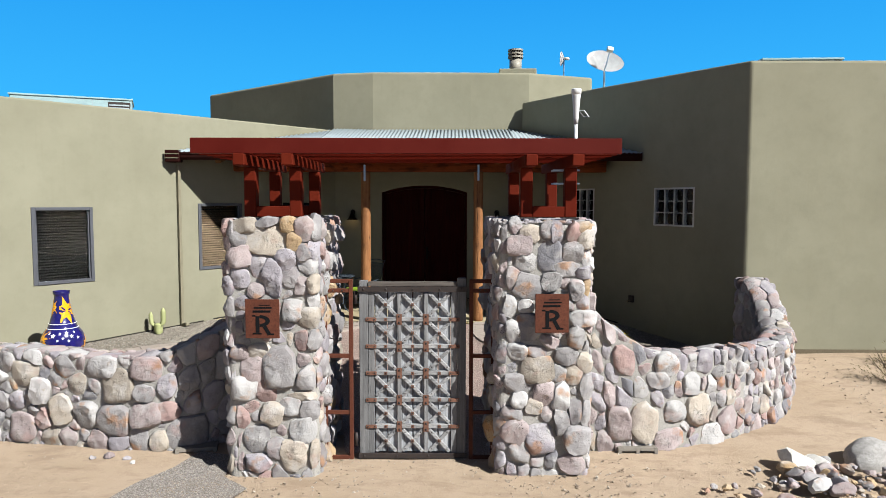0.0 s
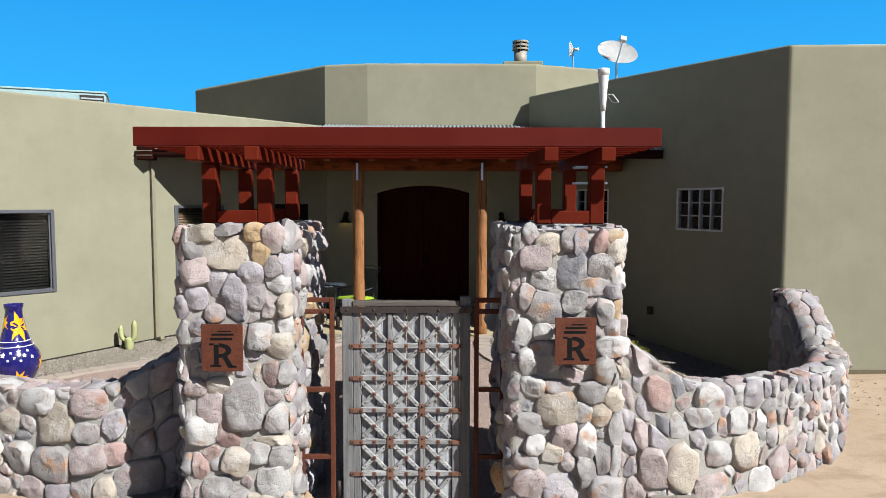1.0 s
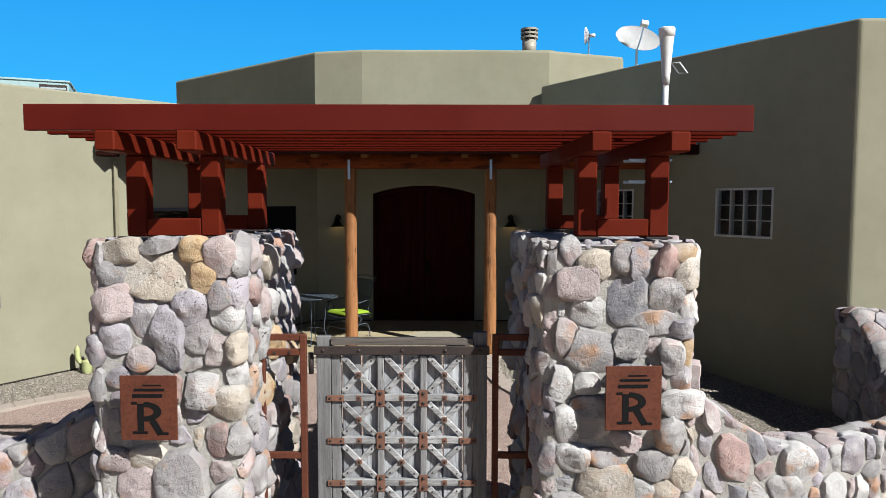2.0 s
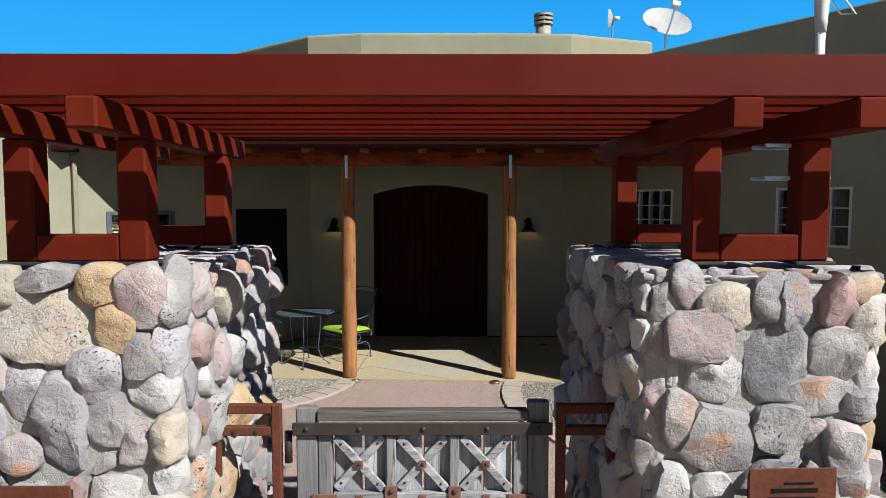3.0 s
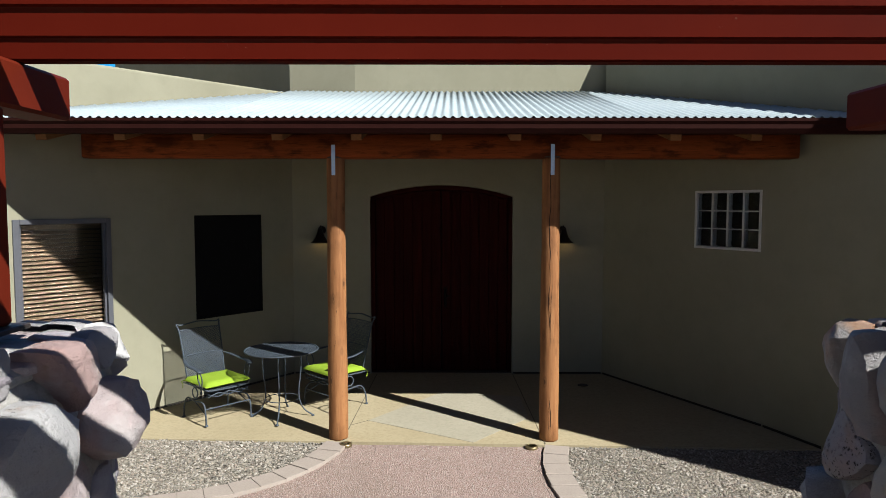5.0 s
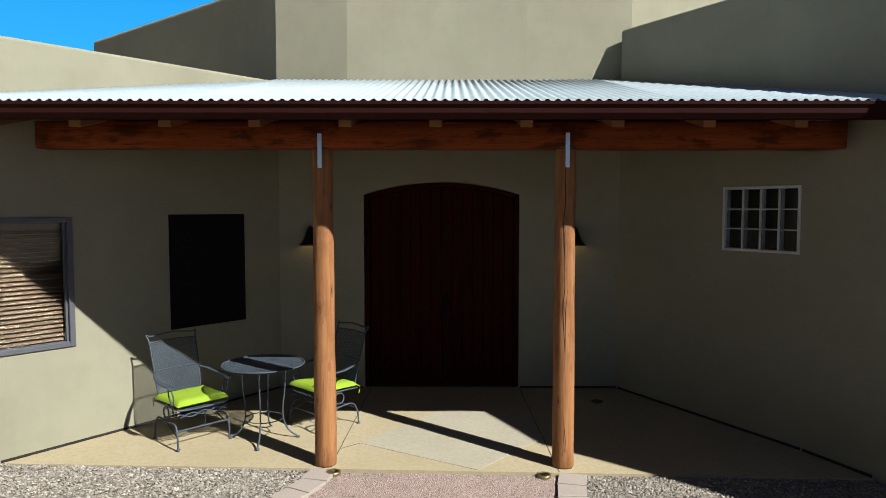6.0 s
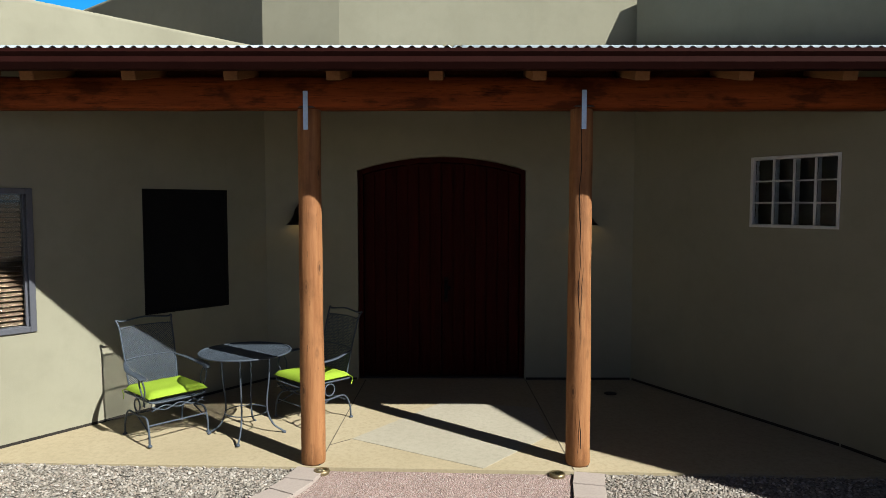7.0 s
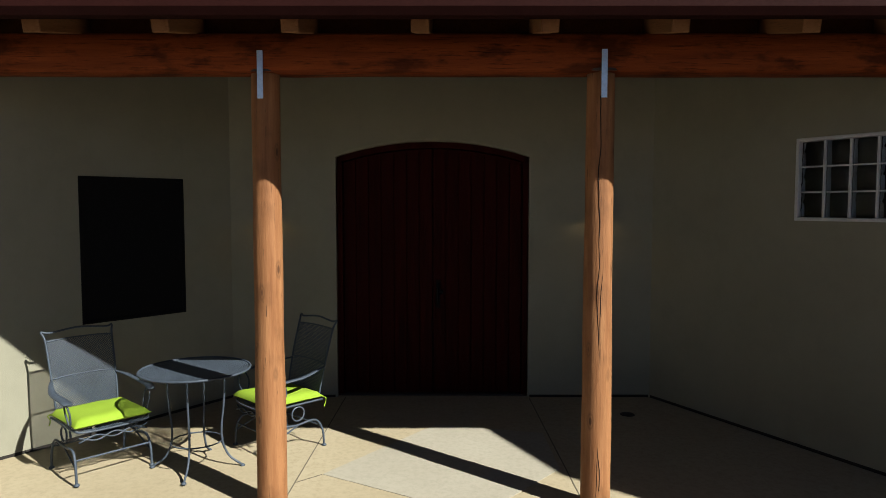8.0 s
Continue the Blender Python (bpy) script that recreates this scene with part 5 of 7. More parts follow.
def pebbles(name, inside, x0, x1, y0, y1, count, size, lift, material, label, seed):
    """Loose stones too many to count, as one mesh."""
    rng = random.Random(seed)
    verts, faces = [], []
    tried = 0
    made = 0
    while made < count and tried < count * 6:
        tried += 1
        x, y = rng.uniform(x0, x1), rng.uniform(y0, y1)
        if not inside(x, y):
            continue
        made += 1
        r = size * rng.uniform(0.45, 1.25)
        z = ground_height(x, y) + lift + r * 0.18
        a = rng.uniform(0, 6.283)
        sx, sy, sz = r * rng.uniform(0.7, 1.2), r * rng.uniform(0.5, 0.9), r * rng.uniform(0.35, 0.7)
        tx, ty = rng.uniform(-0.5, 0.5), rng.uniform(-0.5, 0.5)
        b = len(verts)
        for px, py, pz in ((1, 0, 0), (0.4, 0.9, 0.2), (-0.6, 0.8, -0.1), (-1, -0.1, 0.1), (-0.3, -0.9, 0), (0.6, -0.8, 0.15), (0.1, 0.1, 1), (0, 0, -1)):
            px, py, pz = px * sx * rng.uniform(0.8, 1.2), py * sy * rng.uniform(0.8, 1.2), pz * sz
            pz += px * tx + py * ty
            verts.append((x + px * math.cos(a) - py * math.sin(a), y + px * math.sin(a) + py * math.cos(a), z + pz))
        for i in range(6):
            faces.append((b + i, b + (i + 1) % 6, b + 6))
            faces.append((b + (i + 1) % 6, b + i, b + 7))
    me = bpy.data.meshes.new(name)
    me.from_pydata(verts, [], faces)
    me.materials.append(material)
    return tagged(new(name, me), label, "gravel", "", "stuff")


def pebble_material(name, stops):
    m, nt, b = mat(name, 0.88, 0, 0.2)
    geo = nt.nodes.new("ShaderNodeNewGeometry")
    col = ramp(nt, geo.outputs["Random Per Island"], stops, "CONSTANT")
    n = noise_tex(nt, coords(nt), 90, 4)
    col = mix(nt, col, (0.0874, 0.0786, 0.0699), ramp(nt, n, [(0.5, grey(0)), (0.75, grey(0.5))]))
    nt.links.new(col, b.inputs["Base Color"])
    return m


PEBBLE = pebble_material("pebble_mix", [(0.0, (0.1774, 0.1635, 0.1398)), (0.22, (0.2198, 0.1979, 0.1660)), (0.42, (0.1505, 0.1406, 0.1248)), (0.58, (0.2546, 0.2323, 0.1998)), (0.72, (0.2006, 0.1674, 0.1398)), (0.86, (0.2932, 0.2743, 0.2449))])
PATH_PEBBLE = pebble_material("path_pebble_mix", [(0.0, (0.2446, 0.1651, 0.1407)), (0.3, (0.2017, 0.1407, 0.1162)), (0.55, (0.2936, 0.2201, 0.1896)), (0.8, (0.3424, 0.2936, 0.2569))])
SAND_PEBBLE = pebble_material("sand_pebble_mix", [(0.0, (0.2422, 0.1902, 0.1441)), (0.3, (0.2883, 0.2422, 0.1960)), (0.55, (0.1902, 0.1557, 0.1268)), (0.8, (0.3344, 0.2998, 0.2595))])
pebbles("gravel_stones", in_left, -4.6, -1.55, 9.6, 11.57, 9500, 0.0155, 0.018, PEBBLE, "loose mixed grey gravel stones", 1)
pebbles("gravel_stones", in_left, -7.0, -4.3, 8.3, 11.2, 6500, 0.013, 0.018, PEBBLE, "loose mixed grey gravel stones", 2)
pebbles("gravel_stones", in_right, 0.4, 3.2, 9.0, 11.57, 10000, 0.0155, 0.018, PEBBLE, "loose mixed grey gravel stones", 3)
pebbles("gravel_stones", in_right, 2.0, 4.2, 7.2, 10.5, 6500, 0.014, 0.018, PEBBLE, "loose mixed grey gravel stones", 4)
pebbles("path_stones", in_path, -2.6, 1.6, 7.5, 11.54, 6500, 0.0075, 0.012, PATH_PEBBLE, "loose pinkish grit on the path", 5)
pebbles("apron_stones", in_apron, -2.8, -1.5, 3.9, 5.75, 1800, 0.008, 0.014, SAND_PEBBLE, "loose fine grey gravel", 6)
pebbles("sand_stones", lambda x, y: not in_path(x, y) and not in_apron(x, y), -6.5, 7.5, 3.4, 5.9, 1500, 0.012, -0.005, SAND_PEBBLE, "small stones scattered on the sand", 7)
pebbles("sand_stones", lambda x, y: x > 4.75, 4.7, 9.0, 5.5, 9.0, 900, 0.016, -0.005, SAND_PEBBLE, "small stones scattered on the sand", 8)
pebbles("sand_stones", lambda x, y: True, -2.0, 1.9, 4.6, 5.8, 700, 0.014, -0.005, SAND_PEBBLE, "small stones scattered on the sand", 9)


def edging(name, line, label):
    """A row of concrete edging pavers along a curved line."""
    ob = tagged(thing(name, (0, 0, 0), label, "edging"), kind="structure")
    cum = [0.0]
    for a, b in zip(line, line[1:]):
        cum.append(cum[-1] + (b - a).length)
    step, rng = 0.212, random.Random(4)
    k = 0
    while (k + 1) * step < min(cum[-1], 8.9):
        ends = []
        for u in (k * step + 0.0005, (k + 1) * step - 0.0005):
            i = max(j for j in range(len(cum) - 1) if cum[j] <= u)
            t = (u - cum[i]) / (cum[i + 1] - cum[i])
            p = line[i].lerp(line[i + 1], t)
            d = (line[min(i + 1, len(line) - 1)] - line[max(i - 1, 0)]).normalized()
            ends.append((p, Vector((-d.y, d.x, 0))))
        z = sum(ground_height(p.x, p.y) for p, _ in ends) / 2 + 0.040 + rng.uniform(-0.002, 0.002)
        bm = bmesh.new()
        top = [bm.verts.new((*(p + n * s).xy, z)) for p, n, s in ((ends[0][0], ends[0][1], -0.115), (ends[1][0], ends[1][1], -0.115), (ends[1][0], ends[1][1], 0.115), (ends[0][0], ends[0][1], 0.115))]
        low = [bm.verts.new((v.co.x, v.co.y, z - 0.10)) for v in top]
        bm.faces.new(top)
        bm.faces.new(low[::-1])
        for i in range(4):
            bm.faces.new((top[i], low[i], low[(i + 1) % 4], top[(i + 1) % 4]))
        bmesh.ops.recalc_face_normals(bm, faces=bm.faces)
        bmesh.ops.bevel(bm, geom=[e for e in bm.edges if all(v in top for v in e.verts)], offset=0.0025, segments=1, affect="EDGES", profile=0.5)
        part("paver", bm, PAVER, ob)
        k += 1
    return ob


edging("trim_edging_west", EDGE_L, "curved row of tan concrete edging pavers")
edging("trim_edging_east", EDGE_R, "curved row of tan concrete edging pavers")

BRASS = speckled("old_brass", (0.1782, 0.1411, 0.0743), (0.2525, 0.2004, 0.1114), (0.1040, 0.0891, 0.0593), 8, 70, 0.4, 0.1, 0.002, 0.8, 0.5)
LENS = glass_material("lamp_lens", (0.75, 0.78, 0.6), 0.15)
for x, y in ((-1.55, 11.50), (0.235, 11.52)):
    lamp = thing("ground_lamp", (x, y, ground_height(x, y) + 0.008), "round brass in-ground lamp at the edge of the porch", "ground lamp", "ground lamps")
    part("housing", lathe([(0.0, -0.05), (0.055, -0.05), (0.062, 0.018), (0.060, 0.028), (0.046, 0.034), (0.044, 0.026), (0, 0.022)], 20), BRASS, lamp, "", True)
    part("lens", lathe([(0.0, 0.034), (0.03, 0.032), (0.043, 0.027), (0.043, 0.0225), (0, 0.0225)], 20), LENS, lamp, "", True)
drain = thing("floor_drain", (1.03, 13.55, floor_z(13.55)), "small round dark drain cover in the porch slab", "drain")
part("cover", lathe([(0, 0.006), (0.06, 0.006), (0.066, 0.001), (0, 0.0)], 18), DARK_IRON, drain)

# ---- square sign plates on the pillars ----


def sign_plate(at):
    """A rusted plate; black shapes laid on it paint the dark of its cut-outs: three bars and a mark below."""
    ob = thing("sign_plate", at, "square rusted steel plate with black shapes laid on for cut out bars and mark", "sign", "gate sign plates")
    w, h = 0.305, 0.352
    part("plate", box(-w / 2, w / 2, -0.006, 0.0, 0, h, 0.003), RUST_PLATE, ob)
    for x0, x1, z0, z1 in ((-0.03, 0.07, 0.296, 0.303), (-0.075, 0.085, 0.268, 0.282), (-0.085, 0.075, 0.233, 0.252)):
        part("bar", box(x0, x1, -0.0085, -0.0062, z0, z1), BLACK, ob)
    part("mark", box(-0.060, -0.026, -0.0085, -0.0062, 0.052, 0.200), BLACK, ob)
    part("mark", box(-0.088, -0.008, -0.0085, -0.0062, 0.036, 0.050), BLACK, ob)
    part("mark", box(-0.092, -0.0605, -0.0085, -0.0062, 0.196, 0.210, 0.0), BLACK, ob)
    bm = bmesh.new()
    ring = [[bm.verts.new((-0.024 + rx * math.sin(a), y, 0.157 + rz * math.cos(a))) for rx, rz, y in ((0.092, 0.053, -0.0085), (0.052, 0.026, -0.0085), (0.052, 0.026, -0.0062), (0.092, 0.053, -0.0062))] for a in [math.pi * k / 14 for k in range(15)]]
    for a, b in zip(ring, ring[1:]):
        for k in range(4):
            bm.faces.new((a[k], a[(k + 1) % 4], b[(k + 1) % 4], b[k]))
    bm.faces.new(ring[0])
    bm.faces.new(ring[-1][::-1])
    bmesh.ops.recalc_face_normals(bm, faces=bm.faces)
    part("mark", bm, BLACK, ob)
    part("mark", box(-0.017, 0.017, -0.0085, -0.0062, -0.045, 0.045, 0.0, None, Matrix.Translation((0.040, 0, 0.072)) @ pose(0, 0, 0, 0, -30, 0)), BLACK, ob)
    part("mark", box(0.060, 0.104, -0.0085, -0.0062, 0.030, 0.044), BLACK, ob)
    for x in (-0.1, 0.1):
        part("stand_off", box(x - 0.01, x + 0.01, 0.001, 0.09, 0.05, 0.3), DARK_IRON, ob)
    return ob


sign_plate(YARD @ pose(-1.292, -0.125, 1.345, 0, 0, 0))
sign_plate(YARD @ pose(1.302, -0.105, 1.393, 0, 0, 2))

# ---- painted clay chimney pot behind the wall ----
GLAZE = speckled("cobalt_glaze", (0.007, 0.008, 0.075), (0.016, 0.012, 0.12), (0.004, 0.004, 0.035), 9, 40, 0.18, 0.05, 0.002, 0, 0.6)
YELLOW = speckled("yellow_glaze", (0.62, 0.27, 0.008), (0.72, 0.36, 0.012), (0.50, 0.17, 0.006), 9, 40, 0.25, 0.05, 0.002, 0, 0.5)
WHITE_GLAZE = plain("white_glaze", (0.8, 0.82, 0.85), 0.2)
pot_x, pot_y = -5.56, 8.60
POT_Z = ground_height(pot_x, pot_y) + 0.012
pot = thing("chiminea", (pot_x, pot_y, POT_Z), "cobalt blue glazed clay chiminea painted with yellow suns and white stars", "chiminea")
pot_prof = [(0.0, 0.0), (0.129, 0.0), (0.1462, 0.04), (0.2236, 0.14), (0.2795, 0.28), (0.2881, 0.38), (0.258, 0.47), (0.2021, 0.545), (0.1823, 0.575), (0.1823, 0.6), (0.1634, 0.635), (0.1333, 0.75), (0.1075, 0.88), (0.0963, 0.98), (0.0963, 1.02), (0.1084, 1.035), (0.1101, 1.06), (0.1032, 1.072), (0.086, 1.07), (0.0817, 1.0), (0.0, 0.95)]


def pot_r(z):
    z = min(max(z, 0.0), 1.05)
    for (r0, z0), (r1, z1) in zip(pot_prof[1:], pot_prof[2:]):
        if z0 <= z <= z1 and z1 > z0:
            return r0 + (r1 - r0) * (z - z0) / (z1 - z0)
    return 0.095


part("body", lathe(pot_prof, 40), GLAZE, pot, "", True)


def painted(name, shape, phi, zc, material, label=""):
    """A painted figure from an outline (across, up), wrapped on the pot."""
    bm = bmesh.new()
    rings = []
    for k in (0.0, 0.5, 1.0):
        ring = []
        for a, b in shape:
            z = zc + b * k
            r = pot_r(z) + 0.003
            t = phi + a * k / r
            ring.append(bm.verts.new((r * math.cos(t), r * math.sin(t), z)))
        rings.append(ring)
    n = len(shape)
    for i in range(n):
        j = (i + 1) % n
        bm.faces.new((rings[1][i], rings[1][j], rings[2][j], rings[2][i]))
        bm.faces.new((rings[0][i], rings[1][j], rings[1][i]))
    bmesh.ops.remove_doubles(bm, verts=bm.verts, dist=0.0003)
    bmesh.ops.recalc_face_normals(bm, faces=bm.faces)
    part(name, bm, material, pot, label, True)


def star(r0, r1, points, turn=0.0):
    out = []
    for i in range(points * 2):
        r = r0 if i % 2 == 0 else r1
        a = turn + math.pi * i / points
        out.append((r * math.cos(a), r * math.sin(a)))
    return out


FRONT = math.atan2(-0.86 - pot_y, 0.42 - pot_x)
for da, zc, r in ((0.50, 0.80, 0.205), (-1.3, 0.84, 0.13), (2.6, 0.80, 0.14)):
    painted("painted_sun", star(r, r * 0.45, 8, 0.2), FRONT + da, zc, YELLOW, "yellow painted sun")
for da, zc, r in ((-1.2, 0.40, 0.17), (0.15, 0.15, 0.12), (1.5, 0.30, 0.16), (2.9, 0.33, 0.16)):
    painted("painted_sun", star(r, r * 0.45, 8, 0.2), FRONT + da, zc, YELLOW, "yellow painted sun")
for da, zc, r in ((-0.5, 0.465, 0.035), (-0.15, 0.49, 0.02), (0.0, 0.43, 0.022), (0.2, 0.50, 0.026), (0.42, 0.45, 0.03), (0.62, 0.50, 0.018), (-0.25, 0.40, 0.018), (0.75, 0.42, 0.024), (0.25, 0.39, 0.02), (-0.75, 0.50, 0.02)):
    painted("painted_star", star(r, r * 0.5, 5, 1.57), FRONT + da, zc, WHITE_GLAZE, "white painted star")
for z in (0.612, 0.548):
    part("painted_band", rod(ring_points(pot_r(z) + 0.0005, z, 40), 0.005, 6, None, True), WHITE_GLAZE, pot, "white painted band", True)
part("painted_rim", rod(ring_points(0.107, 1.07, 40), 0.006, 6, None, True), GLAZE, pot, "cobalt blue rim", True)

# ---- plants ----
CACTUS = speckled("cactus_skin", (0.225, 0.245, 0.105), (0.275, 0.295, 0.14), (0.30, 0.31, 0.18), 12, 60, 0.7, 0.3, 0.004)
cx, cy = -5.04, 10.46
cactus = thing("cactus", (cx, cy, ground_height(cx, cy) + 0.015), "small pale green columnar cactus with two raised arms", "cactus")


def ribbed(points, r, n=18):
    bm = bmesh.new()
    pts = [Vector(p) for p in points]
    rings = []
    for i, p in enumerate(pts):
        k = i / (len(pts) - 1)
        rr = r * (math.sin(min(1, (1 - k) * 3.2) * math.pi / 2)) * (0.75 + 0.25 * min(1, k * 5))
        rings.append([bm.verts.new(p + Vector((math.cos(2 * math.pi * j / n), math.sin(2 * math.pi * j / n), 0)) * max(rr, 0.003) * (1 + 0.13 * math.cos(j * math.pi))) for j in range(n)])
    for a, b in zip(rings, rings[1:]):
        for j in range(n):
            bm.faces.new((a[j], a[(j + 1) % n], b[(j + 1) % n], b[j]))
    bm.faces.new(rings[-1])
    return bm


part("stem", ribbed(smooth_line([(0, 0, -0.02), (0, 0, 0.08), (0, 0, 0.16), (0, 0, 0.19)], 4), 0.062), CACTUS, cactus, "", True)
part("arm", ribbed(smooth_line([(-0.05, 0, 0.12), (-0.11, -0.01, 0.18), (-0.13, 0, 0.30), (-0.13, 0, 0.38)], 5), 0.033), CACTUS, cactus, "", True)
part("arm", ribbed(smooth_line([(0.04, 0, 0.13), (0.075, 0.01, 0.20), (0.085, 0, 0.36), (0.085, 0, 0.46)], 5), 0.038), CACTUS, cactus, "", True)


def leaf_clump(ob, name, material, count, reach, height, leaf, rng):
    """Many narrow leaves on short twigs, from one root."""
    bm = bmesh.new()
    for _ in range(count):
        a, k = rng.uniform(0, 6.283), rng.uniform(0.15, 1)
        p = Vector((math.cos(a) * reach * k * rng.random(), math.sin(a) * reach * k * rng.random(), rng.uniform(0.05, 1) * height * (1.1 - 0.6 * k)))
        d = Vector((math.cos(a) * k, math.sin(a) * k, rng.uniform(0.3, 1.2))).normalized()
        s = d.orthogonal().normalized()
        s.rotate(Matrix.Rotation(rng.uniform(0, 6.28), 3, d))
        length = leaf * rng.uniform(0.6, 1.3)
        q = [bm.verts.new(p), bm.verts.new(p + d * length * 0.5 + s * leaf * 0.16), bm.verts.new(p + d * length), bm.verts.new(p + d * length * 0.5 - s * leaf * 0.16)]
        bm.faces.new(q)
    part(name, bm, material, ob)


def twigs(ob, count, reach, height, material, rng, r=0.004):
    for _ in range(count):
        a = rng.uniform(0, 6.283)
        tip = Vector((math.cos(a) * reach * rng.uniform(0.3, 1), math.sin(a) * reach * rng.uniform(0.3, 1), height * rng.uniform(0.5, 1)))
        mid = tip * 0.5 + Vector((rng.uniform(-0.05, 0.05), rng.uniform(-0.05, 0.05), height * 0.12))
        part("twig", rod(smooth_line([(0, 0, -0.02), mid, tip], 4), r, 5), material, ob)


rng = random.Random(77)
YELLOW_LEAF = speckled("yellow_green_leaf", (0.1835, 0.1835, 0.0131), (0.2402, 0.2184, 0.0175), (0.0961, 0.1223, 0.0131), 20, 60, 0.7, 0.0)
DRY_LEAF = speckled("dry_bush_leaf", (0.1136, 0.0961, 0.0437), (0.1572, 0.131, 0.0612), (0.0786, 0.0699, 0.0349), 20, 60, 0.8, 0.0)
TWIG = plain("dry_twig", (0.0874, 0.0655, 0.0437), 0.9)
px, py = 2.62, 10.1
flower = thing("flowering_shrub", (px, py, ground_height(px, py)), "small yellow green shrub in the gravel", "shrub")
twigs(flower, 9, 0.16, 0.24, TWIG, rng, 0.003)
leaf_clump(flower, "leaves", YELLOW_LEAF, 700, 0.30, 0.30, 0.05, rng)
for bx, by, sc in ((5.75, 8.05, 1.0), (6.35, 8.6, 1.2)):
    bush = thing("desert_bush", (bx, by, ground_height(bx, by)), "dry olive tan desert bush on the sand", "bush", "desert bushes")
    twigs(bush, 22, 0.32 * sc, 0.42 * sc, TWIG, rng)
    leaf_clump(bush, "leaves", DRY_LEAF, 700, 0.55 * sc, 0.45 * sc, 0.035, rng)

# ---- rock pile outside ----
ROCK = stone_material("rubble_stone")
PALE_ROCK = speckled("pale_quartz", (0.44, 0.43, 0.41), (0.52, 0.515, 0.50), (0.30, 0.275, 0.24), 5, 30, 0.8, 0.6, 0.01)
GREY_ROCK = speckled("grey_boulder", (0.27, 0.262, 0.255), (0.33, 0.322, 0.315), (0.19, 0.18, 0.168), 3.5, 30, 0.9, 0.8, 0.02)


def rock_mesh(size, rng, sub=2, angular=True, flat=0.7):
    bm = bmesh.new()
    bmesh.ops.create_icosphere(bm, subdivisions=sub, radius=1.0)
    planes = [(Vector((rng.uniform(-1, 1), rng.uniform(-1, 1), rng.uniform(-1, 1))).normalized(), rng.uniform(0.45, 0.85)) for _ in range(9 if angular else 4)]
    seed = rng.uniform(0, 100)
    sx, sy, sz = rng.uniform(0.8, 1.3), rng.uniform(0.7, 1.0), rng.uniform(0.8, 1.1) * flat
    for v in bm.verts:
        for n, lim in planes:
            d = v.co.dot(n)
            if d > lim:
                v.co -= n * (d - lim) * (1.0 if angular else 0.55)
        v.co *= 1 + 0.13 * noise.noise(v.co * 1.7 + Vector((seed, 0, 0))) + 0.05 * noise.noise(v.co * 5 + Vector((seed, 0, 0)))
        v.co = Vector((v.co.x * sx, v.co.y * sy, v.co.z * sz)) * size
    return bm


rng = random.Random(31)


def loose_rock(x, y, size, material, label, lift=0.0, angular=True, sub=2, smooth=False, flat=0.7):
    z = ground_height(x, y) + size * 0.33 + lift
    ob = tagged(part("rock", rock_mesh(size, rng, sub, angular, flat), material, None, label, smooth, pose(x, y, z, rng.uniform(-15, 15), rng.uniform(-15, 15), rng.uniform(0, 360))), "", "rock", "loose rock pile")
    return toned(ob, rng.choice(TONE_DECK + (2, 2, 6, 6, 3)))


loose_rock(4.22, 5.80, 0.26, GREY_ROCK, "large rounded grey boulder beside the rock pile", -0.02, False, 4, True, 0.72)
loose_rock(3.45, 5.62, 0.17, PALE_ROCK, "broken white quartz rock on the rock pile", 0.03)
loose_rock(3.62, 5.60, 0.11, PALE_ROCK, "broken white quartz rock on the rock pile", 0.04)
for i in range(150):
    x = rng.uniform(3.0, 4.7)
    y = rng.uniform(4.75, 5.62) + 0.1 * (x - 3.2)
    size = rng.choice((0.022, 0.028, 0.035, 0.045, 0.055, 0.07, 0.095)) * rng.uniform(0.8, 1.2)
    loose_rock(x, y, size, ROCK, "angular broken field stone in a loose pile", 0.04 * rng.random() * (1 if 3.2 < x < 4.6 else 0))
for x, y, s in ((2.53, 5.18, 0.05), (2.62, 5.14, 0.06), (2.72, 5.2, 0.045), (2.68, 4.98, 0.055), (2.85, 5.05, 0.06), (2.95, 5.2, 0.05), (2.45, 5.1, 0.035), (-3.2, 5.55, 0.07), (-3.0, 5.5, 0.05), (-2.9, 5.42, 0.035), (-3.35, 5.5, 0.045)):
    loose_rock(x, y, s, ROCK, "small angular stone lying on the sand", 0)

# concrete blocks showing under the wall ends


def concrete_block(at, rz):
    ob = thing("concrete_block", Matrix.Translation(at) @ pose(0, 0, 0, 0, 0, rz), "hollow concrete block under the stone wall", "block", "footing blocks")
    part("back_shell", box(-0.20, 0.20, 0.0, 0.03, -0.09, 0.10, 0.003), BLOCK, ob)
    for x0, x1 in ((-0.20, -0.165), (-0.02, 0.02), (0.165, 0.20)):
        part("web", box(x0, x1, -0.15, 0.0, -0.09, 0.10, 0.003), BLOCK, ob)
    for x0, x1 in ((-0.165, -0.02), (0.02, 0.165)):
        part("top_shell", box(x0, x1, -0.15, 0.0, 0.065, 0.10, 0.003), BLOCK, ob)
    return ob


concrete_block((2.02, 6.07, 0.01), 4)
concrete_block((-2.43, 5.84, 0.0), 14)

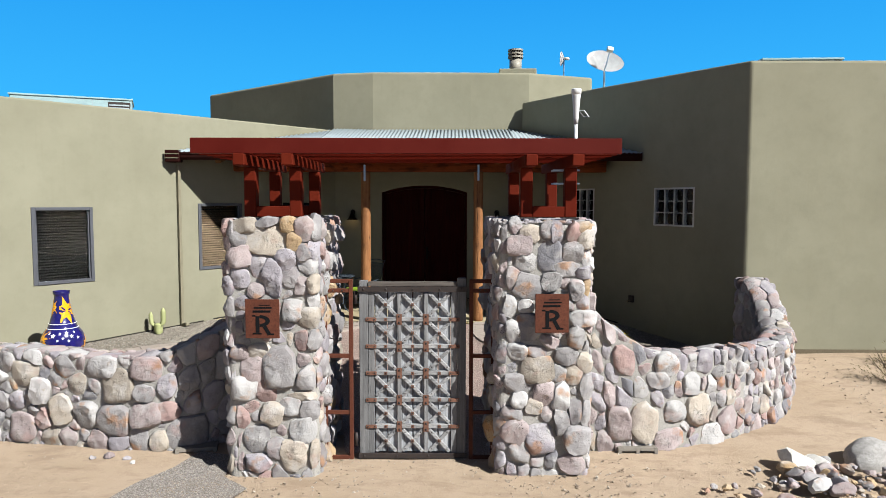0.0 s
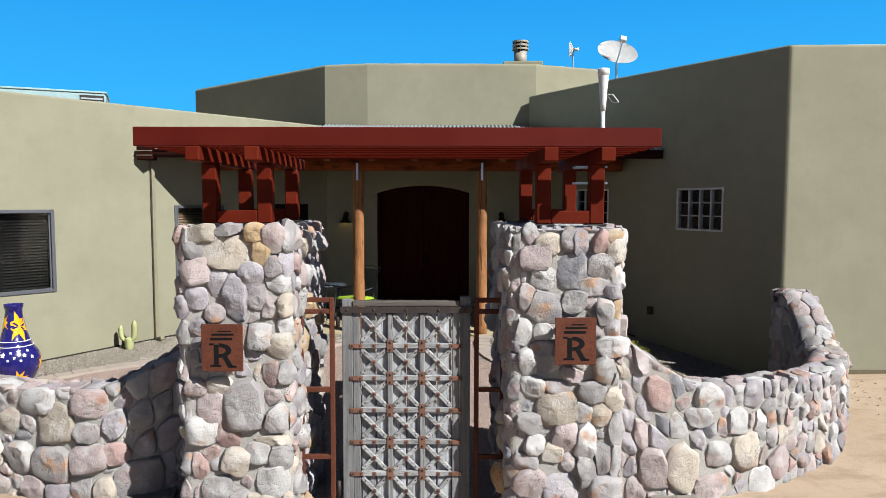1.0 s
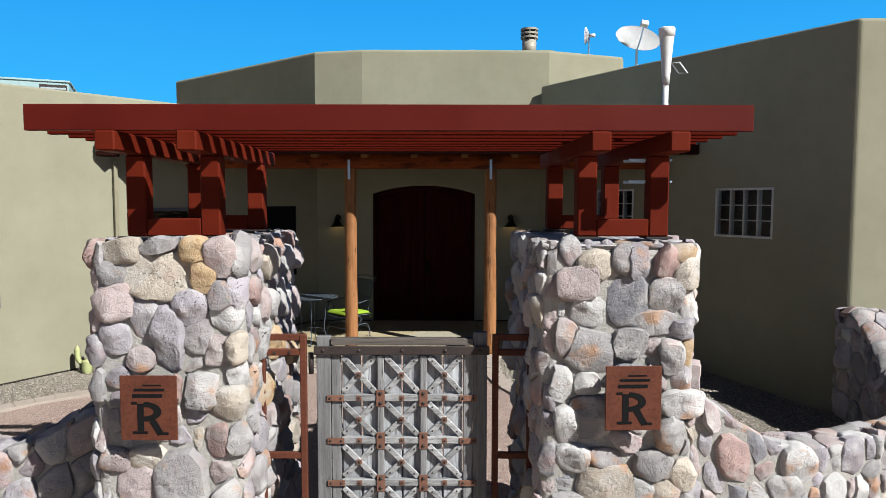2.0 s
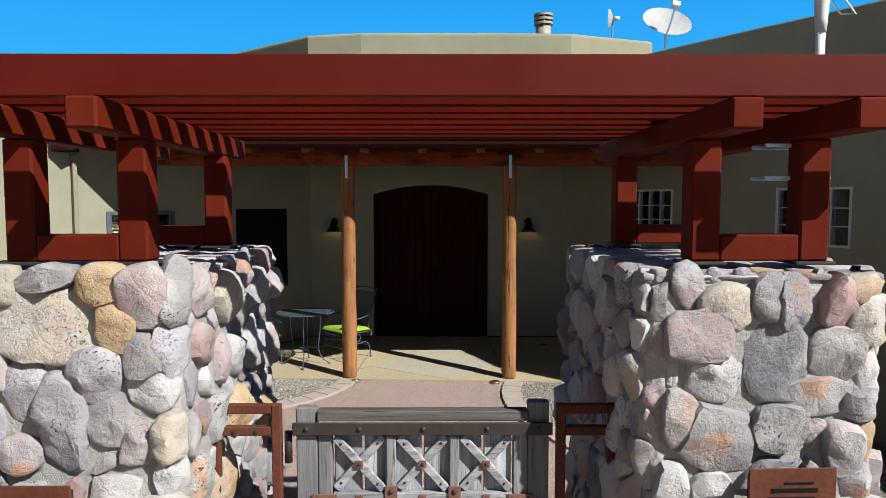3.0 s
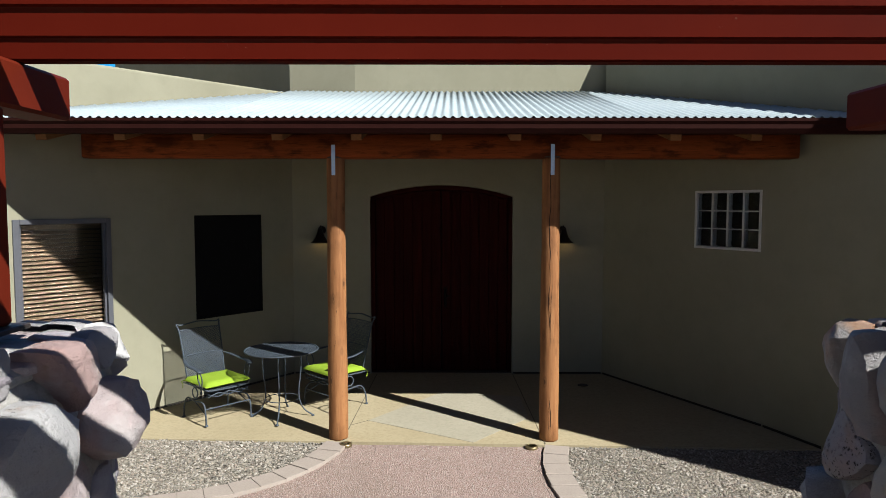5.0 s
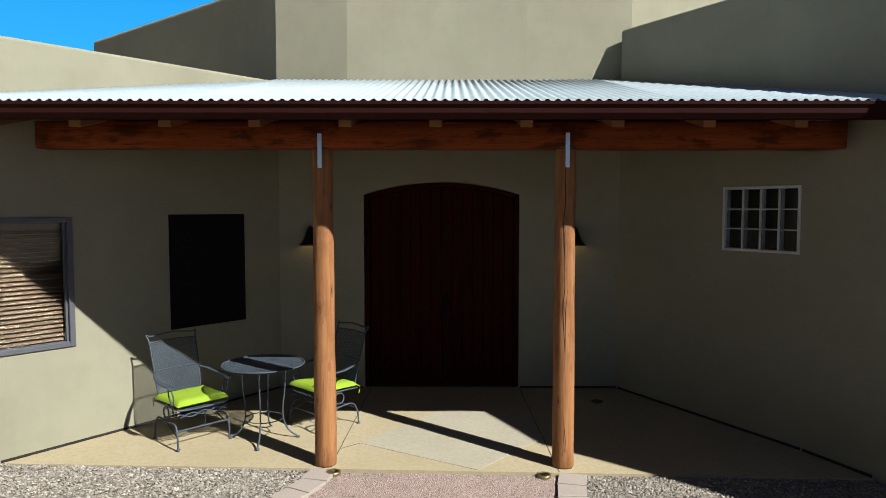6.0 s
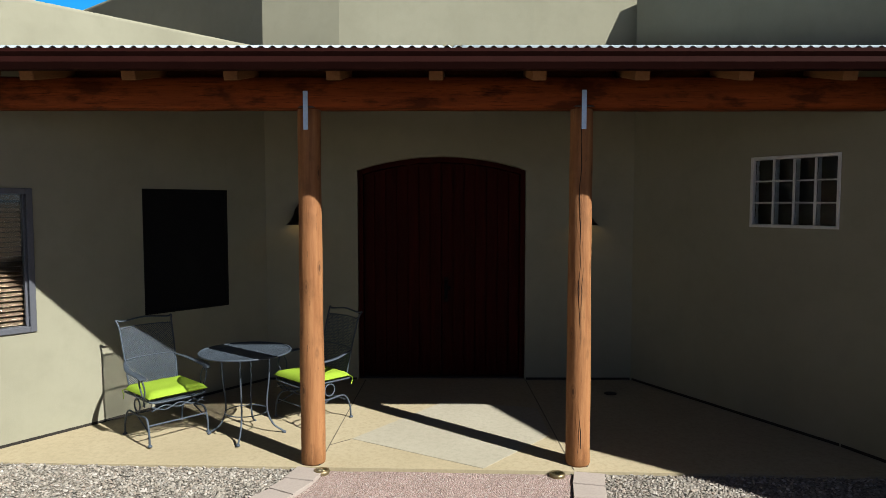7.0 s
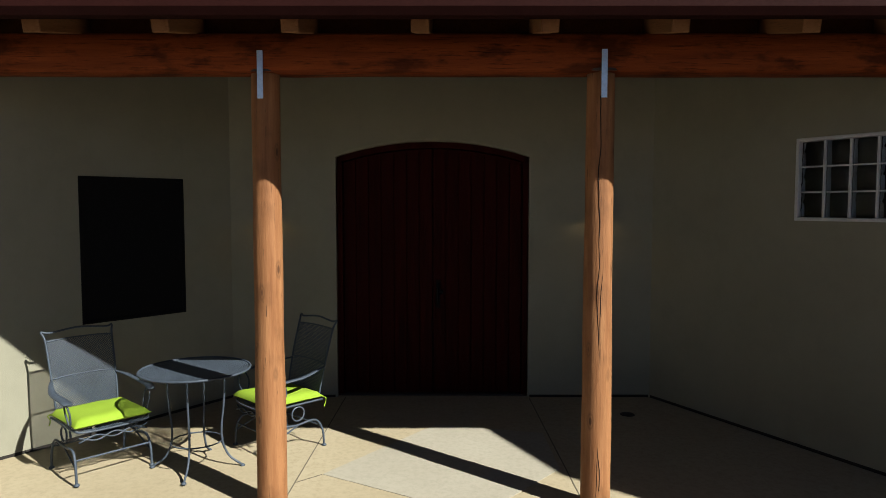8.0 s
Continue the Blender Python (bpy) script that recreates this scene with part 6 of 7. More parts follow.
# ---- on the roof and walls ----
chim = thing("chimney", (1.42, 18.0, 5.0), "stucco chimney with a round capped metal flue", "chimney")
part("stack", box(-0.47, 0.52, -0.4, 0.5, 0, 1.09, 0.03, None, None, 2), STUCCO, chim)
FLUE = speckled("flue_metal", (0.21, 0.198, 0.168), (0.255, 0.242, 0.208), (0.16, 0.148, 0.122), 4, 40, 0.6, 0.1, 0.003, 0.15)
flue = part("flue", lathe([(0.0, 1.0), (0.165, 1.0), (0.165, 1.40), (0.0, 1.40)], 24), FLUE, chim, "", True, (-0.02, 0, 0))
for z in (1.40, 1.49, 1.58):
    part("cap_ring", lathe([(0.0, z + 0.03), (0.205, z + 0.03), (0.205, z + 0.075), (0.0, z + 0.085)], 24), FLUE, flue, "", False)
part("cap_core", lathe([(0.0, 1.40), (0.15, 1.40), (0.15, 1.62), (0.0, 1.62)], 20), DARK_IRON, flue)
for i in range(8):
    a = i * math.pi / 4
    part("cap_post", box(-0.01, 0.01, -0.01, 0.01, 1.40, 1.62, 0, None, Matrix.Translation((0.18 * math.cos(a), 0.18 * math.sin(a), 0))), FLUE, flue)


def dish(at, r, aim, depth, post, label, squash=1.0, roll=0.0):
    ob = thing("satellite_dish", at, label, "satellite dish", "roof antennas")
    bm = bmesh.new()
    n, m = 28, 6
    rings = [[bm.verts.new((0, 0, 0))]]
    for k in range(1, m + 1):
        q = k / m
        rings.append([bm.verts.new((r * q * math.cos(2 * math.pi * i / n), r * q * squash * math.sin(2 * math.pi * i / n), depth * q * q)) for i in range(n)])
    for i in range(n):
        bm.faces.new((rings[0][0], rings[1][i], rings[1][(i + 1) % n]))
        for a, b in zip(rings[1:], rings[2:]):
            bm.faces.new((a[i], b[i], b[(i + 1) % n], a[(i + 1) % n]))
    bmesh.ops.solidify(bm, geom=list(bm.faces), thickness=0.012)
    bmesh.ops.recalc_face_normals(bm, faces=bm.faces)
    turn = Vector(aim).to_track_quat("Z", "Y").to_matrix().to_4x4() @ Matrix.Rotation(radians(roll), 4, "Z")
    refl = part("reflector", bm, WHITE, ob, "white reflector", False, Matrix.Translation((0, 0, post)) @ turn)
    part("mast", rod([(0, 0.03, 0), (0, 0.03, post - 0.12), (0, 0.015, post)], 0.025 if r > 0.3 else 0.015, 8), STRAP, ob, "", True)
    return ob, refl


ob, refl = dish((3.34, 15.5, 4.35), 0.44, (0.10, -0.86, 0.46), 0.05, 1.46, "white oval satellite dish on the roof", 0.68, -13)
part("feed_arm", rod(smooth_line([(0, -0.32, 0.06), (0, -0.22, 0.26), (0, -0.04, 0.42)], 5), 0.016), STRAP, refl)
part("feed_horn", box(-0.07, 0.07, -0.06, 0.05, 0.40, 0.50, 0.01), WHITE, refl)
ob, refl = dish((2.40, 15.5, 5.0), 0.17, (-1.0, 0.30, 0.05), 0.07, 0.90, "small round white antenna dish on the roof")
part("feed", lathe([(0, -0.12), (0.035, -0.12), (0.035, -0.0), (0, 0.0)], 12), WHITE, refl, "", True)


def air_unit(name, m, w, d, h, label):
    ob = thing(name, m, label, "air conditioner", "roof units")
    part("housing", box(0, w, 0, d, 0, h, 0.015), HVAC, ob)
    part("lid", box(-0.02, w + 0.02, -0.02, d + 0.02, h, h + 0.035, 0.006), HVAC, ob)
    for k in range(9):
        z = h * 0.30 + k * h * 0.07
        part("louver", box(w - 0.42, w - 0.05, -0.012, 0.004, z, z + h * 0.035, 0, None), GALV, ob)
    part("vent_back", box(w - 0.44, w - 0.03, -0.004, -0.001, h * 0.28, h * 0.95), DARK_IRON, ob)
    for k in (0.33, 0.66):
        part("seam", box(w * k, w * k + 0.012, -0.004, -0.0005, 0.02, h - 0.02), GALV, ob)
    return ob


air_unit("roof_air_unit", Matrix.Translation((-8.60, 12.0, 3.75)) @ pose(0, 0, 0, 0, 0, 26), 2.15, 1.1, 0.86, "pale blue grey rooftop air conditioning unit")
air_unit("roof_air_unit", Matrix.Translation((5.35, 11.5, 4.35)), 1.35, 1.0, 0.68, "pale grey rooftop air conditioning unit")

gauge = thing("rain_gauge", YARD @ pose(1.575, 0.32, 0), "white weather station mast clamped to the pergola post", "weather station")
part("pole", rod([(0, 0, 2.70), (0, 0, 3.36)], 0.017, 10), WHITE, gauge, "", True)
part("body", lathe([(0, 3.30), (0.020, 3.30), (0.024, 3.36), (0.028, 3.425), (0.034, 3.50), (0.041, 3.570), (0.041, 3.578), (0.046, 3.580), (0.047, 3.622), (0.043, 3.628), (0.0, 3.60)], 20), WHITE, gauge, "", True)
part("bracket", rod([(0.026, -0.01, 3.425), (0.068, -0.03, 3.425), (0.115, -0.03, 3.365), (0.070, -0.01, 3.368)], 0.0045, 6, None, True), WHITE, gauge)
for z in (2.74, 2.865):
    part("clamp", box(-0.215, 0.035, -0.035, -0.022, z - 0.008, z + 0.008, 0.002), STRAP, gauge)
    part("clamp", box(-0.215, 0.035, 0.075, 0.088, z - 0.008, z + 0.008, 0.002), STRAP, gauge)
    part("clamp_bolt", rod([(0.028, -0.05, z), (0.028, 0.10, z)], 0.006, 6), STRAP, gauge)
tap = thing("hose_bib", E_B @ pose(1.0, 0, 0.80), "small dark outdoor fixture on the shaded wall", "hose bib")
part("box", box(-0.05, 0.05, -0.05, 0.0, 0, 0.12, 0.006), DARK_IRON, tap)
part("spout", rod([(0, -0.04, 0.03), (0, -0.10, 0.03), (0, -0.115, 0.0)], 0.012, 8), BRASS, tap)

# ---- field stones: pillars and low garden walls ----


def clip_cell(poly, mid, nrm):
    """The part of a polygon on the near side of a line."""
    out = []
    for i, p in enumerate(poly):
        q = poly[(i + 1) % len(poly)]
        a, b = (p - mid).dot(nrm), (q - mid).dot(nrm)
        if a <= 0:
            out.append(p)
        if a * b < 0:
            out.append(p + (q - p) * (a / (a - b)))
    return out


def stone_cells(w, h, size, rng, fixed=()):
    """Irregular cells that fill a w by h field round the set stones, which are (u, v, width, height, tone). Gives (outline, tone)."""
    cells, ovals = [], []
    for u, v, a, b, tone in fixed:
        c, a, b = Vector((u, v)), a * 0.60, b * 0.60
        e, turn = rng.choice((2.5, 3.0, 3.8, 5.0)), rng.uniform(-0.22, 0.22)
        poly = []
        for i in range(9):
            t = 2 * math.pi * (i + rng.uniform(-0.35, 0.35)) / 9
            ct, st = math.cos(t), math.sin(t)
            p = Vector((a * math.copysign(abs(ct) ** (2 / e), ct), b * math.copysign(abs(st) ** (2 / e), st))) * rng.uniform(0.88, 1.05)
            p.rotate(Matrix.Rotation(turn, 2))
            poly.append(c + p)
        cells.append((poly, tone))
        ovals.append((c, a, b))
    seeds = []
    y = 0.0
    while y < h:
        rh = size * rng.choice((0.6, 0.75, 0.9, 1.0, 1.15, 1.3))
        if h - y - rh < size * 0.45:
            rh = h - y
        x = -rng.random() * rh * 0.6
        while x < w:
            wd = rh * rng.choice((0.7, 0.85, 1.0, 1.2, 1.45, 1.7)) if rh < size else rh * rng.choice((0.65, 0.8, 0.95, 1.1, 1.3))
            cx = x + wd / 2
            cy = y + rh * 0.5 + rh * rng.uniform(-0.2, 0.2)
            r = 0.5 * min(wd, rh)
            split = [(cx, cy, r)]
            if rng.random() < 0.14 and rh > size * 0.95:
                split = [(cx - 0.1 * wd, y + rh * 0.27, r * 0.55), (cx + 0.1 * wd, y + rh * 0.76, r * 0.6)]
            for sx, sy, sr in split:
                p = Vector((min(max(sx, 0.01), w - 0.01), min(max(sy, 0.01), h - 0.01)))
                if all(((p.x - c.x) / (a + 0.02)) ** 2 + ((p.y - c.y) / (b + 0.02)) ** 2 > 1 for c, a, b in ovals):
                    seeds.append((p, sr * sr))
            x += wd
        y += rh
    for _ in range(int(w * h * 260)):
        p, r = Vector((rng.uniform(0, w), rng.uniform(0, h))), rng.uniform(0.028, 0.05)
        if fixed and all(((p.x - c.x) / (a + r * 0.8)) ** 2 + ((p.y - c.y) / (b + r * 0.8)) ** 2 > 1 for c, a, b in ovals) and all((p - q).length > math.sqrt(rq) + r for q, rq in seeds):
            seeds.append((p, r * r))
    for i, (p, rp) in enumerate(seeds):
        poly = [Vector((0, 0)), Vector((w, 0)), Vector((w, h)), Vector((0, h))]
        for j, (q, rq) in enumerate(seeds):
            d = q - p
            if i == j or d.length > size * 4:
                continue
            k = (d.length_squared + rp - rq) / (2 * d.length_squared)
            poly = clip_cell(poly, p + d * k, d.normalized())
            if len(poly) < 3:
                break
        for c, a, b in ovals:
            d = p - c
            if len(poly) < 3 or d.length > size * 4:
                continue
            k = 1 / math.sqrt((d.x / a) ** 2 + (d.y / b) ** 2)
            q = d * k
            nrm = -Vector((q.x / (a * a), q.y / (b * b))).normalized()
            poly = clip_cell(poly, c + q, nrm)
        if len(poly) >= 3:
            cells.append((poly, rng.choice(TONE_DECK)))
    if fixed:
        cells += chinking([poly for poly, _ in cells], w, h, rng)
    return cells


def chinking(polys, w, h, rng):
    """Small stones pushed into the wider open joints."""
    gx, gy = np.meshgrid(np.arange(0.02, w - 0.01, 0.015), np.arange(0.02, h - 0.01, 0.015))
    pts = np.stack((gx.ravel(), gy.ravel()), 1)
    clear = np.full(len(pts), 1.0)
    for poly in polys:
        q = np.array([(v.x, v.y) for v in poly])
        e = np.roll(q, -1, 0) - q
        ok = (e ** 2).sum(1) > 1e-10
        q, e = q[ok], e[ok]
        near = np.nonzero((pts > q.min(0) - 0.12).all(1) & (pts < q.max(0) + 0.12).all(1))[0]
        if not len(near) or len(q) < 3:
            continue
        d = pts[near, None] - q[None]
        side = e[:, 0] * d[:, :, 1] - e[:, 1] * d[:, :, 0]
        inside = (side > 0).all(1) | (side < 0).all(1)
        t = np.clip((d * e).sum(2) / (e ** 2).sum(1), 0, 1)
        dist = np.sqrt(((d - e * t[:, :, None]) ** 2).sum(2)).min(1)
        clear[near] = np.minimum(clear[near], np.where(inside, 0, dist))
    out = []
    while len(out) < 160:
        k = int(clear.argmax())
        r = float(clear[k])
        if r < 0.019:
            break
        r = min(r, 0.075)
        c = Vector(pts[k])
        turn, a, b = rng.uniform(0, 3), r * rng.uniform(1.15, 1.4), r * rng.uniform(0.95, 1.1)
        poly = []
        for i in range(7):
            p = Vector((a * math.cos(2 * math.pi * i / 7), b * math.sin(2 * math.pi * i / 7))) * rng.uniform(0.88, 1.1)
            p.rotate(Matrix.Rotation(turn, 2))
            poly.append(c + p)
        out.append((poly, rng.choice(TONE_DECK)))
        clear = np.minimum(clear, np.maximum(0, np.hypot(pts[:, 0] - c.x, pts[:, 1] - c.y) - r))
    return out


def stone_mesh(poly, to_space, rng, proud, sides=16):
    """A rounded field stone over a cell; to_space maps (u, v, height) to the thing's axes."""
    c = sum(poly, Vector((0, 0))) / len(poly)
    area = abs(sum(poly[i].x * poly[(i + 1) % len(poly)].y - poly[(i + 1) % len(poly)].x * poly[i].y for i in range(len(poly)))) / 2
    if area < 0.0007 or area < 0.021 * sum((poly[i] - poly[i - 1]).length for i in range(len(poly))) ** 2:
        return None
    size = math.sqrt(area)
    gap = 0.001 + 0.005 * rng.random()
    power = rng.choice((6.0, 8.0, 12.0, 20.0))
    outline = []
    for i in range(sides):
        a = 2 * math.pi * (i + 0.3 * rng.uniform(-1, 1)) / sides
        d = Vector((math.cos(a), math.sin(a)))
        inv = 0.0
        for k in range(len(poly)):
            p, q = poly[k], poly[(k + 1) % len(poly)]
            e = q - p
            nrm = Vector((e.y, -e.x))
            if nrm.length < 1e-7:
                continue
            nrm.normalize()
            if nrm.dot(c - p) > 0:
                nrm = -nrm
            dist = max(0.004, nrm.dot(p - c) - gap)
            s = nrm.dot(d)
            if s > 0:
                inv += (s / dist) ** power
        r = inv ** (-1 / power)
        outline.append(d * r * (1 + 0.06 * rng.uniform(-1, 1)))
    h = min(proud, 0.55 * size) * rng.uniform(0.75, 1.15)
    tilt = Vector((rng.uniform(-1, 1), rng.uniform(-1, 1))) * 0.4
    facets = [(Vector((rng.uniform(-1, 1), rng.uniform(-1, 1))).normalized() * rng.uniform(0.3, 1.0), rng.uniform(0.72, 1.03)) for _ in range(rng.choice((2, 3, 5, 7)))]
    seed = rng.uniform(0, 99)
    bm = bmesh.new()
    rings = []
    for k, f in ((0.97, -0.30), (1.02, 0.14), (1.0, 0.46), (0.93, 0.74), (0.77, 0.92), (0.52, 0.985), (0.24, 1.0)):
        ring = []
        for p in outline:
            q = p * k
            top = h * f * (1 + tilt.dot(q) / size)
            if f > 0:
                for d, lim in facets:
                    top = min(top, h * (lim - d.dot(q) / size))
                w = Vector((c.x + q.x, c.y + q.y, seed))
                top += h * (0.14 * noise.noise(w * 9) + 0.13 * noise.noise(w * 22)) * min(1, f * 2)
                q = q * (1 + 0.05 * noise.noise(w * 15))
                top = max(top, 0.45 * h * f)
            ring.append(bm.verts.new(to_space(c.x + q.x, c.y + q.y, top)))
        rings.append(ring)
    tip = bm.verts.new(sum((v.co for v in rings[-1]), Vector()) / sides)
    for a, b in zip(rings, rings[1:]):
        for i in range(sides):
            bm.faces.new((a[i], a[(i + 1) % sides], b[(i + 1) % sides], b[i]))
    for i in range(sides):
        bm.faces.new((rings[-1][i], rings[-1][(i + 1) % sides], tip))
    bmesh.ops.recalc_face_normals(bm, faces=bm.faces)
    return bm


def join(into, bm):
    """Add a stone's mesh to a larger one."""
    made = {v: into.verts.new(v.co) for v in bm.verts}
    for f in bm.faces:
        into.faces.new([made[v] for v in f.verts])
    bm.free()


def pillar(x0, x1, y0, y1, top, front, seed, label, size, proud, porous):
    """A square pillar of field stones in the yard's axes; its stones wrap round the corners. porous: the share of porous stones on its sides."""
    rng = random.Random(seed)
    ob = thing("stone_pillar", YARD, label, "pillar", "gate pillars")
    inset, r = 0.065, 0.06
    X0, X1, Y0, Y1 = x0 + inset, x1 - inset, y0 + inset, y1 - inset
    corners = [(X0, Y0), (X1, Y0), (X1, Y1), (X0, Y1)]
    track = []
    for i, (ax, ay) in enumerate(corners):
        bx, by = corners[(i + 1) % 4]
        length = math.hypot(bx - ax, by - ay)
        dx, dy = (bx - ax) / length, (by - ay) / length
        track.append((length - 2 * r, Vector((ax + dx * r, ay + dy * r)), Vector((dx, dy))))
    quarter = math.pi / 2 * (r + inset)
    total = sum(t[0] for t in track) + 4 * quarter

    def place(u, v, d):
        u = u % total
        for length, p, way in track:
            out = Vector((way.y, -way.x))
            if u < length:
                q = p + way * u + out * d
                return Vector((q.x, q.y, v))
            u -= length
            if u < quarter:
                a = u / quarter * math.pi / 2
                cc = p + way * length - out * r
                q = cc + (out * math.cos(a) + way * math.sin(a)) * (r + d)
                return Vector((q.x, q.y, v))
            u -= quarter
        return place(0.001, v, d)
    part("core", box(X0 - 0.026, X1 + 0.026, Y0 - 0.026, Y1 + 0.026, -0.15, top - 0.02, 0.066, seg=4), MORTAR, ob, "pale grey mortar core")
    fixed = [(x - X0 - r, z + 0.03, w, h, tone) for x, z, w, h, tone in front]
    begin, end = track[0][0] + quarter * 0.9, total - quarter * 0.9
    for _ in range(900):
        w, h = rng.uniform(0.19, 0.30), rng.uniform(0.17, 0.28)
        u, v = rng.uniform(begin + w / 2, end - w / 2), rng.uniform(h / 2, top + 0.02 - h / 2)
        if all(abs(u - a) > (w + c) * 0.52 or abs(v - b) > (h + d) * 0.52 for a, b, c, d, _t in fixed):
            fixed.append((u, v, w * 0.92, h * 0.92, rng.choice(SIDE_DECK)))
    cells = stone_cells(total, top + 0.045, size, rng, fixed)
    rear = track[0][0] + track[1][0] + 1.6 * quarter
    rest = bmesh.new()
    for poly, tone in cells:
        mid = sum(p.x for p in poly) / len(poly)
        front_face = mid < begin or mid > end
        bm = stone_mesh([Vector((p.x, p.y - 0.03)) for p in poly], place, rng, 0.105 if front_face else proud)
        if bm and rear < mid < rear + track[2][0] + 0.6 * quarter:
            join(rest, bm)
        elif bm:
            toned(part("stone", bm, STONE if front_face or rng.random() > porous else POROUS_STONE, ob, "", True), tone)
    toned(tagged(part("stones", rest, STONE, ob, "field stones of the rear face", True), kind="stuff"), 4)
    # mortar cap with a few flat stones round the rim
    bm = box(x0 + 0.05, x1 - 0.05, y0 + 0.05, y1 - 0.05, top - 0.05, top - 0.012, 0.012)
    part("cap", bm, MORTAR, ob, "rough mortar cap")
    w, d = x1 - x0 - 0.07, y1 - y0 - 0.07
    for poly, tone in stone_cells(w, d, 0.20, rng):
        bm = stone_mesh(poly, lambda u, v, e: Vector((x0 + 0.035 + u, y0 + 0.035 + v, top - 0.022 + e)), rng, 0.022)
        if bm:
            toned(part("stone", bm, STONE, ob, "", True), tone)
    return ob


# the larger stones of each front: across, height, width, height of the stone, tone
LEFT_UPPER = [(-1.48, 2.35, 0.21, 0.14, 2), (-1.27, 2.38, 0.23, 0.1, 4), (-1.08, 2.36, 0.17, 0.15, 6), (-0.93, 2.33, 0.18, 0.22, 1), (-0.79, 2.33, 0.16, 0.23, 4), (-1.28, 2.21, 0.38, 0.26, 2), (-1.54, 2.23, 0.17, 0.15, 4), (-1.03, 2.22, 0.15, 0.2, 6), (-0.93, 2.11, 0.17, 0.17, 4), (-0.82, 2.13, 0.17, 0.19, 0), (-1.52, 2.06, 0.22, 0.18, 1), (-1.35, 1.99, 0.16, 0.24, 0), (-1.23, 1.87, 0.17, 0.34, 0), (-1.11, 2.04, 0.2, 0.2, 0), (-0.89, 1.98, 0.23, 0.15, 3), (-1.07, 1.89, 0.15, 0.19, 4), (-0.84, 1.81, 0.15, 0.19, 2), (-0.96, 1.8, 0.13, 0.17, 1), (-1.53, 1.87, 0.18, 0.18, 0), (-1.38, 1.75, 0.15, 0.15, 1)]
LEFT_LOWER = [(-0.83, 1.67, 0.16, 0.16, 3), (-1.05, 1.58, 0.18, 0.19, 3), (-0.88, 1.51, 0.29, 0.19, 2), (-0.97, 1.3, 0.13, 0.19, 7), (-0.84, 1.3, 0.14, 0.2, 4), (-1.18, 1.05, 0.28, 0.37, 4), (-1.42, 1.04, 0.21, 0.24, 1), (-1.51, 0.85, 0.24, 0.21, 3), (-1.3, 0.82, 0.19, 0.21, 7), (-1.54, 1.19, 0.17, 0.13, 1), (-1.35, 1.2, 0.2, 0.14, 2), (-0.93, 0.78, 0.34, 0.09, 2), (-1.07, 0.68, 0.21, 0.18, 3), (-0.88, 0.64, 0.21, 0.18, 4), (-1.24, 0.62, 0.21, 0.2, 2), (-0.95, 0.46, 0.31, 0.25, 3), (-1.39, 0.39, 0.23, 0.24, 4), (-1.05, 0.23, 0.25, 0.31, 2), (-0.84, 0.24, 0.14, 0.31, 2), (-1.21, 0.29, 0.16, 0.19, 4)]
RIGHT_UPPER = [(0.98, 2.35, 0.12, 0.18, 5), (1.12, 2.28, 0.19, 0.17, 2), (1.27, 2.31, 0.13, 0.17, 4), (1.36, 2.29, 0.13, 0.2, 0), (1.51, 2.29, 0.13, 0.22, 7), (1.62, 2.34, 0.19, 0.1, 6), (1.65, 2.23, 0.2, 0.16, 2), (1.02, 2.18, 0.23, 0.19, 1), (1.3, 2.07, 0.23, 0.31, 5), (1.51, 2.11, 0.19, 0.18, 4), (1.65, 2.05, 0.13, 0.2, 3), (1.08, 2.02, 0.2, 0.18, 3), (1.44, 1.95, 0.25, 0.14, 4), (1.64, 1.92, 0.2, 0.11, 0), (0.96, 1.87, 0.13, 0.2, 1), (1.11, 1.8, 0.26, 0.23, 4), (1.31, 1.84, 0.2, 0.18, 4), (1.44, 1.82, 0.11, 0.13, 1), (1.55, 1.76, 0.13, 0.19, 3), (1.67, 1.79, 0.13, 0.17, 6)]
RIGHT_MID = [(1.64, 1.64, 0.18, 0.13, 0), (0.93, 1.62, 0.14, 0.23, 3), (1.08, 1.61, 0.15, 0.14, 3), (1.11, 1.43, 0.24, 0.26, 5), (1.62, 1.5, 0.25, 0.15, 3), (1.55, 1.33, 0.16, 0.21, 3), (0.97, 1.38, 0.13, 0.24, 3), (1.0, 1.2, 0.2, 0.17, 3), (1.19, 1.19, 0.18, 0.12, 4), (1.47, 1.16, 0.21, 0.18, 4), (1.2, 1.03, 0.33, 0.24, 2), (1.64, 1.08, 0.17, 0.18, 2), (1.02, 0.9, 0.28, 0.17, 4), (1.4, 0.98, 0.14, 0.18, 3), (1.54, 0.97, 0.16, 0.19, 2), (1.69, 0.86, 0.2, 0.26, 4), (1.25, 0.8, 0.2, 0.25, 1), (1.42, 0.76, 0.16, 0.29, 3), (1.55, 0.63, 0.12, 0.26, 4), (1.66, 0.61, 0.13, 0.3, 4)]
RIGHT_LOWER = [(1.03, 0.74, 0.15, 0.17, 3), (1.17, 0.68, 0.16, 0.17, 2), (0.96, 0.6, 0.23, 0.16, 4), (1.42, 0.53, 0.16, 0.23, 4), (1.0, 0.44, 0.26, 0.23, 1), (1.23, 0.37, 0.25, 0.27, 0), (1.59, 0.36, 0.29, 0.28, 4), (1.04, 0.25, 0.2, 0.2, 3), (1.53, 0.13, 0.25, 0.18, 1), (1.29, 0.61, 0.11, 0.15, 4)]
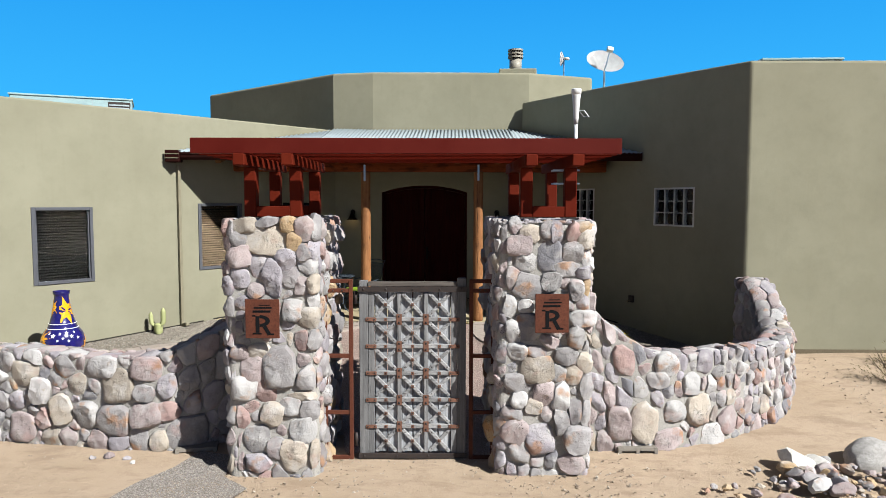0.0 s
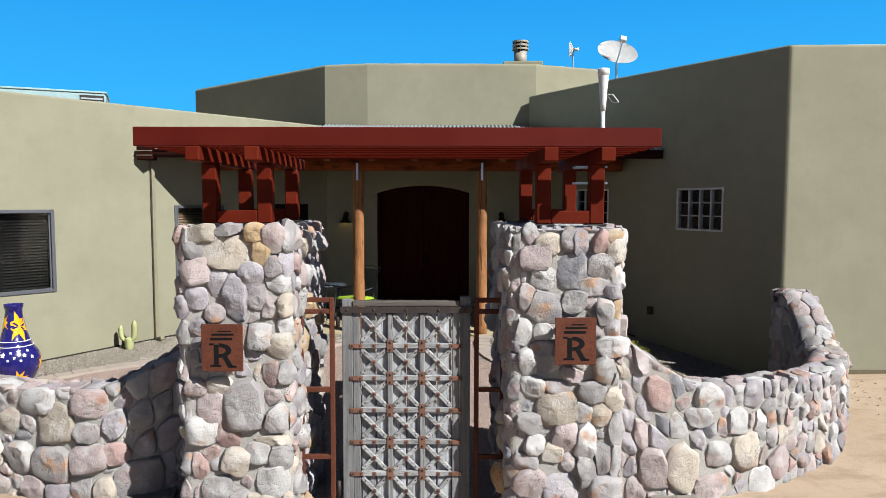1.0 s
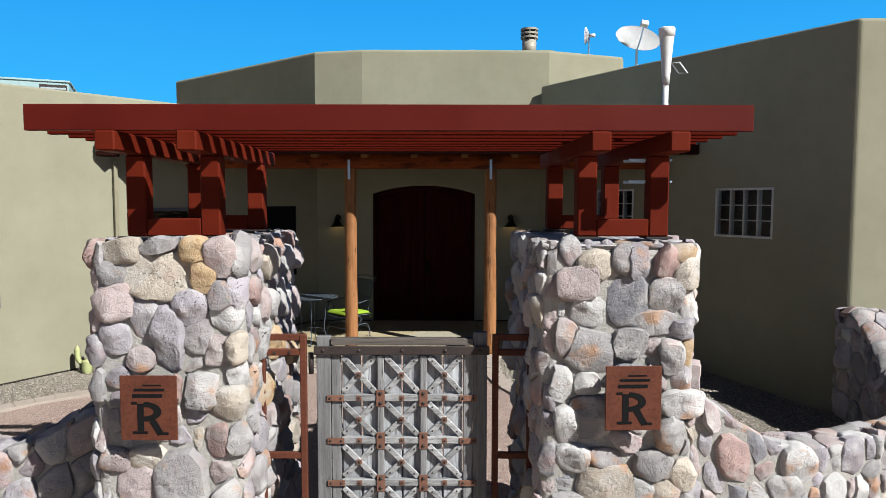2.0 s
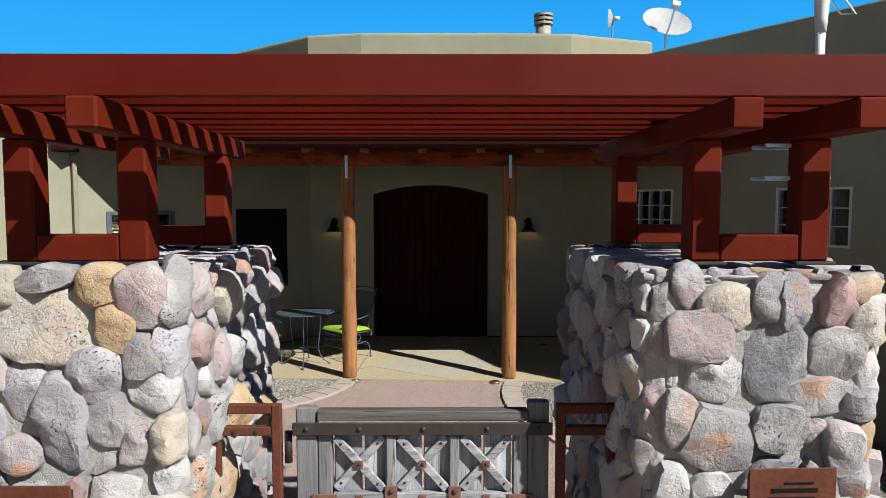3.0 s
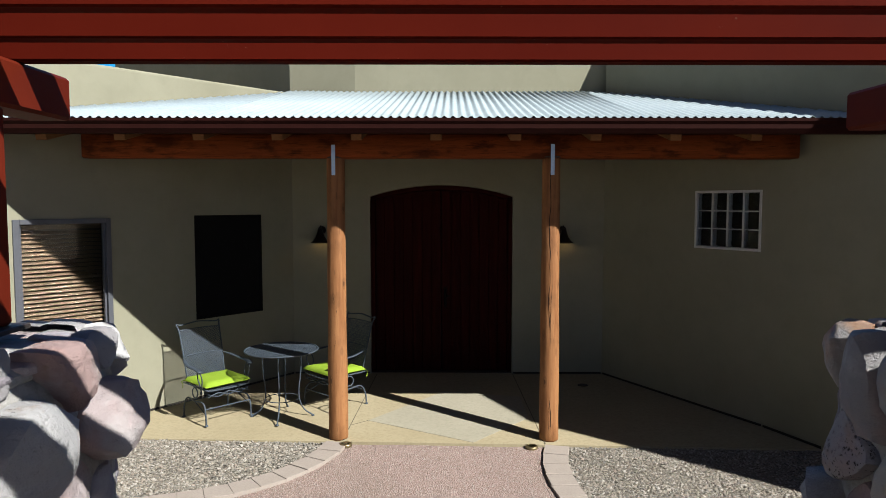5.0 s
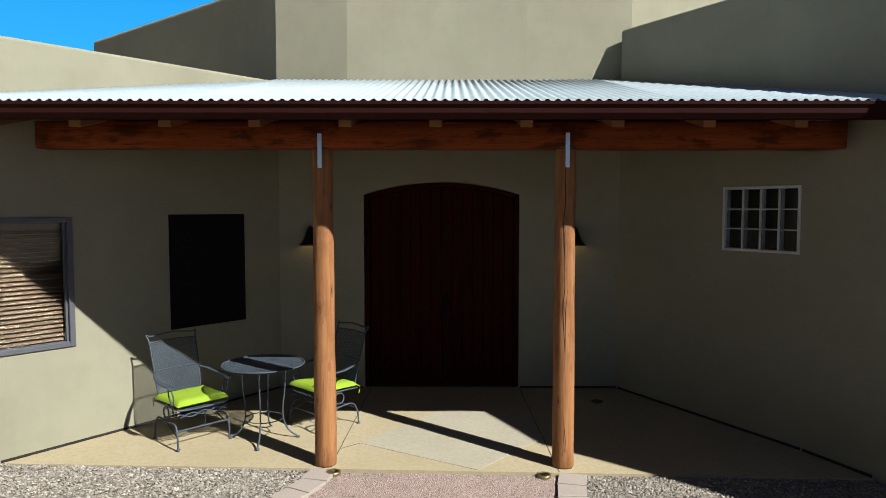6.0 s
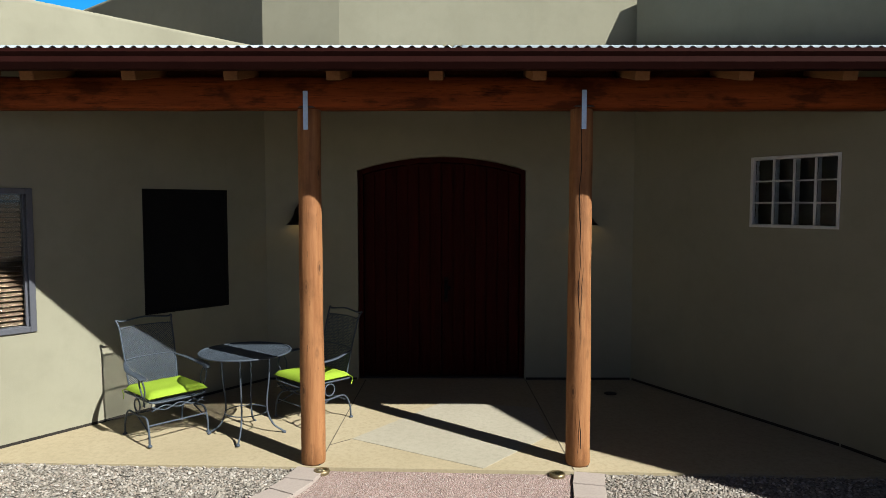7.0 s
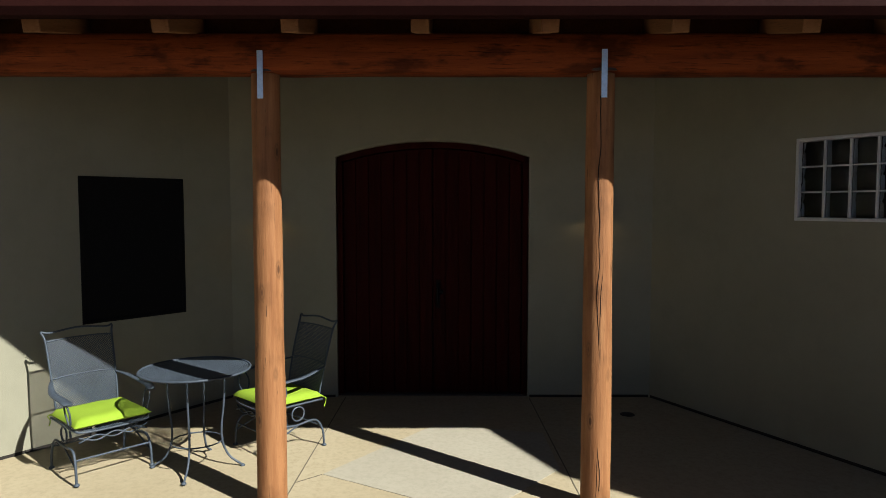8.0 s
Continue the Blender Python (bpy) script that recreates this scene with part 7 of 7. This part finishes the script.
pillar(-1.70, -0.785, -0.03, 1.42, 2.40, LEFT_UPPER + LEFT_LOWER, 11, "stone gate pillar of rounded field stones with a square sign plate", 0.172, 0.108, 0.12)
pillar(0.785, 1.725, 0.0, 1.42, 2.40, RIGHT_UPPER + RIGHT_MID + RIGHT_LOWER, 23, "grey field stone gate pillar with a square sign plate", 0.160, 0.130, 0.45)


def garden_wall(name, line, tops, thick, seed, label, size=0.215, set_stones=(), both=True, narrow=1.0):
    """A low field stone wall: outer foot along line (x, y), heights tops(k) for k from 0 to 1, thickness to the left of the way. narrow: how upright the stones stand."""
    rng = random.Random(seed)
    ob = thing(name, (0, 0, 0), label, "garden wall", "low garden walls")
    pts = smooth_line([(x, y, 0) for x, y in line], 8)
    cum = [0.0]
    for a, b in zip(pts, pts[1:]):
        cum.append(cum[-1] + (b - a).length)
    total = cum[-1]

    def base(u):
        u = min(max(u, 0), total - 1e-5)
        i = max(k for k in range(len(cum) - 1) if cum[k] <= u)
        t = (u - cum[i]) / max(cum[i + 1] - cum[i], 1e-6)
        p = pts[i].lerp(pts[i + 1], t)
        w0 = (pts[min(i + 1, len(pts) - 1)] - pts[max(i - 1, 0)]).normalized()
        w1 = (pts[min(i + 2, len(pts) - 1)] - pts[i]).normalized()
        w = w0.lerp(w1, t).normalized()
        return p, Vector((w.y, -w.x, 0))

    def low(u):
        p, _ = base(u)
        return ground_height(p.x, p.y) - 0.05

    def outer(u, v, d):
        p, o = base(u)
        z = low(u) + v * (tops(u / total) - low(u))
        q = p + o * (d - 0.05)
        return Vector((q.x, q.y, z))

    def inner_face(u, v, d):
        p, o = base(u)
        z = low(u) + v * (tops(u / total) - low(u))
        q = p - o * (thick - 0.05 + d - 0.07 * max(0, (v - 0.55) / 0.45) ** 2)
        return Vector((q.x, q.y, z - 0.03 * max(0, (v - 0.6) / 0.4) ** 2))

    def top_face(u, v, d):
        p, o = base(u)
        q = p - o * (0.02 + v * (thick - 0.04))
        return Vector((q.x, q.y, tops(u / total) - 0.035 + d - 0.05 * max(0, (v - 0.6) / 0.4) ** 2))
    # mortar core
    bm = bmesh.new()
    ring = []
    steps = max(8, int(total / 0.15))
    for i in range(steps + 1):
        u = total * i / steps
        p, o = base(u)
        z0, z1 = low(u) - 0.1, tops(u / total) - 0.045
        a, b, c = p - o * 0.022, p - o * (thick - 0.022), p - o * (thick * 0.55)
        ring.append([bm.verts.new((q.x, q.y, z)) for q, z in ((a, z0), (a, z1), (c, z1), (p - o * (thick - 0.10), z1 - 0.04), (b, z1 - 0.20), (b, z0))])
    for a, b in zip(ring, ring[1:]):
        for k in range(6):
            bm.faces.new((a[k], a[(k + 1) % 6], b[(k + 1) % 6], b[k]))
    bm.faces.new(ring[0])
    bm.faces.new(ring[-1][::-1])
    bmesh.ops.recalc_face_normals(bm, faces=bm.faces)
    part("core", bm, MORTAR, ob, "pale grey mortar core")
    height = sum(tops(k / 20) - low(total * k / 20) for k in range(21)) / 21

    def field(fn, h, sz, proud, fixed=(), k=1.0):
        for poly, tone in stone_cells(total * k, h, sz, rng, [(u * k, v, w * k, t, tone) for u, v, w, t, tone in fixed]):
            bm = stone_mesh([Vector((q.x / k, q.y)) for q in poly], lambda u, v, d: fn(u, v / h, d), rng, proud)
            if bm:
                toned(part("stone", bm, STONE, ob, "", True), tone)
    laid = []
    for u, z, w, h, tone in set_stones:
        k = height / (tops(u / total) - low(u))
        laid.append((u, (z - low(u)) * k, w, h * k, tone))
    field(outer, height, size, 0.10, laid, narrow)
    field(top_face, thick, 0.20, 0.06)
    if both:
        field(inner_face, height, size * 1.25, 0.09)
        p, o = base(total)
        tall = tops(1.0) - low(total)
        for poly, tone in stone_cells(thick, tall, 0.20, rng):
            bm = stone_mesh(poly, lambda u, v, d: Vector((p.x - o.x * u - o.y * (d - 0.02), p.y - o.y * u + o.x * (d - 0.02), low(total) + v)), rng, 0.08)
            if bm:
                toned(part("stone", bm, STONE, ob, "", True), tone)
    return ob


def west_top(k):
    """Level, then a swoop up to the pillar."""
    s = max(0.0, (k - 0.78) / 0.22)
    return 1.03 + 0.45 * s ** 1.5 + 0.02 * math.sin(k * 17)


def east_top(k):
    s = max(0.0, 1 - k / 0.13)
    e = max(0.0, (k - 0.76) / 0.24)
    return 1.10 - 0.10 * min(k / 0.4, 1) + 0.40 * s ** 1.5 + 0.50 * min(1, e * 1.25) ** 1.6 + 0.02 * math.sin(k * 23)


WEST_SET = [(3.45, 0.7, 0.36, 0.38, 2), (3.41, 0.36, 0.38, 0.31, 4), (3.77, 0.89, 0.36, 0.25, 1), (3.75, 0.42, 0.34, 0.26, 1), (2.79, 0.42, 0.28, 0.33, 2), (2.56, 0.6, 0.24, 0.3, 3), (2.39, 0.79, 0.32, 0.26, 2), (3.28, 0.89, 0.38, 0.25, 3), (4.17, 0.22, 0.44, 0.35, 4), (3.99, 0.46, 0.26, 0.23, 7), (3.74, 0.64, 0.28, 0.21, 4), (3.1, 0.39, 0.26, 0.3, 3), (2.34, 0.22, 0.3, 0.34, 1), (3.88, 0.15, 0.2, 0.23, 2)]
EAST_SET = [(0.57, 0.35, 0.38, 0.46, 2), (0.85, 0.16, 0.42, 0.27, 1), (0.31, 0.33, 0.28, 0.37, 1), (0.9, 0.44, 0.32, 0.28, 3), (1.18, 0.44, 0.36, 0.37, 2), (1.09, 0.7, 0.24, 0.27, 3), (0.34, 0.98, 0.28, 0.32, 7), (0.79, 0.92, 0.32, 0.29, 3), (1.26, 0.93, 0.24, 0.29, 0), (1.57, 0.27, 0.32, 0.31, 1), (1.38, 0.15, 0.36, 0.26, 3), (0.7, 0.78, 0.3, 0.19, 4)]
garden_wall("garden_wall", [(-6.6, 6.35), (-5.6, 6.12), (-4.59, 5.92), (-3.72, 5.80), (-2.80, 5.70), (-2.35, 5.86), (-1.90, 6.25)], west_top, 0.38, 5, "low wall of rounded field stones rising to the gate pillar", 0.235, [(u, z, w * 0.88, h * 0.90, tone) for u, z, w, h, tone in WEST_SET], both=False, narrow=1.1)
garden_wall("garden_wall", [(1.55, 5.95), (2.14, 5.99), (2.72, 6.18), (3.30, 6.49), (3.98, 7.10), (4.36, 7.8), (4.54, 8.55), (4.52, 9.22)], east_top, 0.38, 8, "curved low wall of rounded field stones ending against the house corner", 0.21, [(u, z, w * 0.80, h * 0.86, tone) for u, z, w, h, tone in EAST_SET], narrow=1.32)
